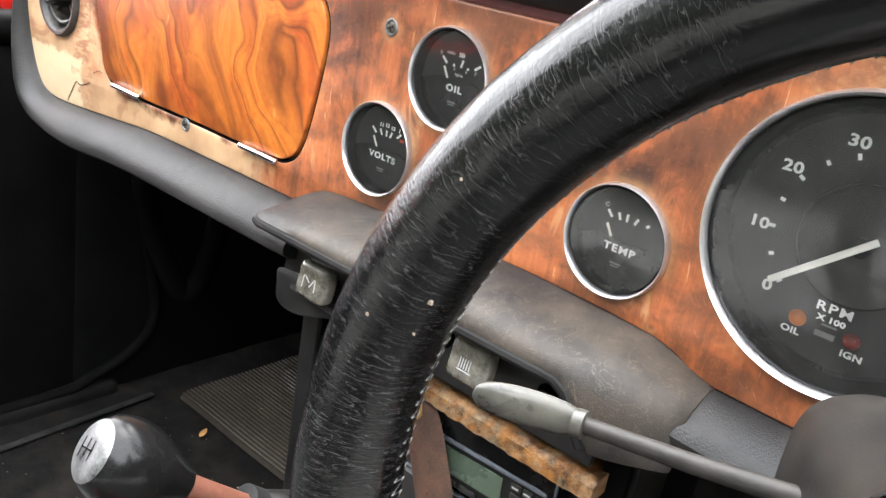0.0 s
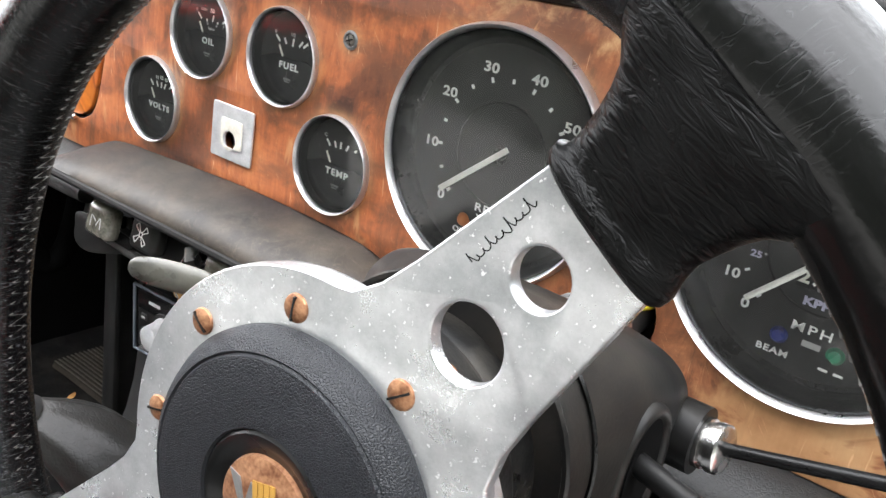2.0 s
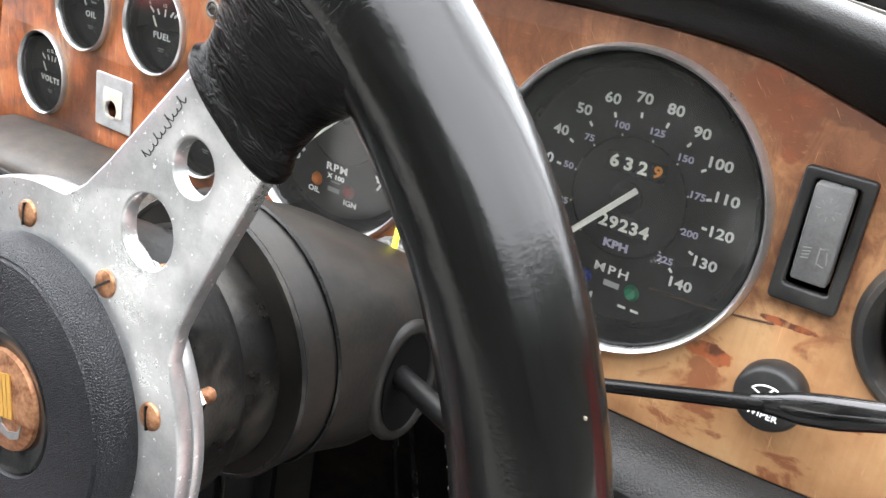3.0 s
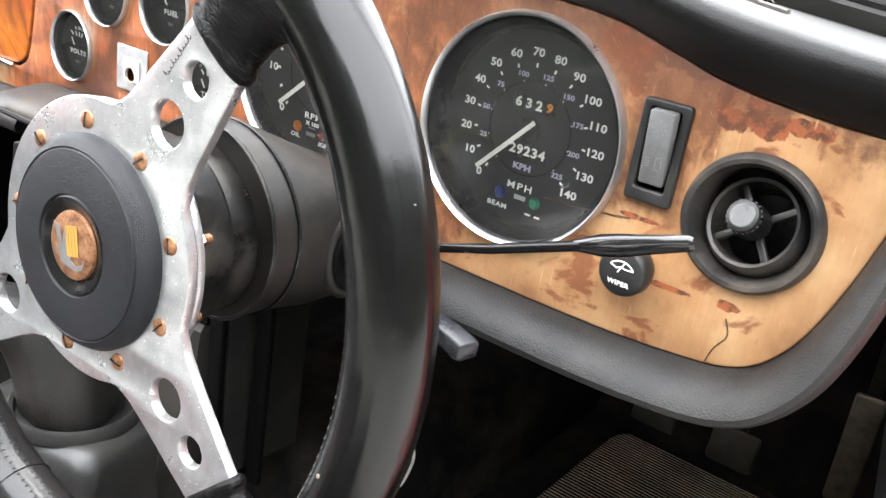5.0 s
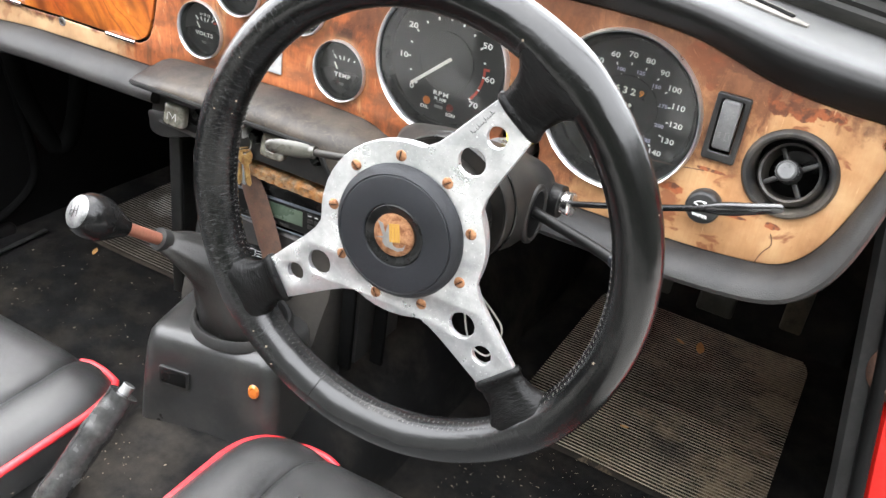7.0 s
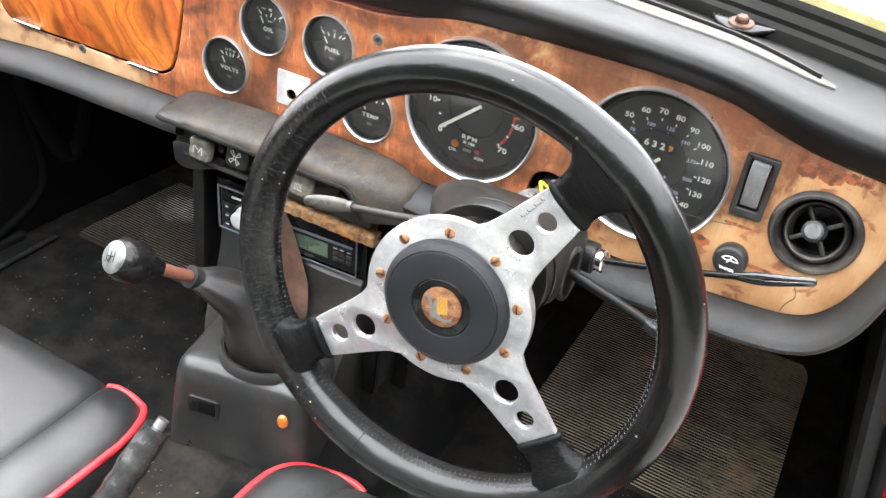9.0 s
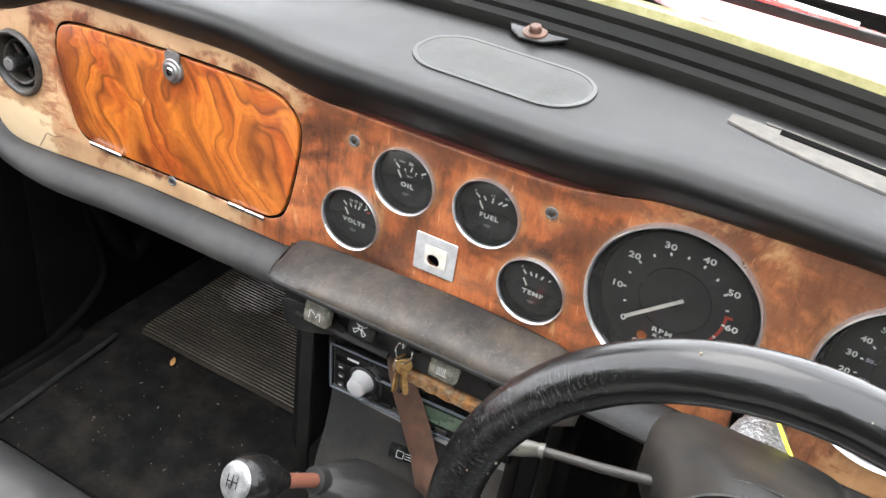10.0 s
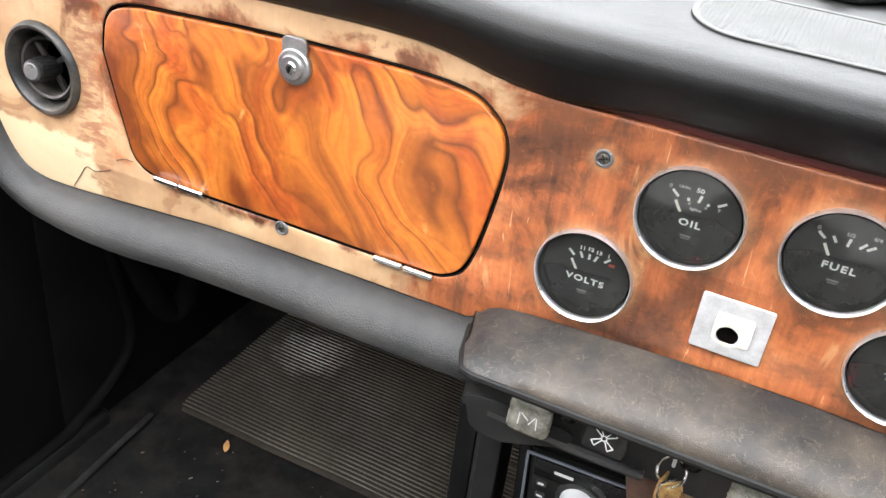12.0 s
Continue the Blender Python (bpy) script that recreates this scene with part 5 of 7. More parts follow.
small_gauge("temperature_gauge", "TEMP", *GAUGES["temp"], [(133, 0.0150, 0.0046), (112, 0.0120, 0.0040), (90, 0.0115, 0.0042), (64, 0.0125, 0.0040), (42, 0.0165, 0.0022)], [("C", -0.0130, 0.0150, 0.0030)])


def big_gauge(name, label, x, z, deep):
    g = thing(name, label, "gauge", on_panel(x, z), "dashboard gauges")
    part("bezel", lathe(bezel_profile(0.0682, 0.0070, 0.050), 96), BEZEL, g, "chipped chrome bezel")
    part("surround", lathe([(0.0645, 0.0030), (0.0630, 0.0010), (0.0596, -0.0066 - deep), (0.0574, -0.0072 - deep)], 80), GLOSSBLACK, g)
    part("dial", lathe([(0, -0.0075 - deep), (0.0575, -0.0075 - deep)], 80), DIAL, g, "black dial")
    part("dial_ring", lathe([(0.0272, -0.0074 - deep), (0.0276, -0.0068 - deep), (0.0281, -0.0074 - deep)], 72), GLOSSBLACK, g)
    pane = part("pane", lathe([(0, 0.0030), (0.03, 0.0022), (0.0634, 0.0018)], 64), PANE, g)
    pane.visible_shadow = False
    return g


FACE = -0.0082
t_g = big_gauge("tachometer", "large black tachometer with a chipped chrome bezel", *TACHO, 0.0010)
ang = lambda v: 223 - 267 * v / 70
for v in range(0, 80, 10):
    lettering("numeral", str(v), 0.0072, WHITE, t_g, *polar(0.0456, ang(v)), FACE, 0, 0.00014, 1.06, 1.30)
marks = []
for v in range(0, 71, 5):
    marks.append((*polar(0.0393, ang(v)), 0.0028 if v % 10 == 0 else 0.0024, 0.0017, ang(v)))
part("scale_marks", bars(marks), WHITE, t_g, at=pose(0, 0, FACE))
part("red_band", bars([(*polar(0.0393, ang(v)), 0.0024, 0.0036, ang(v)) for v in np.arange(58, 70, 1.1)] + [(*polar(0.0411, ang(57.2)), 0.0060, 0.0024, ang(57.2))]), REDPRINT, t_g, at=pose(0, 0, FACE - 0.00005))
lettering("lettering", "RPM", 0.0060, WHITE, t_g, -0.0016, -0.0308, FACE, 0, 0.00006, 1.2, 1.32)
lettering("lettering", "X 100", 0.0038, WHITE, t_g, -0.0016, -0.0360, FACE, 0, 0.00008, 1.05, 1.30)
part("maker_mark", bars([(-0.0016, -0.0388, 0.0070, 0.0009, 0), (-0.0024, -0.0434, 0.0090, 0.0028, 0)]), WORNPRINT, t_g, at=pose(0, 0, FACE))
lettering("lettering", "OIL", 0.0044, WHITE, t_g, -0.0174, -0.0470, FACE, 0, 0.00006, 1.05, 1.25)
lettering("lettering", "IGN", 0.0044, WHITE, t_g, 0.0110, -0.0482, FACE, 0, 0.00006, 1.05, 1.25)
for sx, sy, m in ((-0.0157, -0.0404, AMBERLENS), (0.0092, -0.0415, REDLENS)):
    part("warning_lamp", moved(lathe([(0, 0.0026), (0.0024, 0.0021), (0.0036, 0.0008), (0.0040, 0.0)], 24), pose(sx, sy, FACE)), m, t_g)
part("needle", moved(box((0.0510, 0.0032, 0.0008), (-0.0165, 0, 0), 0.0003), pose(0, 0, -0.0040, 0, 0, 40)), NEEDLE, t_g, "pale pointer")
part("hub", lathe([(0, -0.0062), (0.0035, -0.0063), (0.0045, -0.0068), (0.0045, -0.0084)], 24), GLOSSBLACK, t_g)

s_g = big_gauge("speedometer", "large black speedometer with a chipped chrome bezel", *SPEEDO, 0.0040)
FACE = -0.0112
sang = lambda v: 229 - 271 * v / 140
for v in range(0, 150, 10):
    lettering("numeral", str(v), 0.0064, WHITE, s_g, *polar(0.0448, sang(v)), FACE, 0, 0.00012, 1.04, 1.20)
part("scale_marks", bars([(*polar(0.0375, sang(v)), 0.0024, 0.0012, sang(v)) for v in range(0, 141, 10)]), WHITE, s_g, at=pose(0, 0, FACE))
for v in range(25, 226, 25):
    lettering("numeral", str(v), 0.0042, KPHPRINT, s_g, *polar(0.0325, sang(v / 1.609)), FACE, 0, 0.00005, 1.0, 1.25)
part("scale_marks", bars([(*polar(0.0283, sang(v / 1.609)), 0.0012, 0.0008, sang(v / 1.609)) for v in range(0, 226, 25)]), DIMWHITE, s_g, at=pose(0, 0, FACE))
lettering("lettering", "KPH", 0.0050, KPHPRINT, s_g, 0.0, -0.0230, FACE, 0, 0.0002, 1.05, 1.3)
lettering("lettering", "MPH", 0.0060, WHITE, s_g, 0.0010, -0.0352, FACE, 0, 0.00002, 1.3, 1.3)
lettering("lettering", "BEAM", 0.0042, WHITE, s_g, -0.0125, -0.0500, FACE, 0, 0.00004, 1.15, 1.25)
part("arrow_marks", bars([(0.010, -0.0500, 0.004, 0.0012, 0), (0.0165, -0.0500, 0.004, 0.0012, 0)]), WHITE, s_g, at=pose(0, 0, FACE))
part("maker_mark", bars([(0.0025, -0.0415, 0.008, 0.0028, 0)]), DIMWHITE, s_g, at=pose(0, 0, FACE))
for sx, m in ((-0.0115, BLUELENS), (0.0130, GREENLENS)):
    part("warning_lamp", moved(lathe([(0, 0.0022), (0.0026, 0.0018), (0.0040, 0.0)], 20), pose(sx, -0.0420, FACE)), m, s_g)
for digits, cy, wd, cx in (("632", 0.0148, 0.0070, -0.0028), ("29234", -0.0130, 0.0051, 0.0018)):
    k = len(digits) + (1 if len(digits) == 3 else 0)
    part("counter_window", box((wd * k + 0.001, 0.0088, 0.0004), (cx + (0.0035 if k == 4 else 0), cy, 0), 0.0001), GLOSSBLACK, s_g, at=pose(0, 0, FACE + 0.0001))
    for i, d in enumerate(digits):
        lettering("digit", d, 0.0078, NEEDLE, s_g, cx + (i - (len(digits) - 1) / 2) * wd, cy, FACE + 0.0004, 0, 0.0002)
lettering("digit", "9", 0.0072, ORANGE, s_g, 0.0112, 0.0150, FACE + 0.0004, -8, 0.0002)
part("needle", moved(box((0.0500, 0.0028, 0.0008), (-0.0165, 0, 0), 0.0003), pose(0, 0, -0.0060, 0, 0, 46)), NEEDLE, s_g, "cream pointer")
part("hub", lathe([(0, -0.0088), (0.0062, -0.0089), (0.0075, -0.0094), (0.0075, -0.0114)], 28), GLOSSBLACK, s_g)


# ---- face vents, rocker switch, wiper knob ----
def face_vent(x, z, tilt):
    v = thing("air_vent", "round black swivelling air vent set in the dashboard", "air vent", on_panel(x, z) @ Matrix.Scale(1.04, 4), "dashboard air vents")
    part("ring", lathe([(0.0262, -0.024), (0.0266, -0.006), (0.0278, 0.0015), (0.0300, 0.0046), (0.0322, 0.0050), (0.0340, 0.0032), (0.0348, 0.0)], 64), VENTGREY, v)
    ball = part("barrel", lathe([(0.0190, -0.020), (0.0196, -0.004), (0.0206, 0.0012), (0.0222, 0.0020), (0.0240, -0.001), (0.0250, -0.008), (0.0235, -0.020)], 56, True), VENTGREY, v, at=pose(0, 0, -0.004, tilt[0], tilt[1], 0))
    for k in range(4):
        part("spoke", box((0.0150, 0.0036, 0.0040), (0.0135, 0, -0.004), 0.0008), VENTGREY, ball, at=pose(0, 0, 0, 0, 0, 38 + 90 * k))
    knob = part("knob", lathe([(0.0058, 0.0168), (0.0076, 0.0162), (0.0080, 0.0150), (0.0082, -0.002), (0.0060, -0.008), (0, -0.008)], 30), BLACKPLASTIC, ball, "ribbed black knob", 30)
    part("knob_face", lathe([(0, 0.0172), (0.0056, 0.0172), (0.0066, 0.0163)], 28), ROCKER, knob)
    for k in range(20):
        part("rib", box((0.0012, 0.0011, 0.0140), (0.0082, 0, 0.0070)), BLACKPLASTIC, knob, at=pose(0, 0, 0, 0, 0, 18 * k))
    part("duct", lathe([(0.0285, -0.010), (0.0285, -0.045), (0, -0.045)], 32), GLOSSBLACK, v)
    return v


face_vent(*VENTS[0], (-6, 6))
face_vent(*VENTS[1], (-22, -8))

sw = thing("rocker_switch", "black rocker lighting switch with lamp symbols", "switch", on_panel(0.4635, 0.6532))
part("frame", sheet("frame", [rounded(0.0265, 0.0545, 0.0022, 4), rounded(0.0170, 0.0430, 0.0015, 3, 0, 0.0015)], 0.0052, 0.0012), BLACKPLASTIC, sw, at=pose(0, 0, 0.0042))
rk = part("rocker", moved(box((0.0142, 0.0400, 0.0080), (0, 0, 0), 0.0016, 2), pose(0, 0.0030, 0.0028, 7, 0, 0)), ROCKER, sw, "worn grey-black rocker")
sun_m = [(0.0 + math.cos(radians(a)) * 0.0036, 0.0105 + math.sin(radians(a)) * 0.0036, 0.0020, 0.0005, a) for a in range(0, 360, 45)]
lamp_m = [(-0.0035, -0.0060 - 0.0014 * k, 0.0030, 0.0005, 12) for k in range(4)] + [(0.0012, -0.0082, 0.0005, 0.0072, 0), (0.0044, -0.0082, 0.0005, 0.0050, 10), (0.0028, -0.0047, 0.0030, 0.0005, 20), (0.0028, -0.0117, 0.0030, 0.0005, -20)]
part("symbols", bars(sun_m), WORNPRINT, rk, at=pose(0, 0.0030, 0.0070, 7, 0, 0))
part("symbols", bars(lamp_m), WORNPRINT, rk, at=pose(0, 0.0030, 0.0070, 7, 0, 0))

wk = thing("wiper_switch", "round black wiper knob with a white symbol", "switch", on_panel(0.4655, 0.5900) @ Matrix.Scale(0.92, 4))
part("collar", lathe([(0.0105, 0.0), (0.0105, 0.006), (0.0, 0.006)], 28), BLACKPLASTIC, wk)
part("cap", lathe([(0, 0.0205), (0.0125, 0.0205), (0.0140, 0.0195), (0.0152, 0.0170), (0.0156, 0.0100), (0.0140, 0.0045), (0.0105, 0.0040)], 40), BLACKPLASTIC, wk)
lettering("lettering", "WIPER", 0.0040, WHITE, wk, 0, -0.0066, 0.0206, 0, 0.0, 1.08, 1.1)
fan_line = [polar(0.0098, a) for a in range(38, 143, 7)]
fan_line = [(x_, y_ - 0.0030) for x_, y_ in fan_line] + [polar(0.0034, a) for a in range(142, 37, -15)]
part("symbol", tube([(x_, y_, 0.0206) for x_, y_ in fan_line], 0.0004, 5, True), WHITE, wk, "white screen symbol")
part("symbol", bars([(0.0, 0.0032, 0.0080, 0.0008, 62)], 0.0003), WHITE, wk, at=pose(0, 0, 0.0206))


# ---- steering wheel ----
AXIS = Vector((0.044, -0.9970, 0.056)).normalized()
CENTRE = Vector((0.3122, -0.2270, 0.5970))
ax = (Vector((1, 0, 0)) - AXIS * AXIS.x).normalized()
ay = AXIS.cross(ax)
WHEEL = Matrix.Translation(CENTRE) @ Matrix((ax, ay, AXIS)).transposed().to_4x4()

wheel = thing("steering_wheel", "three-spoke steering wheel with black leather rim and pitted alloy spokes", "steering wheel", WHEEL)


def rim_point(a, b, big=0.160, small=0.0154):
    # section, offset and lean fitted to the rim's outline in the camera's view
    x, y = (big + small * math.cos(b)) * math.cos(a), (big + small * math.cos(b)) * math.sin(a)
    return Vector((x, y, small * 1.085 * math.sin(b) - 0.0024 + 0.0053 * x - 0.0145 * y))


bm = bmesh.new()
NA, NB = 240, 28
vs = []
for i in range(NA):
    a = 2 * math.pi * i / NA
    row = []
    for j in range(NB):
        b = 2 * math.pi * j / NB
        s = 0.0154 + 0.00018 * noise.noise(Vector((math.cos(a) * 30, math.sin(a) * 30, b * 1.5)))
        for sp in SPOKES:
            d = abs((math.degrees(a) - sp + 180) % 360 - 180)
            s += 0.0012 * math.exp(-(d / 6.5) ** 2)
        row.append(bm.verts.new(rim_point(a, b, 0.160, s)))
    vs.append(row)
for i in range(NA):
    for j in range(NB):
        bm.faces.new((vs[i][j], vs[(i + 1) % NA][j], vs[(i + 1) % NA][(j + 1) % NB], vs[i][(j + 1) % NB]))
part("rim", bm, RIM, wheel, "worn black leather rim", 180)
pts = []
for i in range(440):
    a = 2 * math.pi * i / 440
    pts.append(rim_point(a, math.pi + 0.42 * math.cos(a - radians(150)) + (-0.24 if i % 2 else 0.24), 0.160, 0.0156))
part("stitching", tube(pts, 0.00020, 4, True), THREAD, wheel, "zigzag grey stitching")
seam = [rim_point(radians(252), b, 0.160, 0.0156) for b in np.linspace(0, 2 * math.pi, 30)[:-1]]
part("seam", tube(seam, 0.0004, 5, True), GLOSSBLACK, wheel, "leather butt seam")

speck_rng = random.Random(11)
specks = []
for k in range(15):
    a, b = speck_rng.uniform(0, 2 * math.pi), speck_rng.uniform(0.2, math.pi - 0.2)
    r = speck_rng.choice((0.0003, 0.0004, 0.0006))
    specks.append(moved(box((r * 2, r * 2, r)), Matrix.Translation(rim_point(a, b, 0.160, 0.01560))))
tagged(part("dust_specks", merge(*specks), CRUMB, wheel, "pale dust specks on the leather"), kind="stuff")

# alloy plate: hub disc with three drilled, tapering spokes
plate_out = []
for k, sp in enumerate(SPOKES):
    c, s = math.cos(radians(sp)), math.sin(radians(sp))
    for u, v in ((0.0575, -0.0275), (0.066, -0.0238), (0.078, -0.0215), (0.120, -0.0158), (0.130, -0.0156), (0.130, 0.0156), (0.120, 0.0158), (0.078, 0.0215), (0.066, 0.0238), (0.0575, 0.0275)):
        plate_out.append((u * c - v * s, u * s + v * c))
    a0, a1 = sp + 30, SPOKES[(k + 1) % 3] - 30 + (360 if k == 2 else 0)
    n_ = max(4, int((a1 - a0) / 4))
    plate_out += [polar(0.0628, a0 + (a1 - a0) * i / n_) for i in range(n_ + 1)]
cut = [ring(0.0095, 32, *polar(0.0758, sp)) for sp in SPOKES] + [ring(0.0070, 28, *polar(0.1000, sp)) for sp in SPOKES]
part("spoke_plate", sheet("spoke_plate", [plate_out] + cut, 0.0048, 0.0007), ALLOY, wheel, "pitted aluminium hub and spokes", at=pose(0, 0, 0.0024))
part("hub_flange", lathe([(0.030, -0.0028), (0.0612, -0.0028), (0.0620, -0.0034), (0.0622, -0.0044), (0.0622, -0.0064), (0.0614, -0.0074), (0.0590, -0.0078), (0.030, -0.0080)], 96), ALLOY, wheel, "pitted alloy ring behind the spokes")
for k in range(9):
    slotted_screw("screw", 0.0041, RUSTBRASS, wheel, pose(*polar(0.0529, 57.2 + 40 * k), 0.0026), False, 35 + 53 * k)
    nut = part("nut", moved(lathe([(0.0024, -0.0078), (0.0050, -0.0080), (0.0050, -0.0116), (0.0024, -0.0118)], 6), pose(0, 0, 0, 0, 0, 17 * k)), OLDCHROME, wheel, "zinc hexagon nut", 20, pose(*polar(0.0529, 57.2 + 40 * k), 0))
    part("thread", lathe([(0.0023, -0.0082), (0.0023, -0.0175), (0.0018, -0.0182), (0, -0.0182)], 14), RUSTBRASS, nut, "copper-brown screw end")
for sp in SPOKES:
    rings = []
    for u, w, h in ((0.1162, 0.0150, 0.0040), (0.1164, 0.0176, 0.0062), (0.1178, 0.0187, 0.0076), (0.1202, 0.0188, 0.0079), (0.1220, 0.0177, 0.0066), (0.1234, 0.0170, 0.0065), (0.127, 0.0168, 0.0074), (0.132, 0.0174, 0.0088), (0.137, 0.0188, 0.0104), (0.1415, 0.0214, 0.0119), (0.1455, 0.0254, 0.0131), (0.149, 0.0305, 0.0139), (0.1525, 0.0370, 0.0143), (0.156, 0.0445, 0.0140)):
        pinch = 0.00035 if u > 0.122 else 0.0
        rings.append([Vector((u + 0.0012 * math.cos(t) * (u < 0.122), (w + pinch * math.sin(9 * t + 900 * u)) * math.copysign(abs(math.cos(t)) ** 0.80, math.cos(t)), (h + pinch * math.sin(7 * t + 1400 * u)) * math.copysign(abs(math.sin(t)) ** 0.85, math.sin(t)))) for t in np.linspace(0, 2 * math.pi, 49)[:-1]])
    part("spoke_sleeve", loft(rings), SLEEVE, wheel, "creased black leather sleeve", 75, pose(0, 0, 0, 0, 0, sp))
# engraved maker's script as a plain squiggle
script = [(0.0890 + 0.00056 * i + 0.0005 * math.cos(i * 1.7), 0.0124 + 0.00065 * math.sin(i * 1.7) + (0.0016 if i % 11 in (1, 2) else 0) - (0.0007 if i % 9 == 4 else 0), 0.00242) for i in range(38)]
part("engraving", tube(smooth_path(script, 4), 0.00016, 5), GLOSSBLACK, wheel, "dark engraved squiggle", at=pose(0, 0, 0, 0, 0, 56.2))
pad = part("hub_pad", lathe([(0.0215, 0.0100), (0.0225, 0.0120), (0.0370, 0.0119), (0.0408, 0.0112), (0.0414, 0.0103), (0.0421, 0.0108), (0.0452, 0.0085), (0.0474, 0.0050), (0.0474, 0.0005)], 80), HUBPAD, wheel, "grained black horn pad")
part("badge_ring", lathe([(0, 0.0098), (0.0165, 0.0098), (0.0185, 0.0112), (0.0210, 0.0118), (0.0224, 0.0108)], 56), GLOSSBLACK, pad, "dark blue-black dished ring")
bd = part("badge", lathe([(0, 0.0116), (0.0130, 0.0116), (0.0148, 0.0110), (0.0152, 0.0098)], 48), RUSTBRASS, pad, "tarnished round badge")
part("emblem", sheet("emblem", [[(-0.0125, 0.0076), (-0.0085, 0.0066), (-0.0060, -0.0002), (-0.0046, 0.0070), (-0.0030, 0.0062), (0.0008, -0.0066), (0.0040, -0.0078), (0.0085, -0.0060), (0.0100, -0.0030), (0.0092, -0.0078), (0.0050, -0.0100), (-0.0045, -0.0092), (-0.0072, -0.0066), (-0.0070, -0.0040), (-0.0125, -0.0046), (-0.0070, -0.0024)]], 0.0003), ZINC, bd, "worn grey emblem shape", at=pose(0, 0, 0.0119))
part("emblem", bars([(-0.0020 + 0.0020 * k, 0.0016 + 0.0005 * k, 0.0017, 0.0132, 10) for k in range(4)], 0.0003), EMBLEMGOLD, bd, "worn yellow bars", at=pose(0, 0, 0.0119))

# ---- column ----
column = thing("steering_column", "black steering column cowl with control stalks", "steering column", WHEEL)
part("boss", lathe([(0.030, -0.0084), (0.0480, -0.0084), (0.0480, -0.013), (0.0470, -0.0145), (0.0470, -0.034), (0.0455, -0.0375), (0.0430, -0.0385), (0.0425, -0.056), (0.030, -0.058)], 64), SCUFFED, column, "scuffed black boss")
inv = WHEEL.inverted()
secs = [(-0.170, 0.3122, 0.5965, 0.0490, 0.0486), (-0.1655, 0.3122, 0.5965, 0.0505, 0.0500), (-0.150, 0.310, 0.595, 0.0522, 0.0494), (-0.132, 0.304, 0.5925, 0.0600, 0.0440), (-0.112, 0.299, 0.590, 0.0655, 0.0378), (-0.094, 0.298, 0.588, 0.0662, 0.0325), (-0.081, 0.298, 0.587, 0.0650, 0.0295), (-0.076, 0.298, 0.5865, 0.0610, 0.0262), (-0.075, 0.299, 0.586, 0.0400, 0.0190)]
rings = []
for y, cx, cz, hw, hh in secs:
    q = 2.0 + 1.6 * min(1, max(0, (y + 0.15) / 0.03))
    rings.append([inv @ Vector((cx + hw * math.copysign(abs(math.cos(t)) ** (2 / q), math.cos(t)), y, cz + hh * math.copysign(abs(math.sin(t)) ** (2 / q), math.sin(t)))) for t in np.linspace(0, 2 * math.pi, 49)[:-1]])
part("cowl", loft(rings), COLUMNGREY, column, "dusty black two-piece cowl", 50)
half = [inv @ Vector((0.3125 + 0.0506 * math.cos(t), -0.154, 0.5955 + 0.0496 * math.sin(t))) for t in np.linspace(0, 2 * math.pi, 60)[:-1]]
part("cowl_joint", tube(half, 0.0009, 5, True), GLOSSBLACK, column)
lip_ = [inv @ Vector((0.3122 + 0.0494 * math.cos(t), -0.1690, 0.5965 + 0.0490 * math.sin(t))) for t in np.linspace(0, 2 * math.pi, 60)[:-1]]
part("cowl_lip", tube(lip_, 0.0014, 6, True), SCUFFED, column, "scuffed front lip of the cowl")
part("tube", tube([inv @ Vector(p) for p in ((0.301, -0.060, 0.584), (0.296, 0.0, 0.583), (0.293, 0.05, 0.582))], 0.0128, 24), BLACKPLASTIC, column, "black inner tube")
part("brown_collar", tube([inv @ Vector(p) for p in ((0.2998, -0.040, 0.5838), (0.2990, -0.024, 0.5836), (0.2988, -0.021, 0.5835))], [0.0158, 0.0158, 0.0140], 24), OLDBOLT, column, "dull brown collar")
part("clamp", tube([inv @ Vector(p) for p in ((0.3015, -0.078, 0.5850), (0.3010, -0.066, 0.5848), (0.3005, -0.056, 0.5845), (0.2995, -0.046, 0.5842), (0.2990, -0.037, 0.5840))], [0.0198, 0.0216, 0.0206, 0.0218, 0.0200], 22), FOIL, column, "crumpled foil tape wrapped round the tube")
part("mouth", tube([inv @ Vector((0.3630 + 0.001 * math.cos(t), -0.118 + 0.0150 * math.cos(t), 0.586 + 0.0215 * math.sin(t))) for t in np.linspace(0, 2 * math.pi, 33)[:-1]], 0.0030, 10, True), COLUMNGREY, column)
# flat black disc stands in for the shade inside the mouth
part("mouth_dark_disc", moved(lathe([(0, 0.0), (0.0125, 0.0)], 32), inv @ pose(0.3652, -0.118, 0.586, 0, 90, 0) @ Matrix.Diagonal((1.55, 1.08, 1, 1))), RAILBLACK, column)
part("stalk_housing", tube([inv @ Vector((0.352, -0.083, 0.586)), inv @ Vector((0.372, -0.0835, 0.5865))], 0.013, 20), SATINBLACK, column, "", 20)
nut_a, nut_b = Vector((0.370, -0.0835, 0.5865)), Vector((0.3815, -0.085, 0.588))
part("stalk_nut", tube([inv @ nut_a.lerp(nut_b, k) for k in (0.0, 0.10, 0.42, 0.46, 0.56, 0.60, 0.92, 1.0)], [0.0088, 0.0096, 0.0096, 0.0084, 0.0084, 0.0094, 0.0094, 0.0078], 12), OLDCHROME, column, "bright ribbed stalk nut", 35)
st = part("wiper_stalk", tube([inv @ Vector(p) for p in ((0.378, -0.0848, 0.5877), (0.43, -0.096, 0.6075), (0.482, -0.108, 0.630))], 0.0025, 10), GLOSSBLACK, column, "slim black stalk")
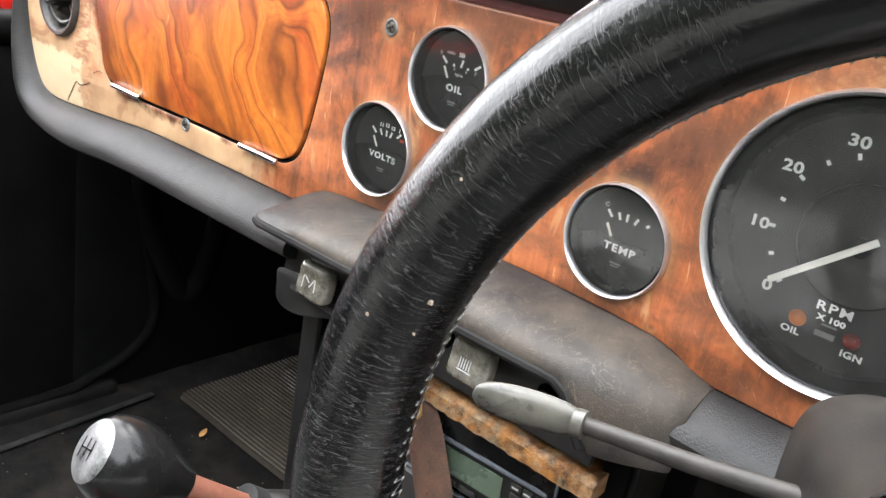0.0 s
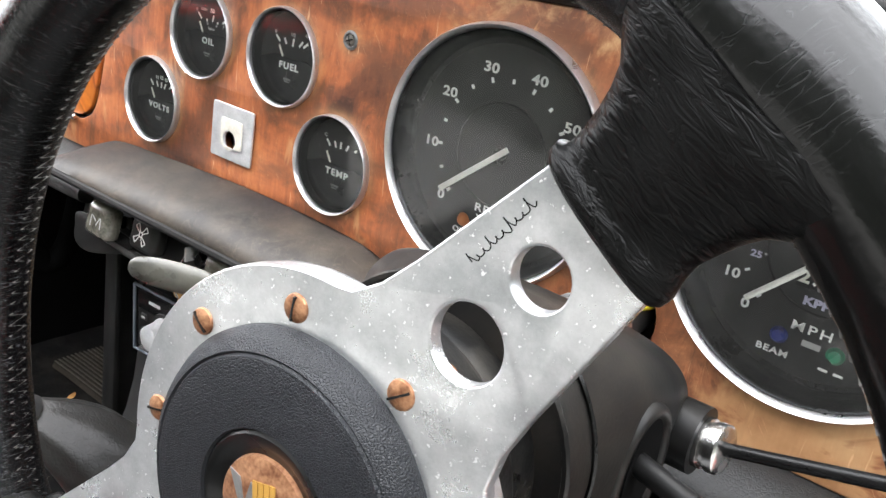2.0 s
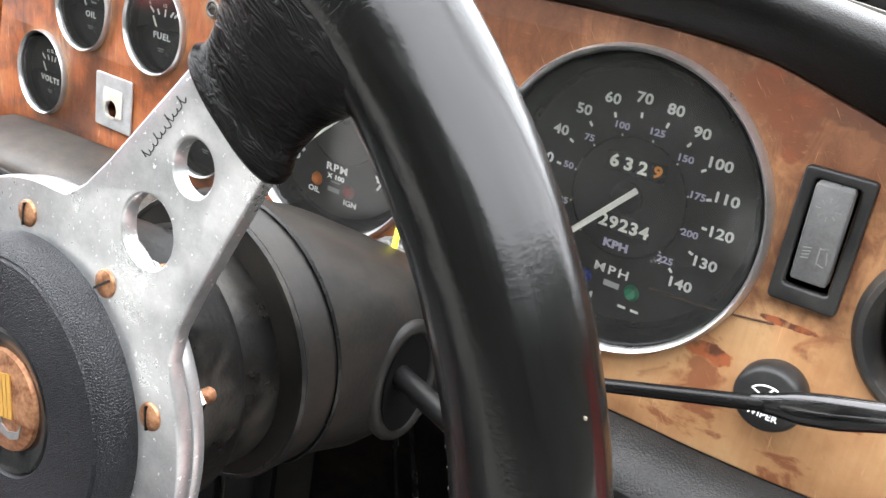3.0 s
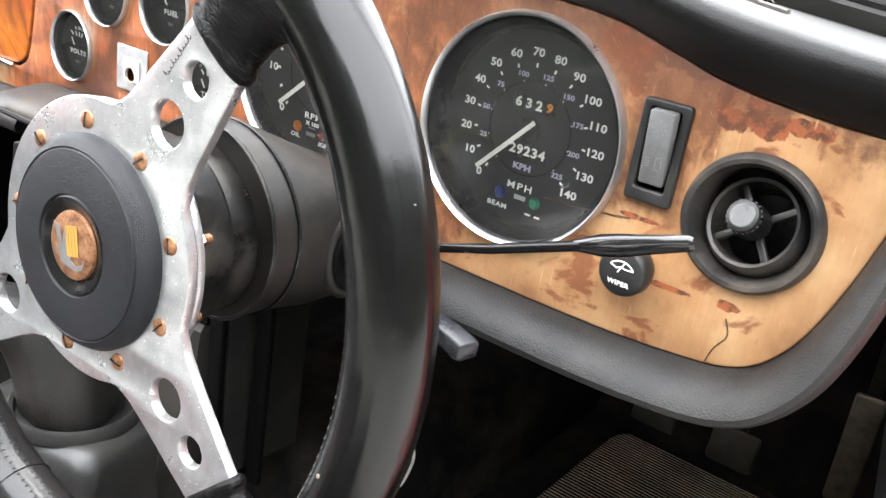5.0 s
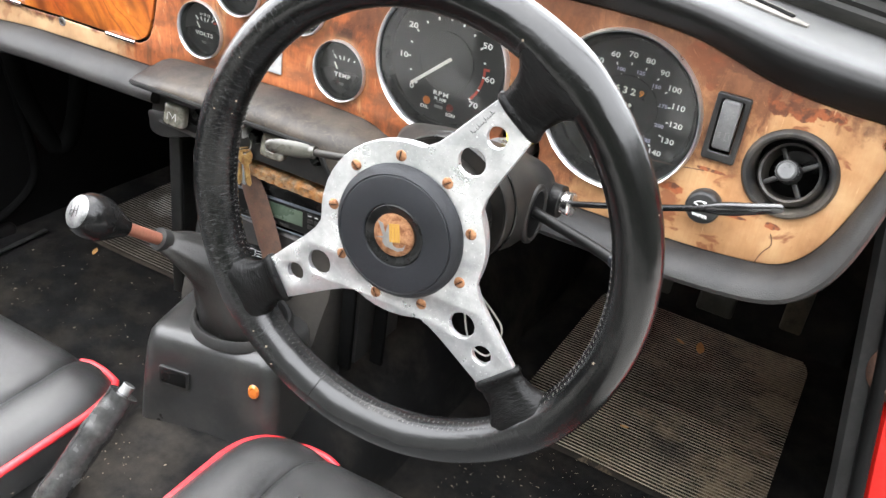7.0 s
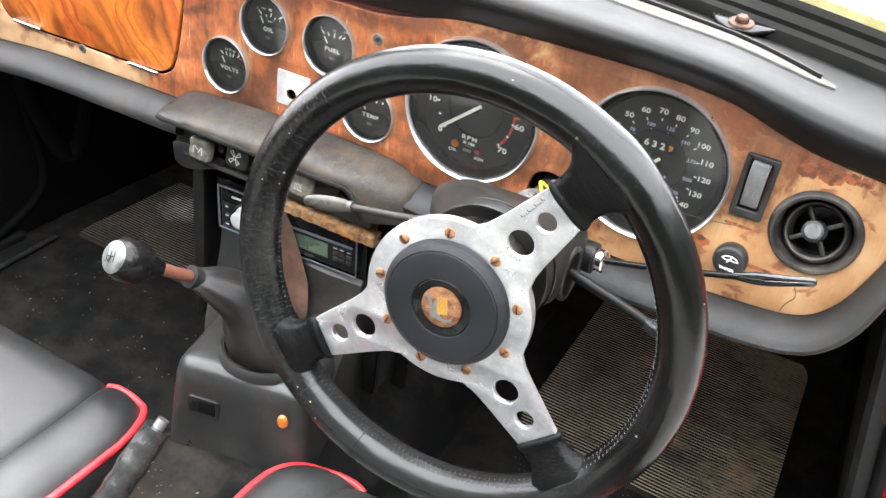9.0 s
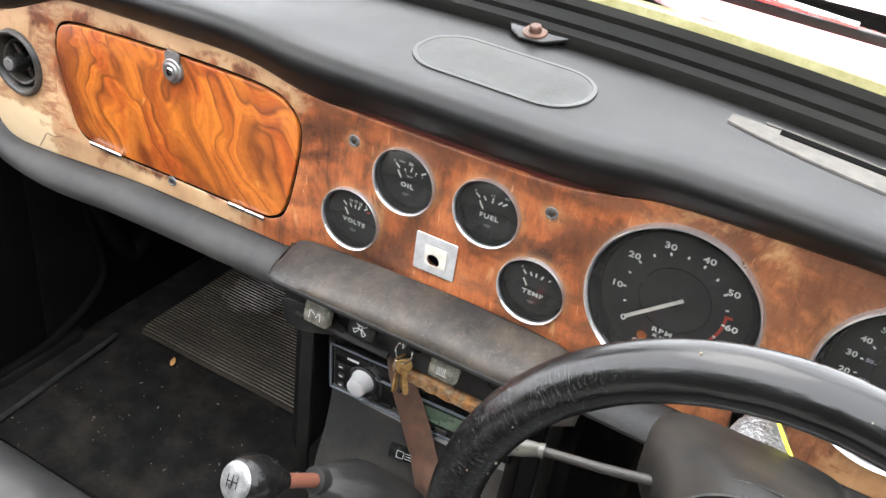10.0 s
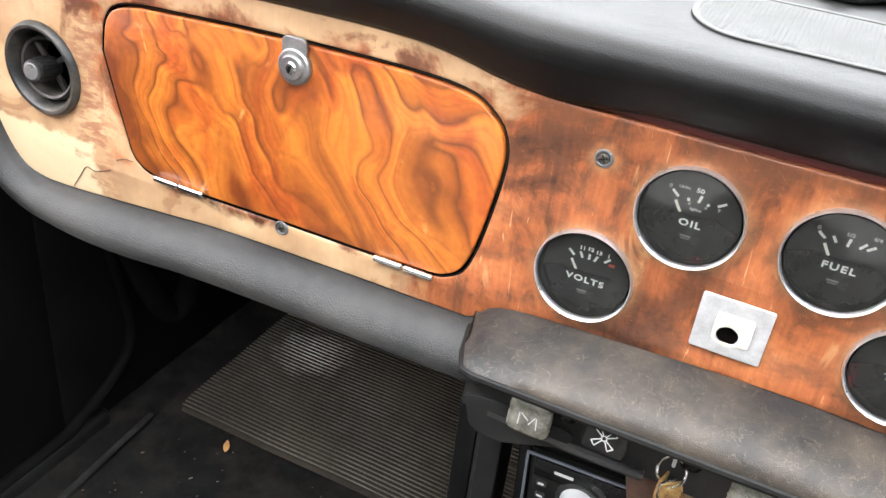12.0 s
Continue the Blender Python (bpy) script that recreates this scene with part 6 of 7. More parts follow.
tip_line = [(0.478, -0.1071, 0.6285), (0.484, -0.1083, 0.6309), (0.491, -0.1096, 0.6336), (0.500, -0.111, 0.637), (0.514, -0.1125, 0.6427), (0.528, -0.113, 0.6482), (0.5295, -0.1131, 0.6488)]
tip = part("tip", tube([inv @ Vector(p) for p in tip_line], [0.0026, 0.0036, 0.0049, 0.0050, 0.0040, 0.0033, 0.0022], 14, flat=0.7), TIPBLACK, st, "glossy black ribbed paddle tip")
for dz in (-0.0026, -0.0012, 0.0004, 0.0020):
    part("rib", tube([inv @ (Vector(p) + Vector((0, -0.0046 * k + 0.5 * abs(dz), dz * k))) for p, k in zip(tip_line[1:6], (0.45, 0.72, 0.74, 0.62, 0.46))], 0.0006, 6), TIPBLACK, tip)
s2 = part("light_stalk", tube([inv @ Vector(p) for p in smooth_path([(0.360, -0.122, 0.591), (0.385, -0.1285, 0.5895), (0.415, -0.136, 0.5872), (0.437, -0.142, 0.585)], 5)], 0.0042, 10), SATINBLACK, column, "dull black stalk")
d_tip = Vector((0.0285, -0.0077, -0.0030)).normalized()
side_tip = d_tip.cross(Vector((0, 0, 1))).normalized()
up_tip = side_tip.cross(d_tip)
rings = [[inv @ (Vector((0.434, -0.1413, 0.5853)) + d_tip * a + side_tip * (w * math.copysign(abs(math.cos(t)) ** 0.45, math.cos(t))) + up_tip * (h * math.copysign(abs(math.sin(t)) ** 0.45, math.sin(t)))) for t in np.linspace(0, 2 * math.pi, 25)[:-1]] for a, w, h in ((0.0, 0.0038, 0.0034), (0.005, 0.0050, 0.0042), (0.011, 0.0056, 0.0044), (0.024, 0.0060, 0.0046), (0.0268, 0.0056, 0.0042), (0.0276, 0.0044, 0.0032))]
part("tip", loft(rings), SLATE, s2, "dark slate-grey block tip")
s3 = part("indicator_stalk", tube([inv @ Vector(p) for p in ((0.252, -0.134, 0.5945), (0.215, -0.139, 0.589), (0.176, -0.1435, 0.5842))], [0.0038, 0.0034, 0.0031], 12), STALKGREY, column, "grey-black stalk")
part("collar", tube([inv @ Vector(p) for p in ((0.1775, -0.1433, 0.5844), (0.1735, -0.1440, 0.5840))], 0.0051, 14), STALKTIP, s3, "grubby collar")
part("paddle", tube([inv @ Vector(p) for p in smooth_path([(0.1738, -0.1440, 0.5840), (0.167, -0.148, 0.5845), (0.158, -0.155, 0.586), (0.149, -0.1625, 0.5875), (0.1445, -0.166, 0.5885)], 4)], [0.0050, 0.0054, 0.0060, 0.0064, 0.0066, 0.0068, 0.0069, 0.0069, 0.0069, 0.0068, 0.0066, 0.0062, 0.0058, 0.0052, 0.0044, 0.0032, 0.0018], 14, flat=0.6), STALKTIP, s3, "worn grey paddle")
wire = smooth_path([(0.308, 0.010, 0.590), (0.307, -0.012, 0.595), (0.305, -0.035, 0.608), (0.303, -0.050, 0.618), (0.306, -0.058, 0.6185), (0.316, -0.073, 0.6145), (0.328, -0.090, 0.6105)], 6)
part("wire", tube([inv @ p for p in wire], 0.0014, 6), YELLOWWIRE, column, "bright yellow wire")

loose = thing("loose_wire", "thin pale loose wire hanging below the dashboard", "wire")
loop_pts = smooth_path([(0.224, 0.10, 0.333), (0.233, 0.10, 0.298), (0.245, 0.10, 0.281), (0.264, 0.10, 0.279), (0.274, 0.10, 0.304), (0.275, 0.10, 0.322), (0.265, 0.10, 0.335), (0.238, 0.10, 0.357)], 5)
part("loop", tube(loop_pts, 0.0012, 6), THREADPALE, loose)
# black upper runs: the wire's fade into shadow put into colour
for a, b in (((0.224, 0.10, 0.333), (0.215, 0.064, 0.57)), ((0.238, 0.10, 0.357), (0.225, 0.064, 0.57))):
    part("sleeve", tube([a, (0.5 * (a[0] + b[0]) - 0.01, 0.09, 0.45), b], 0.0022, 8), GLOSSBLACK, loose, "black upper wire, shadow put into its colour")

# ---- switches under the cowl ----
def cap_switch(name, label, x, y, z, mat, marks):
    s = thing(name, label, "switch", pose(x, y, z, 78, 0, 0), "switches under the cowl")
    part("stem", lathe([(0.005, -0.014), (0.005, 0.0), (0, 0.0)], 16), GLOSSBLACK, s)
    part("cap", moved(box((0.0285, 0.0250, 0.0140), (0, 0, 0.005), 0.0052, 4), pose(0, 0, 0)), mat, s)
    part("symbol", bars(marks, 0.0002), WHITE if mat == BLACKPLASTIC else DIMWHITE, s, at=pose(0, 0, 0.0122))
    return s


cap_switch("choke_knob", "yellowed clear plastic knob under the dashboard cowl", -0.086, -0.0275, 0.5075, CLEARKNOB, [(-0.0055, -0.001, 0.0007, 0.008, 0), (-0.002, 0.0015, 0.006, 0.0007, -35), (0.003, 0.0, 0.007, 0.0007, 60), (0.006, -0.001, 0.0007, 0.008, 8)])
fan = [(*polar(0.0050, a + d), 0.0062, 0.0006, a + d) for a in (40, 130, 220, 310) for d in (-14, 14)] + [(*polar(0.0080, a), 0.0006, 0.0042, a) for a in (40, 130, 220, 310)] + [(*polar(0.0016, a), 0.0006, 0.0016, a) for a in range(0, 360, 60)]
cap_switch("fan_switch", "square black heater fan switch with white fan symbol", -0.0390, -0.0225, 0.5120, BLACKPLASTIC, fan)
cap_switch("heater_knob", "grey clear plastic knob beside the ignition key", 0.0495, -0.0300, 0.5150, CLEARKNOB, [(-0.004 + 0.0018 * k, -0.001, 0.0006, 0.006, 0) for k in range(5)] + [(0, -0.005, 0.010, 0.0007, 0)])
for x in (-0.066, 0.012, 0.091):
    pb = thing("push_button", "small glossy black push button", "button", pose(x, -0.020, 0.511, 78, 0, 0), "buttons under the cowl")
    part("collar", lathe([(0.0055, 0.0), (0.0072, 0.001), (0.0078, -0.006)], 20), GLOSSBLACK, pb)
    part("button", lathe([(0, 0.006), (0.0040, 0.0055), (0.0052, 0.004), (0.0052, -0.004)], 20), GLOSSBLACK, pb)

keys = thing("ignition_keys", "bunch of brass keys hanging from a split ring", "keys", pose(0.003, -0.018, 0.510) @ Matrix.Scale(0.95, 4))
part("barrel", moved(lathe([(0.004, 0.0), (0.0085, 0.002), (0.0085, -0.012)], 24), pose(0, 0.016, 0.003, 80, 0, 0)), OLDCHROME, keys)
part("key", merge(box((0.0022, 0.020, 0.011), (0.0, -0.002, 0.004), 0.001), box((0.0016, 0.014, 0.006), (0.0, 0.012, 0.004), 0.0005)), SATIN, keys, "key in the lock")
part("split_ring", tube([(0.009 * math.cos(t), -0.008 + 0.002 * math.sin(t), -0.008 + 0.0105 * math.sin(t)) for t in np.linspace(0, 2 * math.pi, 33)[:-1]], 0.0009, 6, True), CHROME, keys)
for dx, turn, m in ((-0.004, 5, RUSTYELLOW), (0.001, -3, OLDCHROME), (0.004, -9, RUSTYELLOW)):
    part("key", sheet("key", [[(-0.007, 0.0), (-0.0085, -0.008), (-0.006, -0.015), (-0.0028, -0.018), (-0.0028, -0.042), (0.0, -0.045), (0.0026, -0.042), (0.0026, -0.018), (0.006, -0.015), (0.0085, -0.008), (0.007, 0.0)], ring(0.0022, 12, 0, -0.004)], 0.0018, 0.0004), m, keys, at=pose(dx * 0.6, -0.010 - dx * 0.5, -0.014) @ pose(0, 0, 0, 0, 0, 62 + 3 * turn) @ pose(0, 0, 0, 90, turn, 0))
fob = thing("key_strap", "worn brown leather strap hanging below the keys", "strap", pose(0.0, 0.0, 0.0))
rings = []
for x0, w, y, z in ((-0.016, 0.0090, -0.010, 0.478), (-0.006, 0.0130, -0.012, 0.458), (0.004, 0.0155, -0.012, 0.437), (0.018, 0.0160, -0.013, 0.407), (0.033, 0.0155, -0.016, 0.375), (0.045, 0.0120, -0.026, 0.348), (0.053, 0.0045, -0.036, 0.328)):
    rings.append([Vector((x0 + w * c, y + 0.0016 * s_ + 0.0035 * c * c, z + 0.35 * w * c)) for c, s_ in ((-1, 0), (-0.6, -1), (0, -1), (0.6, -1), (1, 0), (0.6, 1), (0, 1), (-0.6, 1))])
part("strap", loft(rings), STRAP, fob, "", 60)
fleck = random.Random(3)
part("paint_flecks", merge(*[box((0.0010, 0.0005, fleck.uniform(0.0006, 0.0022)), (0.004 + 0.030 * t + fleck.uniform(-0.010, 0.010), -0.0142 - 0.003 * t, 0.437 - 0.062 * t)) for t in np.linspace(0.0, 0.8, 8)]), SHADEDRED, fob, "small red paint flecks")

# ---- radio ----
radio = thing("car_radio", "black car radio with a silver volume knob", "car radio", pose(0.0070, 0.006, 0.4295, 90, 0, 0) @ pose(0, 0, 0, 0, 0, 3.0) @ Matrix.Scale(1.03, 4))
part("trim_frame", sheet("trim_frame", [rounded(0.202, 0.064, 0.003, 3), rounded(0.184, 0.050, 0.002, 3)], 0.006, 0.0012), GLOSSBLACK, radio, at=pose(0, 0, 0.002))
part("body", box((0.182, 0.050, 0.12), (0, 0, -0.060)), BLACKPLASTIC, radio)
part("fascia", box((0.180, 0.048, 0.012), (0, 0, 0.002), 0.0025, 3), SATINBLACK, radio, "dark grey fascia")
part("volume_knob", moved(lathe([(0, 0.0165), (0.0078, 0.0163), (0.0092, 0.0155), (0.0108, 0.0060), (0.0122, 0.0030), (0.0124, 0.0)], 36), pose(-0.054, -0.0012, 0.0082)), SATIN, radio, "silver volume knob")
part("knob_ring", moved(lathe([(0.0112, 0.0020), (0.0150, 0.0026), (0.0162, 0.0)], 36), pose(-0.054, -0.0012, 0.0082)), BLACKPLASTIC, radio)
part("display", box((0.058, 0.017, 0.0006), (0.027, -0.0065, 0.0084)), LCD, radio, "pale green display")
part("top_flap", box((0.178, 0.015, 0.003), (0.002, 0.0165, 0.0082), 0.001), GLOSSBLACK, radio, "glossy black flap")
part("chamfer", box((0.150, 0.0030, 0.0014), (0.012, 0.0068, 0.0086), 0.0006), CHAMFER, radio, "blue-grey chamfer line")
for px, py, pw, ph in ((0.0, 0.0262, 0.186, 0.0016), (-0.0925, 0.0, 0.0016, 0.052), (0.0925, 0.0, 0.0016, 0.052), (0.0, -0.0262, 0.186, 0.0012)):
    part("edge_trim", box((pw, ph, 0.0020), (px, py, 0.0088), 0.0005), CHAMFER, radio, "blue-grey bevelled edge")
part("label_strip", box((0.013, 0.0022, 0.0006), (-0.066, 0.0175, 0.0098)), DIMWHITE, radio, "pale printed strip")
for k in range(4):
    part("button", box((0.0068, 0.0052, 0.0018), (-0.0805, 0.0140 - 0.0110 * k, 0.0085), 0.0008), BLACKPLASTIC, radio)
    part("button_mark", bars([(0, 0, 0.0040, 0.0016, 0)]), DIMWHITE, radio, at=pose(-0.0805, 0.0140 - 0.0110 * k, 0.0095))
for k in range(5):
    part("button", box((0.0120, 0.0040, 0.0016), (-0.030 + 0.0155 * k, -0.0205, 0.0085), 0.0006), BLACKPLASTIC, radio)
for k in range(3):
    for j in range(3):
        part("button", box((0.0070, 0.0046, 0.0016), (0.066 + 0.0085 * k, 0.001 - 0.0068 * j, 0.0085), 0.0007), BLACKPLASTIC, radio)
    part("button_mark", bars([(0, 0, 0.0045, 0.0011, 0)]), DIMWHITE, radio, at=pose(0.066 + 0.0085 * k, 0.0008, 0.0094))
part("maker_mark", bars([(0, 0, 0.016, 0.0022, 0)]), DIMWHITE, radio, at=pose(0.064, 0.0150, 0.0088))
for k in range(3):
    part("curved_button", tube([(-0.054 + 0.0205 * math.cos(t), -0.0012 + 0.0205 * math.sin(t), 0.0086) for t in np.linspace(radians(-70 + 48 * k), radians(-30 + 48 * k), 7)], 0.0026, 6), BLACKPLASTIC, radio)

# ---- centre support and console ----
support = thing("centre_support", "black panel under the radio between steel stays", "console", pose(0, 0, 0))
part("cover", loft([[Vector((x * s, y, z)) + Vector((0.012, 0, 0)) for x, y in ((-0.106, y0 + 0.06), (-0.104, y0 + 0.02), (-0.098, y0), (-0.06, y0 - 0.004), (0.06, y0 - 0.004), (0.098, y0), (0.104, y0 + 0.02), (0.106, y0 + 0.06))] for y0, z, s in ((0.006, 0.402, 0.98), (0.0, 0.397, 1.0), (-0.003, 0.37, 1.0), (-0.009, 0.345, 1.0), (-0.022, 0.318, 0.99), (-0.034, 0.285, 0.97), (-0.040, 0.24, 0.95), (-0.042, 0.19, 0.94))], False, False), COVER, support, "dusty grey-black cover")
for x, y in ((-0.146, 0.030), (-0.116, -0.004), (0.132, 0.0), (0.156, 0.03)):
    # right-hand stays are darker: footwell shade put into their material
    part("stay", box((0.016, 0.006, 0.235), (x, y, 0.375), 0.0015), SATINBLACK if x < 0 else RAILBLACK, support, "flat black steel stay")
part("side_plate", box((0.004, 0.09, 0.22), (0.140, 0.05, 0.375)), BLACKPLASTIC, support)
part("side_plate", box((0.004, 0.09, 0.22), (-0.128, 0.05, 0.375)), BLACKPLASTIC, support)
rk2 = part("lower_rocker", moved(box((0.030, 0.014, 0.008), (0, 0, 0), 0.002), pose(0.010, -0.0115, 0.368, 80, 0, 10)), GLOSSBLACK, support, "glossy black rocker")
part("symbol", bars([(-0.006, 0.0, 0.0006, 0.008, 0), (-0.003, 0.004, 0.006, 0.0006, 0), (-0.003, -0.004, 0.006, 0.0006, 0), (0.001, 0.0, 0.0006, 0.008, 0), (0.006, 0.003, 0.007, 0.0006, 0), (0.006, 0.0, 0.007, 0.0006, 0), (0.006, -0.003, 0.007, 0.0006, 0)]), DIMWHITE, rk2, at=pose(0.010, -0.0115, 0.368, 80, 0, 10) @ pose(0, 0, 0.0042))

console = thing("gear_console", "moulded black plastic gear lever surround", "console", pose(0.028, -0.052, 0.0, 0, 0, 13))
rings = []
for z, w, d, r in ((0.195, 0.083, 0.089, 0.016), (0.25, 0.081, 0.085, 0.017), (0.295, 0.078, 0.080, 0.018), (0.307, 0.076, 0.077, 0.018), (0.314, 0.072, 0.072, 0.018), (0.318, 0.062, 0.065, 0.018), (0.319, 0.046, 0.054, 0.018)):
    rings.append([Vector((x, y, z)) for x, y in rounded(2 * w, 2 * d, r, 6)])
part("moulding", loft(rings), CONSOLEGREY, console, "grey-black moulded plastic", 50)
part("gaiter_ring", lathe([(0.036, 0.3195), (0.0465, 0.3200), (0.0485, 0.3270), (0.0515, 0.3285), (0.0540, 0.3260), (0.0555, 0.3170)], 56), RUBBER, console, "black rubber ring round the gaiter well", at=pose(0.010, -0.022, 0))
part("socket", box((0.030, 0.006, 0.018), (-0.036, -0.0835, 0.270), 0.002), GLOSSBLACK, console, "black switch in the front face")
part("socket_frame", sheet("socket_frame", [rounded(0.036, 0.024, 0.003, 3), rounded(0.028, 0.016, 0.002, 3)], 0.004, 0.0008), BLACKPLASTIC, console, at=pose(-0.036, -0.086, 0.270, 90, 0, 0))
part("orange_lens", moved(lathe([(0, 0.004), (0.006, 0.003), (0.0078, 0.0)], 24), pose(0.056, -0.0835, 0.283, 90, 0, 0) @ Matrix.Diagonal((0.8, 1.15, 1, 1))), AMBERLENS, console, "faded orange lens")

gear = thing("gear_lever", "gear lever with black shift knob and leather gaiter", "gear lever", pose(0, 0, 0))
j0, k0 = Vector((-0.007, -0.133, 0.427)), Vector((-0.0245, -0.196, 0.4705))
rings = []
base = Vector((0.044, -0.076, 0.322))
for i in range(15):
    t = i / 14
    c = base.lerp(j0, t ** 1.25) + Vector((0.004 * math.sin(t * 3.1), 0.006 * math.sin(t * math.pi), 0.026 * math.sin(t * math.pi)))
    r = 0.0295 * (1 - t ** 1.7) ** 0.9 + 0.0105 + 0.0030 * math.sin(t * 10) * (1 - t)
    tilt = Vector((0, -0.55 * t, 1)).normalized()
    u = tilt.cross(Vector((0, 1, 0))).normalized()
    w = tilt.cross(u)
    rings.append([c + (u * math.cos(a) + w * math.sin(a)) * r * (1 + 0.09 * math.sin(3 * a + 5 * t) * (1 - t) + 0.05 * math.sin(7 * a - 6 * t) * (0.3 + t)) for a in np.linspace(0, 2 * math.pi, 41)[:-1]])
part("gaiter", loft(rings), leather("gaiter_leather", grey(0.004), grey(0.009), (0.36, 0.50), 300, 0.35, dust=((0.09, 0.082, 0.074), 0.22), spec=0.24), gear, "soft black leather gaiter", 70)
dl = (k0 - j0).normalized()
part("collar", tube([j0 - dl * 0.004, j0 + dl * 0.006], 0.0118, 20), RUBBER, gear, "ribbed collar")
part("shaft", tube([j0, j0 + dl * 0.05, k0], 0.0062, 14), surface("red_brown_sleeve", (0.10, 0.035, 0.022), (0.17, 0.065, 0.04), (0.4, 0.6)), gear, "red-brown sleeved shaft")
km = Matrix.Translation(k0) @ dl.to_track_quat("Z", "Y").to_matrix().to_4x4()
kb = part("shift_knob", moved(lathe([(0, 0.0225), (0.010, 0.0222), (0.0160, 0.0200), (0.0205, 0.0130), (0.0222, 0.0040), (0.0210, -0.0060), (0.0165, -0.0165), (0.0115, -0.0260), (0.0092, -0.0330), (0, -0.033)], 40), km), GLOSSBLACK, gear, "glossy black shift knob")
part("shift_cap", moved(lathe([(0, 0.0236), (0.0105, 0.0232), (0.0140, 0.0218), (0.0155, 0.0205), (0.0160, 0.0196)], 36), km), CAPGREY, kb, "silver shift pattern cap")
part("shift_pattern", moved(bars([(-0.005, 0, 0.0007, 0.010, 0), (0.0, 0, 0.0007, 0.010, 0), (0.005, 0, 0.0007, 0.010, 0), (0, 0, 0.010, 0.0007, 0)]), km @ pose(0, 0, 0.0238, 0, 0, 200)), GLOSSBLACK, kb)

brake = thing("handbrake", "handbrake lever with lumpy black grip", "handbrake", pose(0, 0, 0))
h0, h1 = Vector((0.020, -0.212, 0.304)), Vector((-0.012, -0.335, 0.165))
gp = [h0.lerp(h1, t) for t in np.linspace(0.03, 0.72, 14)]
gp = smooth_path(gp, 3)
part("grip", tube(gp, [0.0152 + 0.0022 * noise.noise(Vector((i * 0.19, 0.0, 7.0))) for i in range(len(gp))], 20), GRIP, brake, "taped grey-black grip", 70)
part("release_button", tube([h0 + (h0 - h1).normalized() * 0.004, h0.lerp(h1, 0.05)], 0.0062, 14), ZINC, brake, "worn metal push button")
part("lever", tube([h0.lerp(h1, 0.7), h1], 0.0075, 12), SATIN, brake, "bare metal lever")

# ---- seats ----
def seat(name, x0, x1, yf, label, side):
    """Low cushion: a flat insert between two side bolsters, red piping along the inboard edge and round its front corner."""
    s = thing(name, label, "car seat", pose((x0 + x1) / 2, yf - 0.25, 0), "front seats")
    w, d, r = (x1 - x0), 0.50, 0.085
    across = [(0.0, -0.165), (0.0, -0.085), (-0.001, -0.040), (0.000, -0.022), (0.004, -0.0105), (0.014, -0.002), (0.030, 0.0038), (0.048, 0.0048), (0.062, 0.0016), (0.0690, -0.0030), (0.0722, -0.0075), (0.0754, -0.0030), (0.083, 0.0010), (0.105, 0.0030), (0.150, 0.0040)]
    stations = [(y, 0.0) for y in np.linspace(-d / 2, d / 2 - 0.06, 26)] + [(d / 2 - 0.06 + 0.06 * math.sin(a), 0.06 * (1 - math.cos(a))) for a in np.linspace(0.12, math.pi / 2, 10)] + [(d / 2 + 0.001, 0.11)]
    rings = []
    for y, fall in stations:
        k = max(0.0, min(1.0, (y - (d / 2 - r)) / r))
        tuck = r * (1 - math.sqrt(max(0.0, 1 - k * k))) * 0.72
        half_ = [(w / 2 - e - tuck * max(0.0, 1 - e / 0.15), max(0.10, 0.250 + h - fall) if h > -0.03 else max(0.088, 0.250 + h)) for e, h in across]
        row = half_ + [(-a, b) for a, b in half_[::-1]]
        rings.append([Vector((a, y, b + 0.0025 * noise.noise(Vector((a * 13, y * 13, 2.0))) + 0.010 * (y / d))) for a, b in row])
    part("cushion", loft(rings), SEAT, s, "creased black leather cushion", 80)
    for edge in (side, -side):
        path = []
        for y, fall in stations:
            k = max(0.0, min(1.0, (y - (d / 2 - r)) / r))
            tuck = r * (1 - math.sqrt(max(0.0, 1 - k * k))) * 0.72
            if fall < 0.034:
                path.append(Vector((edge * (w / 2 - 0.0005 - tuck), y, 0.250 - 0.0150 - fall * 0.55 + 0.010 * (y / d))))
        end = path[-1]
        path += [end + Vector((-edge * 0.020, 0.0040, 0.0012)), end + Vector((-edge * 0.042, 0.0048, 0.0012)), end + Vector((-edge * 0.056, 0.0020, -0.0015))]
        part("piping", tube(smooth_path(path, 3), 0.0042, 10), PIPING, s, "bright red piping")
    part("base", box((w - 0.06, d - 0.06, 0.012), (0, 0, FLOOR + 0.007)), BLACKPLASTIC, s)
    return s


seat("driver_seat", 0.106, 0.575, -0.098, "black leather driver's seat cushion edged with red piping", -1)
seat("passenger_seat", -0.545, -0.040, -0.138, "black leather passenger seat cushion edged with red piping", 1)


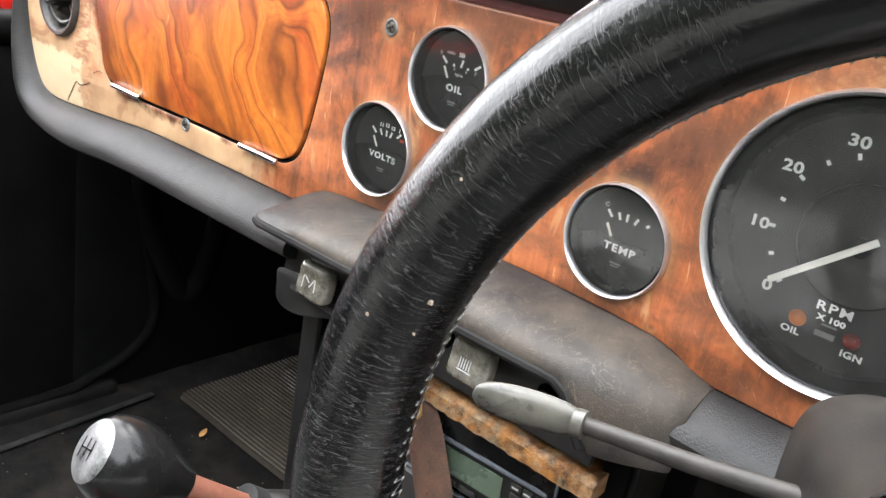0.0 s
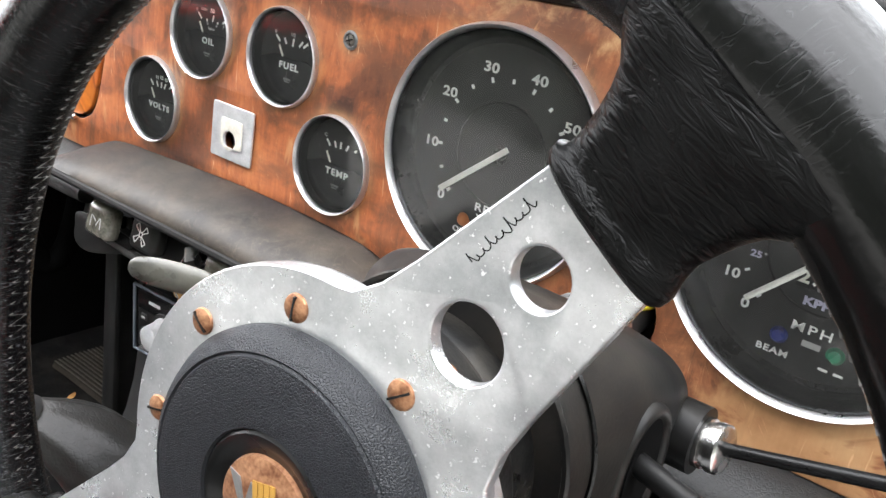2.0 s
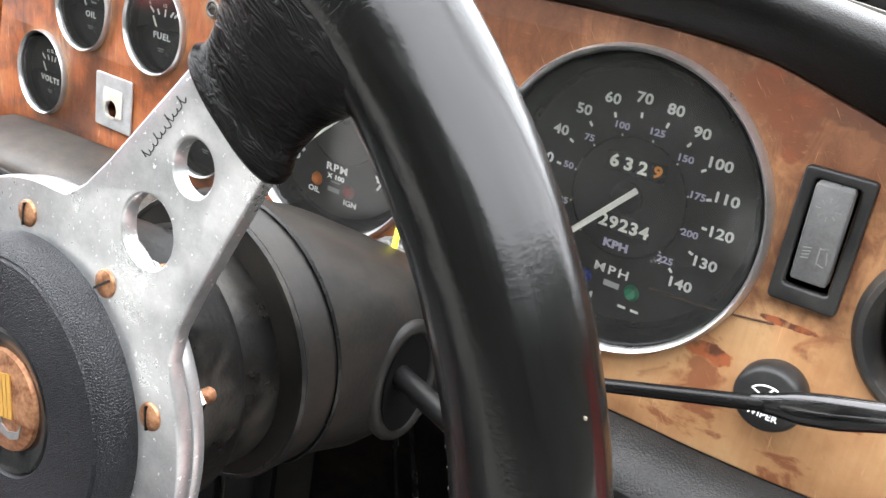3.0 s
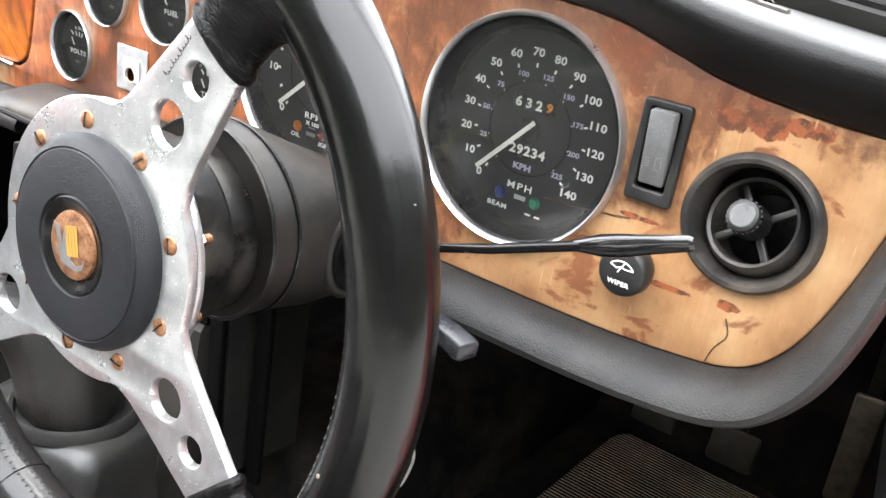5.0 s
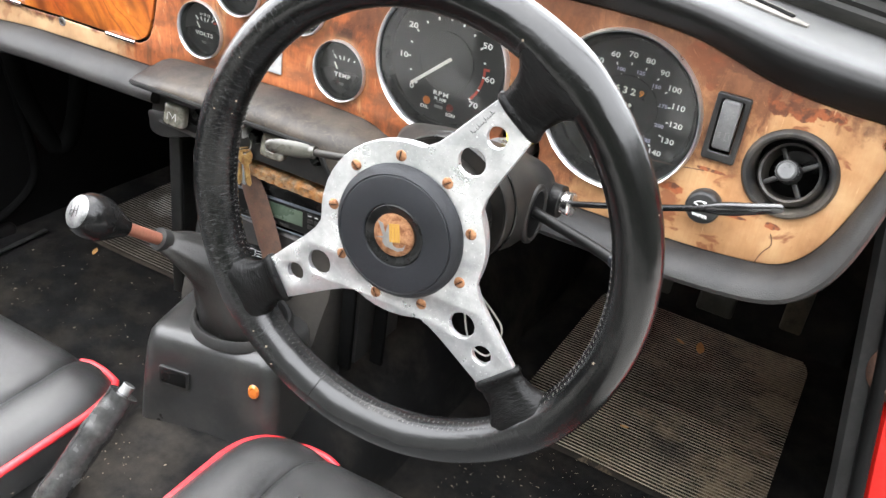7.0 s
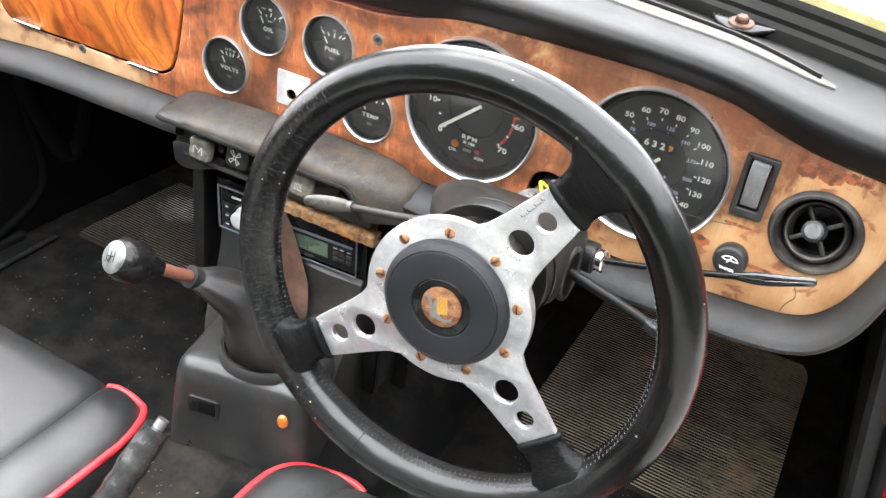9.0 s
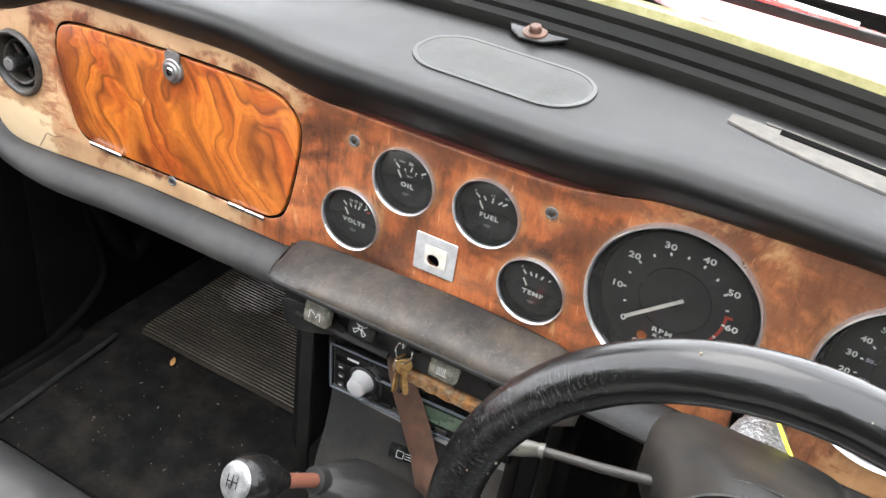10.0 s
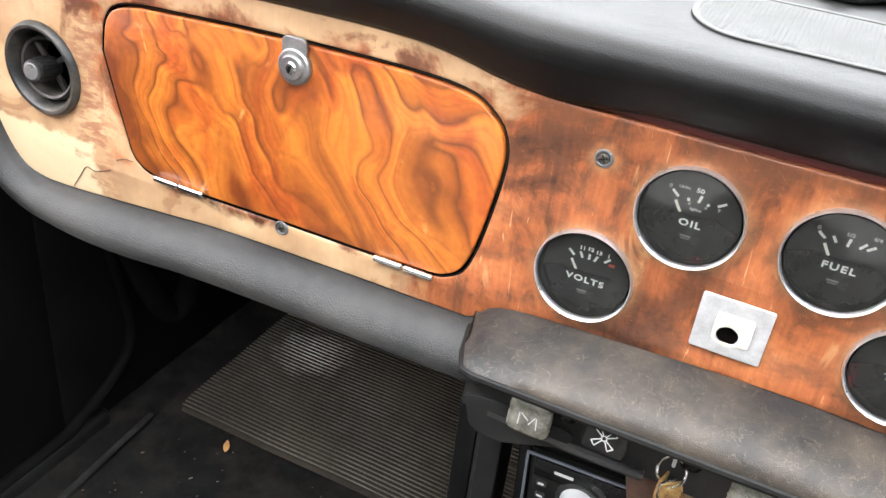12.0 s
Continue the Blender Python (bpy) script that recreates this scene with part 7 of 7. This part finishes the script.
# ---- mats, pedals, litter ----
def ribbed_mat(name, label, x0, x1, y0, y1, z, mat, pitch=0.0066):
    """Rubber mat moulded in square ribs across it: worn rib tops over grooves with shade put into their colour."""
    w, nx, ny = x1 - x0, 14, int((y1 - y0) / pitch)
    rows = [(-0.003, -0.002)]
    for j in range(ny):
        y = pitch * j
        rows += [(y + 0.0016, 0.0010), (y + 0.0021, 0.0040), (y + 0.0045, 0.0040), (y + 0.0050, 0.0010)]
    rows.append((pitch * ny + 0.003, -0.002))
    bm = bmesh.new()
    def inset(y):
        """Sideways inset that rounds the corners."""
        q = min(y, y1 - y0 - y) / 0.05
        return (0.030 if mat == MUDMAT else 0.006) * (1 - math.sqrt(max(0.0, 1 - (1 - min(1.0, max(0.0, q))) ** 2)))
    grid = [[bm.verts.new((inset(y) + (w - 2 * inset(y)) * i / nx, y, h + 0.0035 * noise.noise(Vector((w * i / nx * 6, y * 6, x0 * 40))))) for i in range(nx + 1)] for y, h in rows]
    for k, (a, b) in enumerate(zip(grid, grid[1:])):
        for i in range(nx):
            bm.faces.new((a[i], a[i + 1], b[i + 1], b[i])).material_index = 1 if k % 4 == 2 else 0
    ob = alone(name, bm, MUDGROOVESHADE if mat == MUDMAT else GROOVESHADE, label, "floor mat", "", "footwell mats", pose(x0, y0, z), 0)
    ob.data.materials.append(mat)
    return ob


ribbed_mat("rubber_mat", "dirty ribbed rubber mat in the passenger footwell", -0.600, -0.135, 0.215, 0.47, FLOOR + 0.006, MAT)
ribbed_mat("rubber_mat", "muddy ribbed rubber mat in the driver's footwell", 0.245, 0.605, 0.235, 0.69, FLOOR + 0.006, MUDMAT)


def pedal(name, x, y, z, h, w, tilt):
    p = thing(name, "worn bare steel pedal under the dashboard", "pedal", pose(x, y, z, tilt, 0, 0), "pedals")
    part("arm", box((0.014, 0.006, h + 0.16), (0, 0.008, h / 2 + 0.08), 0.002), BLACKPLASTIC, p)
    part("pad", box((w, 0.010, h), (0, 0, h / 2), 0.004, 2), PEDALSTEEL if w < 0.04 else WORNPEDAL, p)
    return p


pedal("accelerator_pedal", 0.556, 0.545, 0.205, 0.15, 0.032, 11)
pedal("brake_pedal", 0.457, 0.42, 0.258, 0.042, 0.050, -10)
pedal("clutch_pedal", 0.368, 0.42, 0.262, 0.042, 0.050, -10)


def leaf(x, y, z, size, turn):
    pts = [(0, -0.5), (0.16, -0.25), (0.2, 0.05), (0.12, 0.35), (0.0, 0.55), (-0.12, 0.35), (-0.19, 0.05), (-0.15, -0.25)]
    me = sheet("dry_leaf", [[(a * size, b * size) for a, b in pts]], 0.0008)
    for v in me.vertices:
        v.co.z += 6.0 * v.co.x ** 2 + 1.2 * v.co.y ** 2
    return tagged(part("dry_leaf", me, LEAF, None, at=pose(x, y, z, 0, 0, turn)), "curled dry brown leaf lying in the footwell", "leaf", "fallen leaves")


leaf(0.438, 0.602, FLOOR + 0.0125, 0.036, 12)
leaf(0.405, 0.60, FLOOR + 0.0125, 0.018, 60)
leaf(0.40, 0.33, FLOOR + 0.0125, 0.012, 100)
leaf(-0.505, 0.19, FLOOR + 0.006, 0.020, 30)
bm = bmesh.new()
rng = random.Random(7)
for k in range(1000):
    sd = rng.random()
    if sd < 0.14:
        x, y, z = rng.uniform(-0.60, -0.12), rng.gauss(0.08, 0.10), FLOOR + 0.0035
    elif sd < 0.85:
        x, y, z = rng.uniform(0.24, 0.60), rng.choice((rng.uniform(0.02, 0.26), rng.uniform(0.02, 0.58))), FLOOR + 0.0035
    else:
        x, y, z = rng.uniform(-0.05, 0.13), rng.uniform(-0.5, -0.19), 0.2105
    if (0.245 < x < 0.605 and 0.235 < y < 0.69) or (-0.6 < x < -0.135 and 0.215 < y < 0.47):
        z = FLOOR + 0.0138
    r = rng.choice((0.0003, 0.0004, 0.0005, 0.0006, 0.0008, 0.0009))
    ln = r * rng.choice((1, 1.3, 2, 4, 5))
    c = box((ln, r, r * 0.6))
    moved(c, pose(x, y, z, 0, 0, rng.uniform(0, 180)))
    tmp = bpy.data.meshes.new("m")
    c.to_mesh(tmp)
    c.free()
    bm.from_mesh(tmp)
    bpy.data.meshes.remove(tmp)
alone("crumbs", bm, CRUMB, "pale crumbs, bark and grit on the carpet and mats", "litter", "stuff", smooth=0)

# ---- on the crash pad ----
def pad_height(x, y):
    zt = float(np.interp(x, tx_, tz_)) + 0.0005
    zr = 0.753 - 0.10 * x * x
    zc = 0.5 * (zt + 0.043) + 0.5 * (zr - 0.006)
    return float(np.interp(y, [0.012, 0.05, 0.095, 0.149 - 0.10 * x * x], [zc, zc + 0.35 * (zr - zc), zc + 0.75 * (zr - zc), zr]))


grille = thing("speaker_grille", "oblong grey perforated speaker grille on the crash pad", "speaker grille", pose(0.014, 0.063, pad_height(0.012, 0.063) + 0.0003, 5, 0, -1))
part("rim", sheet("rim", [rounded(0.160, 0.076, 0.036, 10), rounded(0.152, 0.068, 0.032, 10)], 0.0016, 0.0005), SPEAKER, grille, "dull grey rim", at=pose(0, 0, 0.0011))
part("mesh_plate", sheet("mesh_plate", [rounded(0.154, 0.070, 0.033, 10)], 0.0010), SPEAKER, grille, at=pose(0, 0, 0.0006))
bm = bmesh.new()
vs_ = []
for k in range(-28, 29):
    x = k * 0.0026
    hw = 0.033 if abs(x) < 0.043 else max(0.0, math.sqrt(max(0, 0.034 ** 2 - (abs(x) - 0.043) ** 2)) - 0.001)
    if hw > 0.003:
        vs_.append(((x, 0, 0.00066), (0.0018, 2 * hw, 0.00016)))
for k in range(-12, 13):
    y = k * 0.0026
    hx = 0.043 + math.sqrt(max(0, 0.034 ** 2 - y * y)) - 0.002
    vs_.append(((0, y, 0.00066), (2 * hx, 0.0018, 0.00016)))
for c, sz in vs_:
    b_ = box(sz, c)
    tmp = bpy.data.meshes.new("m")
    b_.to_mesh(tmp)
    b_.free()
    bm.from_mesh(tmp)
    bpy.data.meshes.remove(tmp)
part("mesh", bm, SPEAKER, grille, "fine square mesh", 0)


def demister(sign):
    d = thing("demister_vent", "long chalky grey demister slot in the crash pad", "demister vent", None, "demister vents")
    xs = np.linspace(0.192, 0.492, 24)
    def row(x, dy, dz):
        yy = 0.1180 - 0.10 * x * x - 0.05 * (x - 0.185) - 0.22 * max(0.0, x - 0.40) + dy
        return Vector((sign * x, yy, pad_height(sign * x, min(yy, 0.149 - 0.1 * x * x)) + dz))
    rings_ = []
    for i, x in enumerate(xs):
        t = i / (len(xs) - 1)
        w = 0.040 * math.sin(math.pi * min(0.985, 0.07 + t * 0.91)) ** 0.6
        rings_.append([row(x, -w, -0.003), row(x, -w * 0.98, 0.0016), row(x, -w * 0.7, 0.0022), row(x, -w * 0.3, 0.0022), row(x, 0.005 * w / 0.04, 0.0018), row(x, 0.005 * w / 0.04, -0.003)])
    part("frame", loft(rings_), DEMIST, d)
    # raised black strip gives the slot's shade as colour
    part("slot", loft([[row(x, -0.0075, 0.0018), row(x, -0.0070, 0.0030), row(x, 0.0030, 0.0032), row(x, 0.0050, 0.0010)] for x in xs[3:-1]]), RAILBLACK, d, "long black strip standing in for the slot's shade")
    part("edge_bead", tube([row(x, 0.0058, 0.0022) for x in xs[2:-1]], 0.0012, 6), DEMIST, d, "grey bead behind the slot")
    return d


demister(1)
demister(-1)
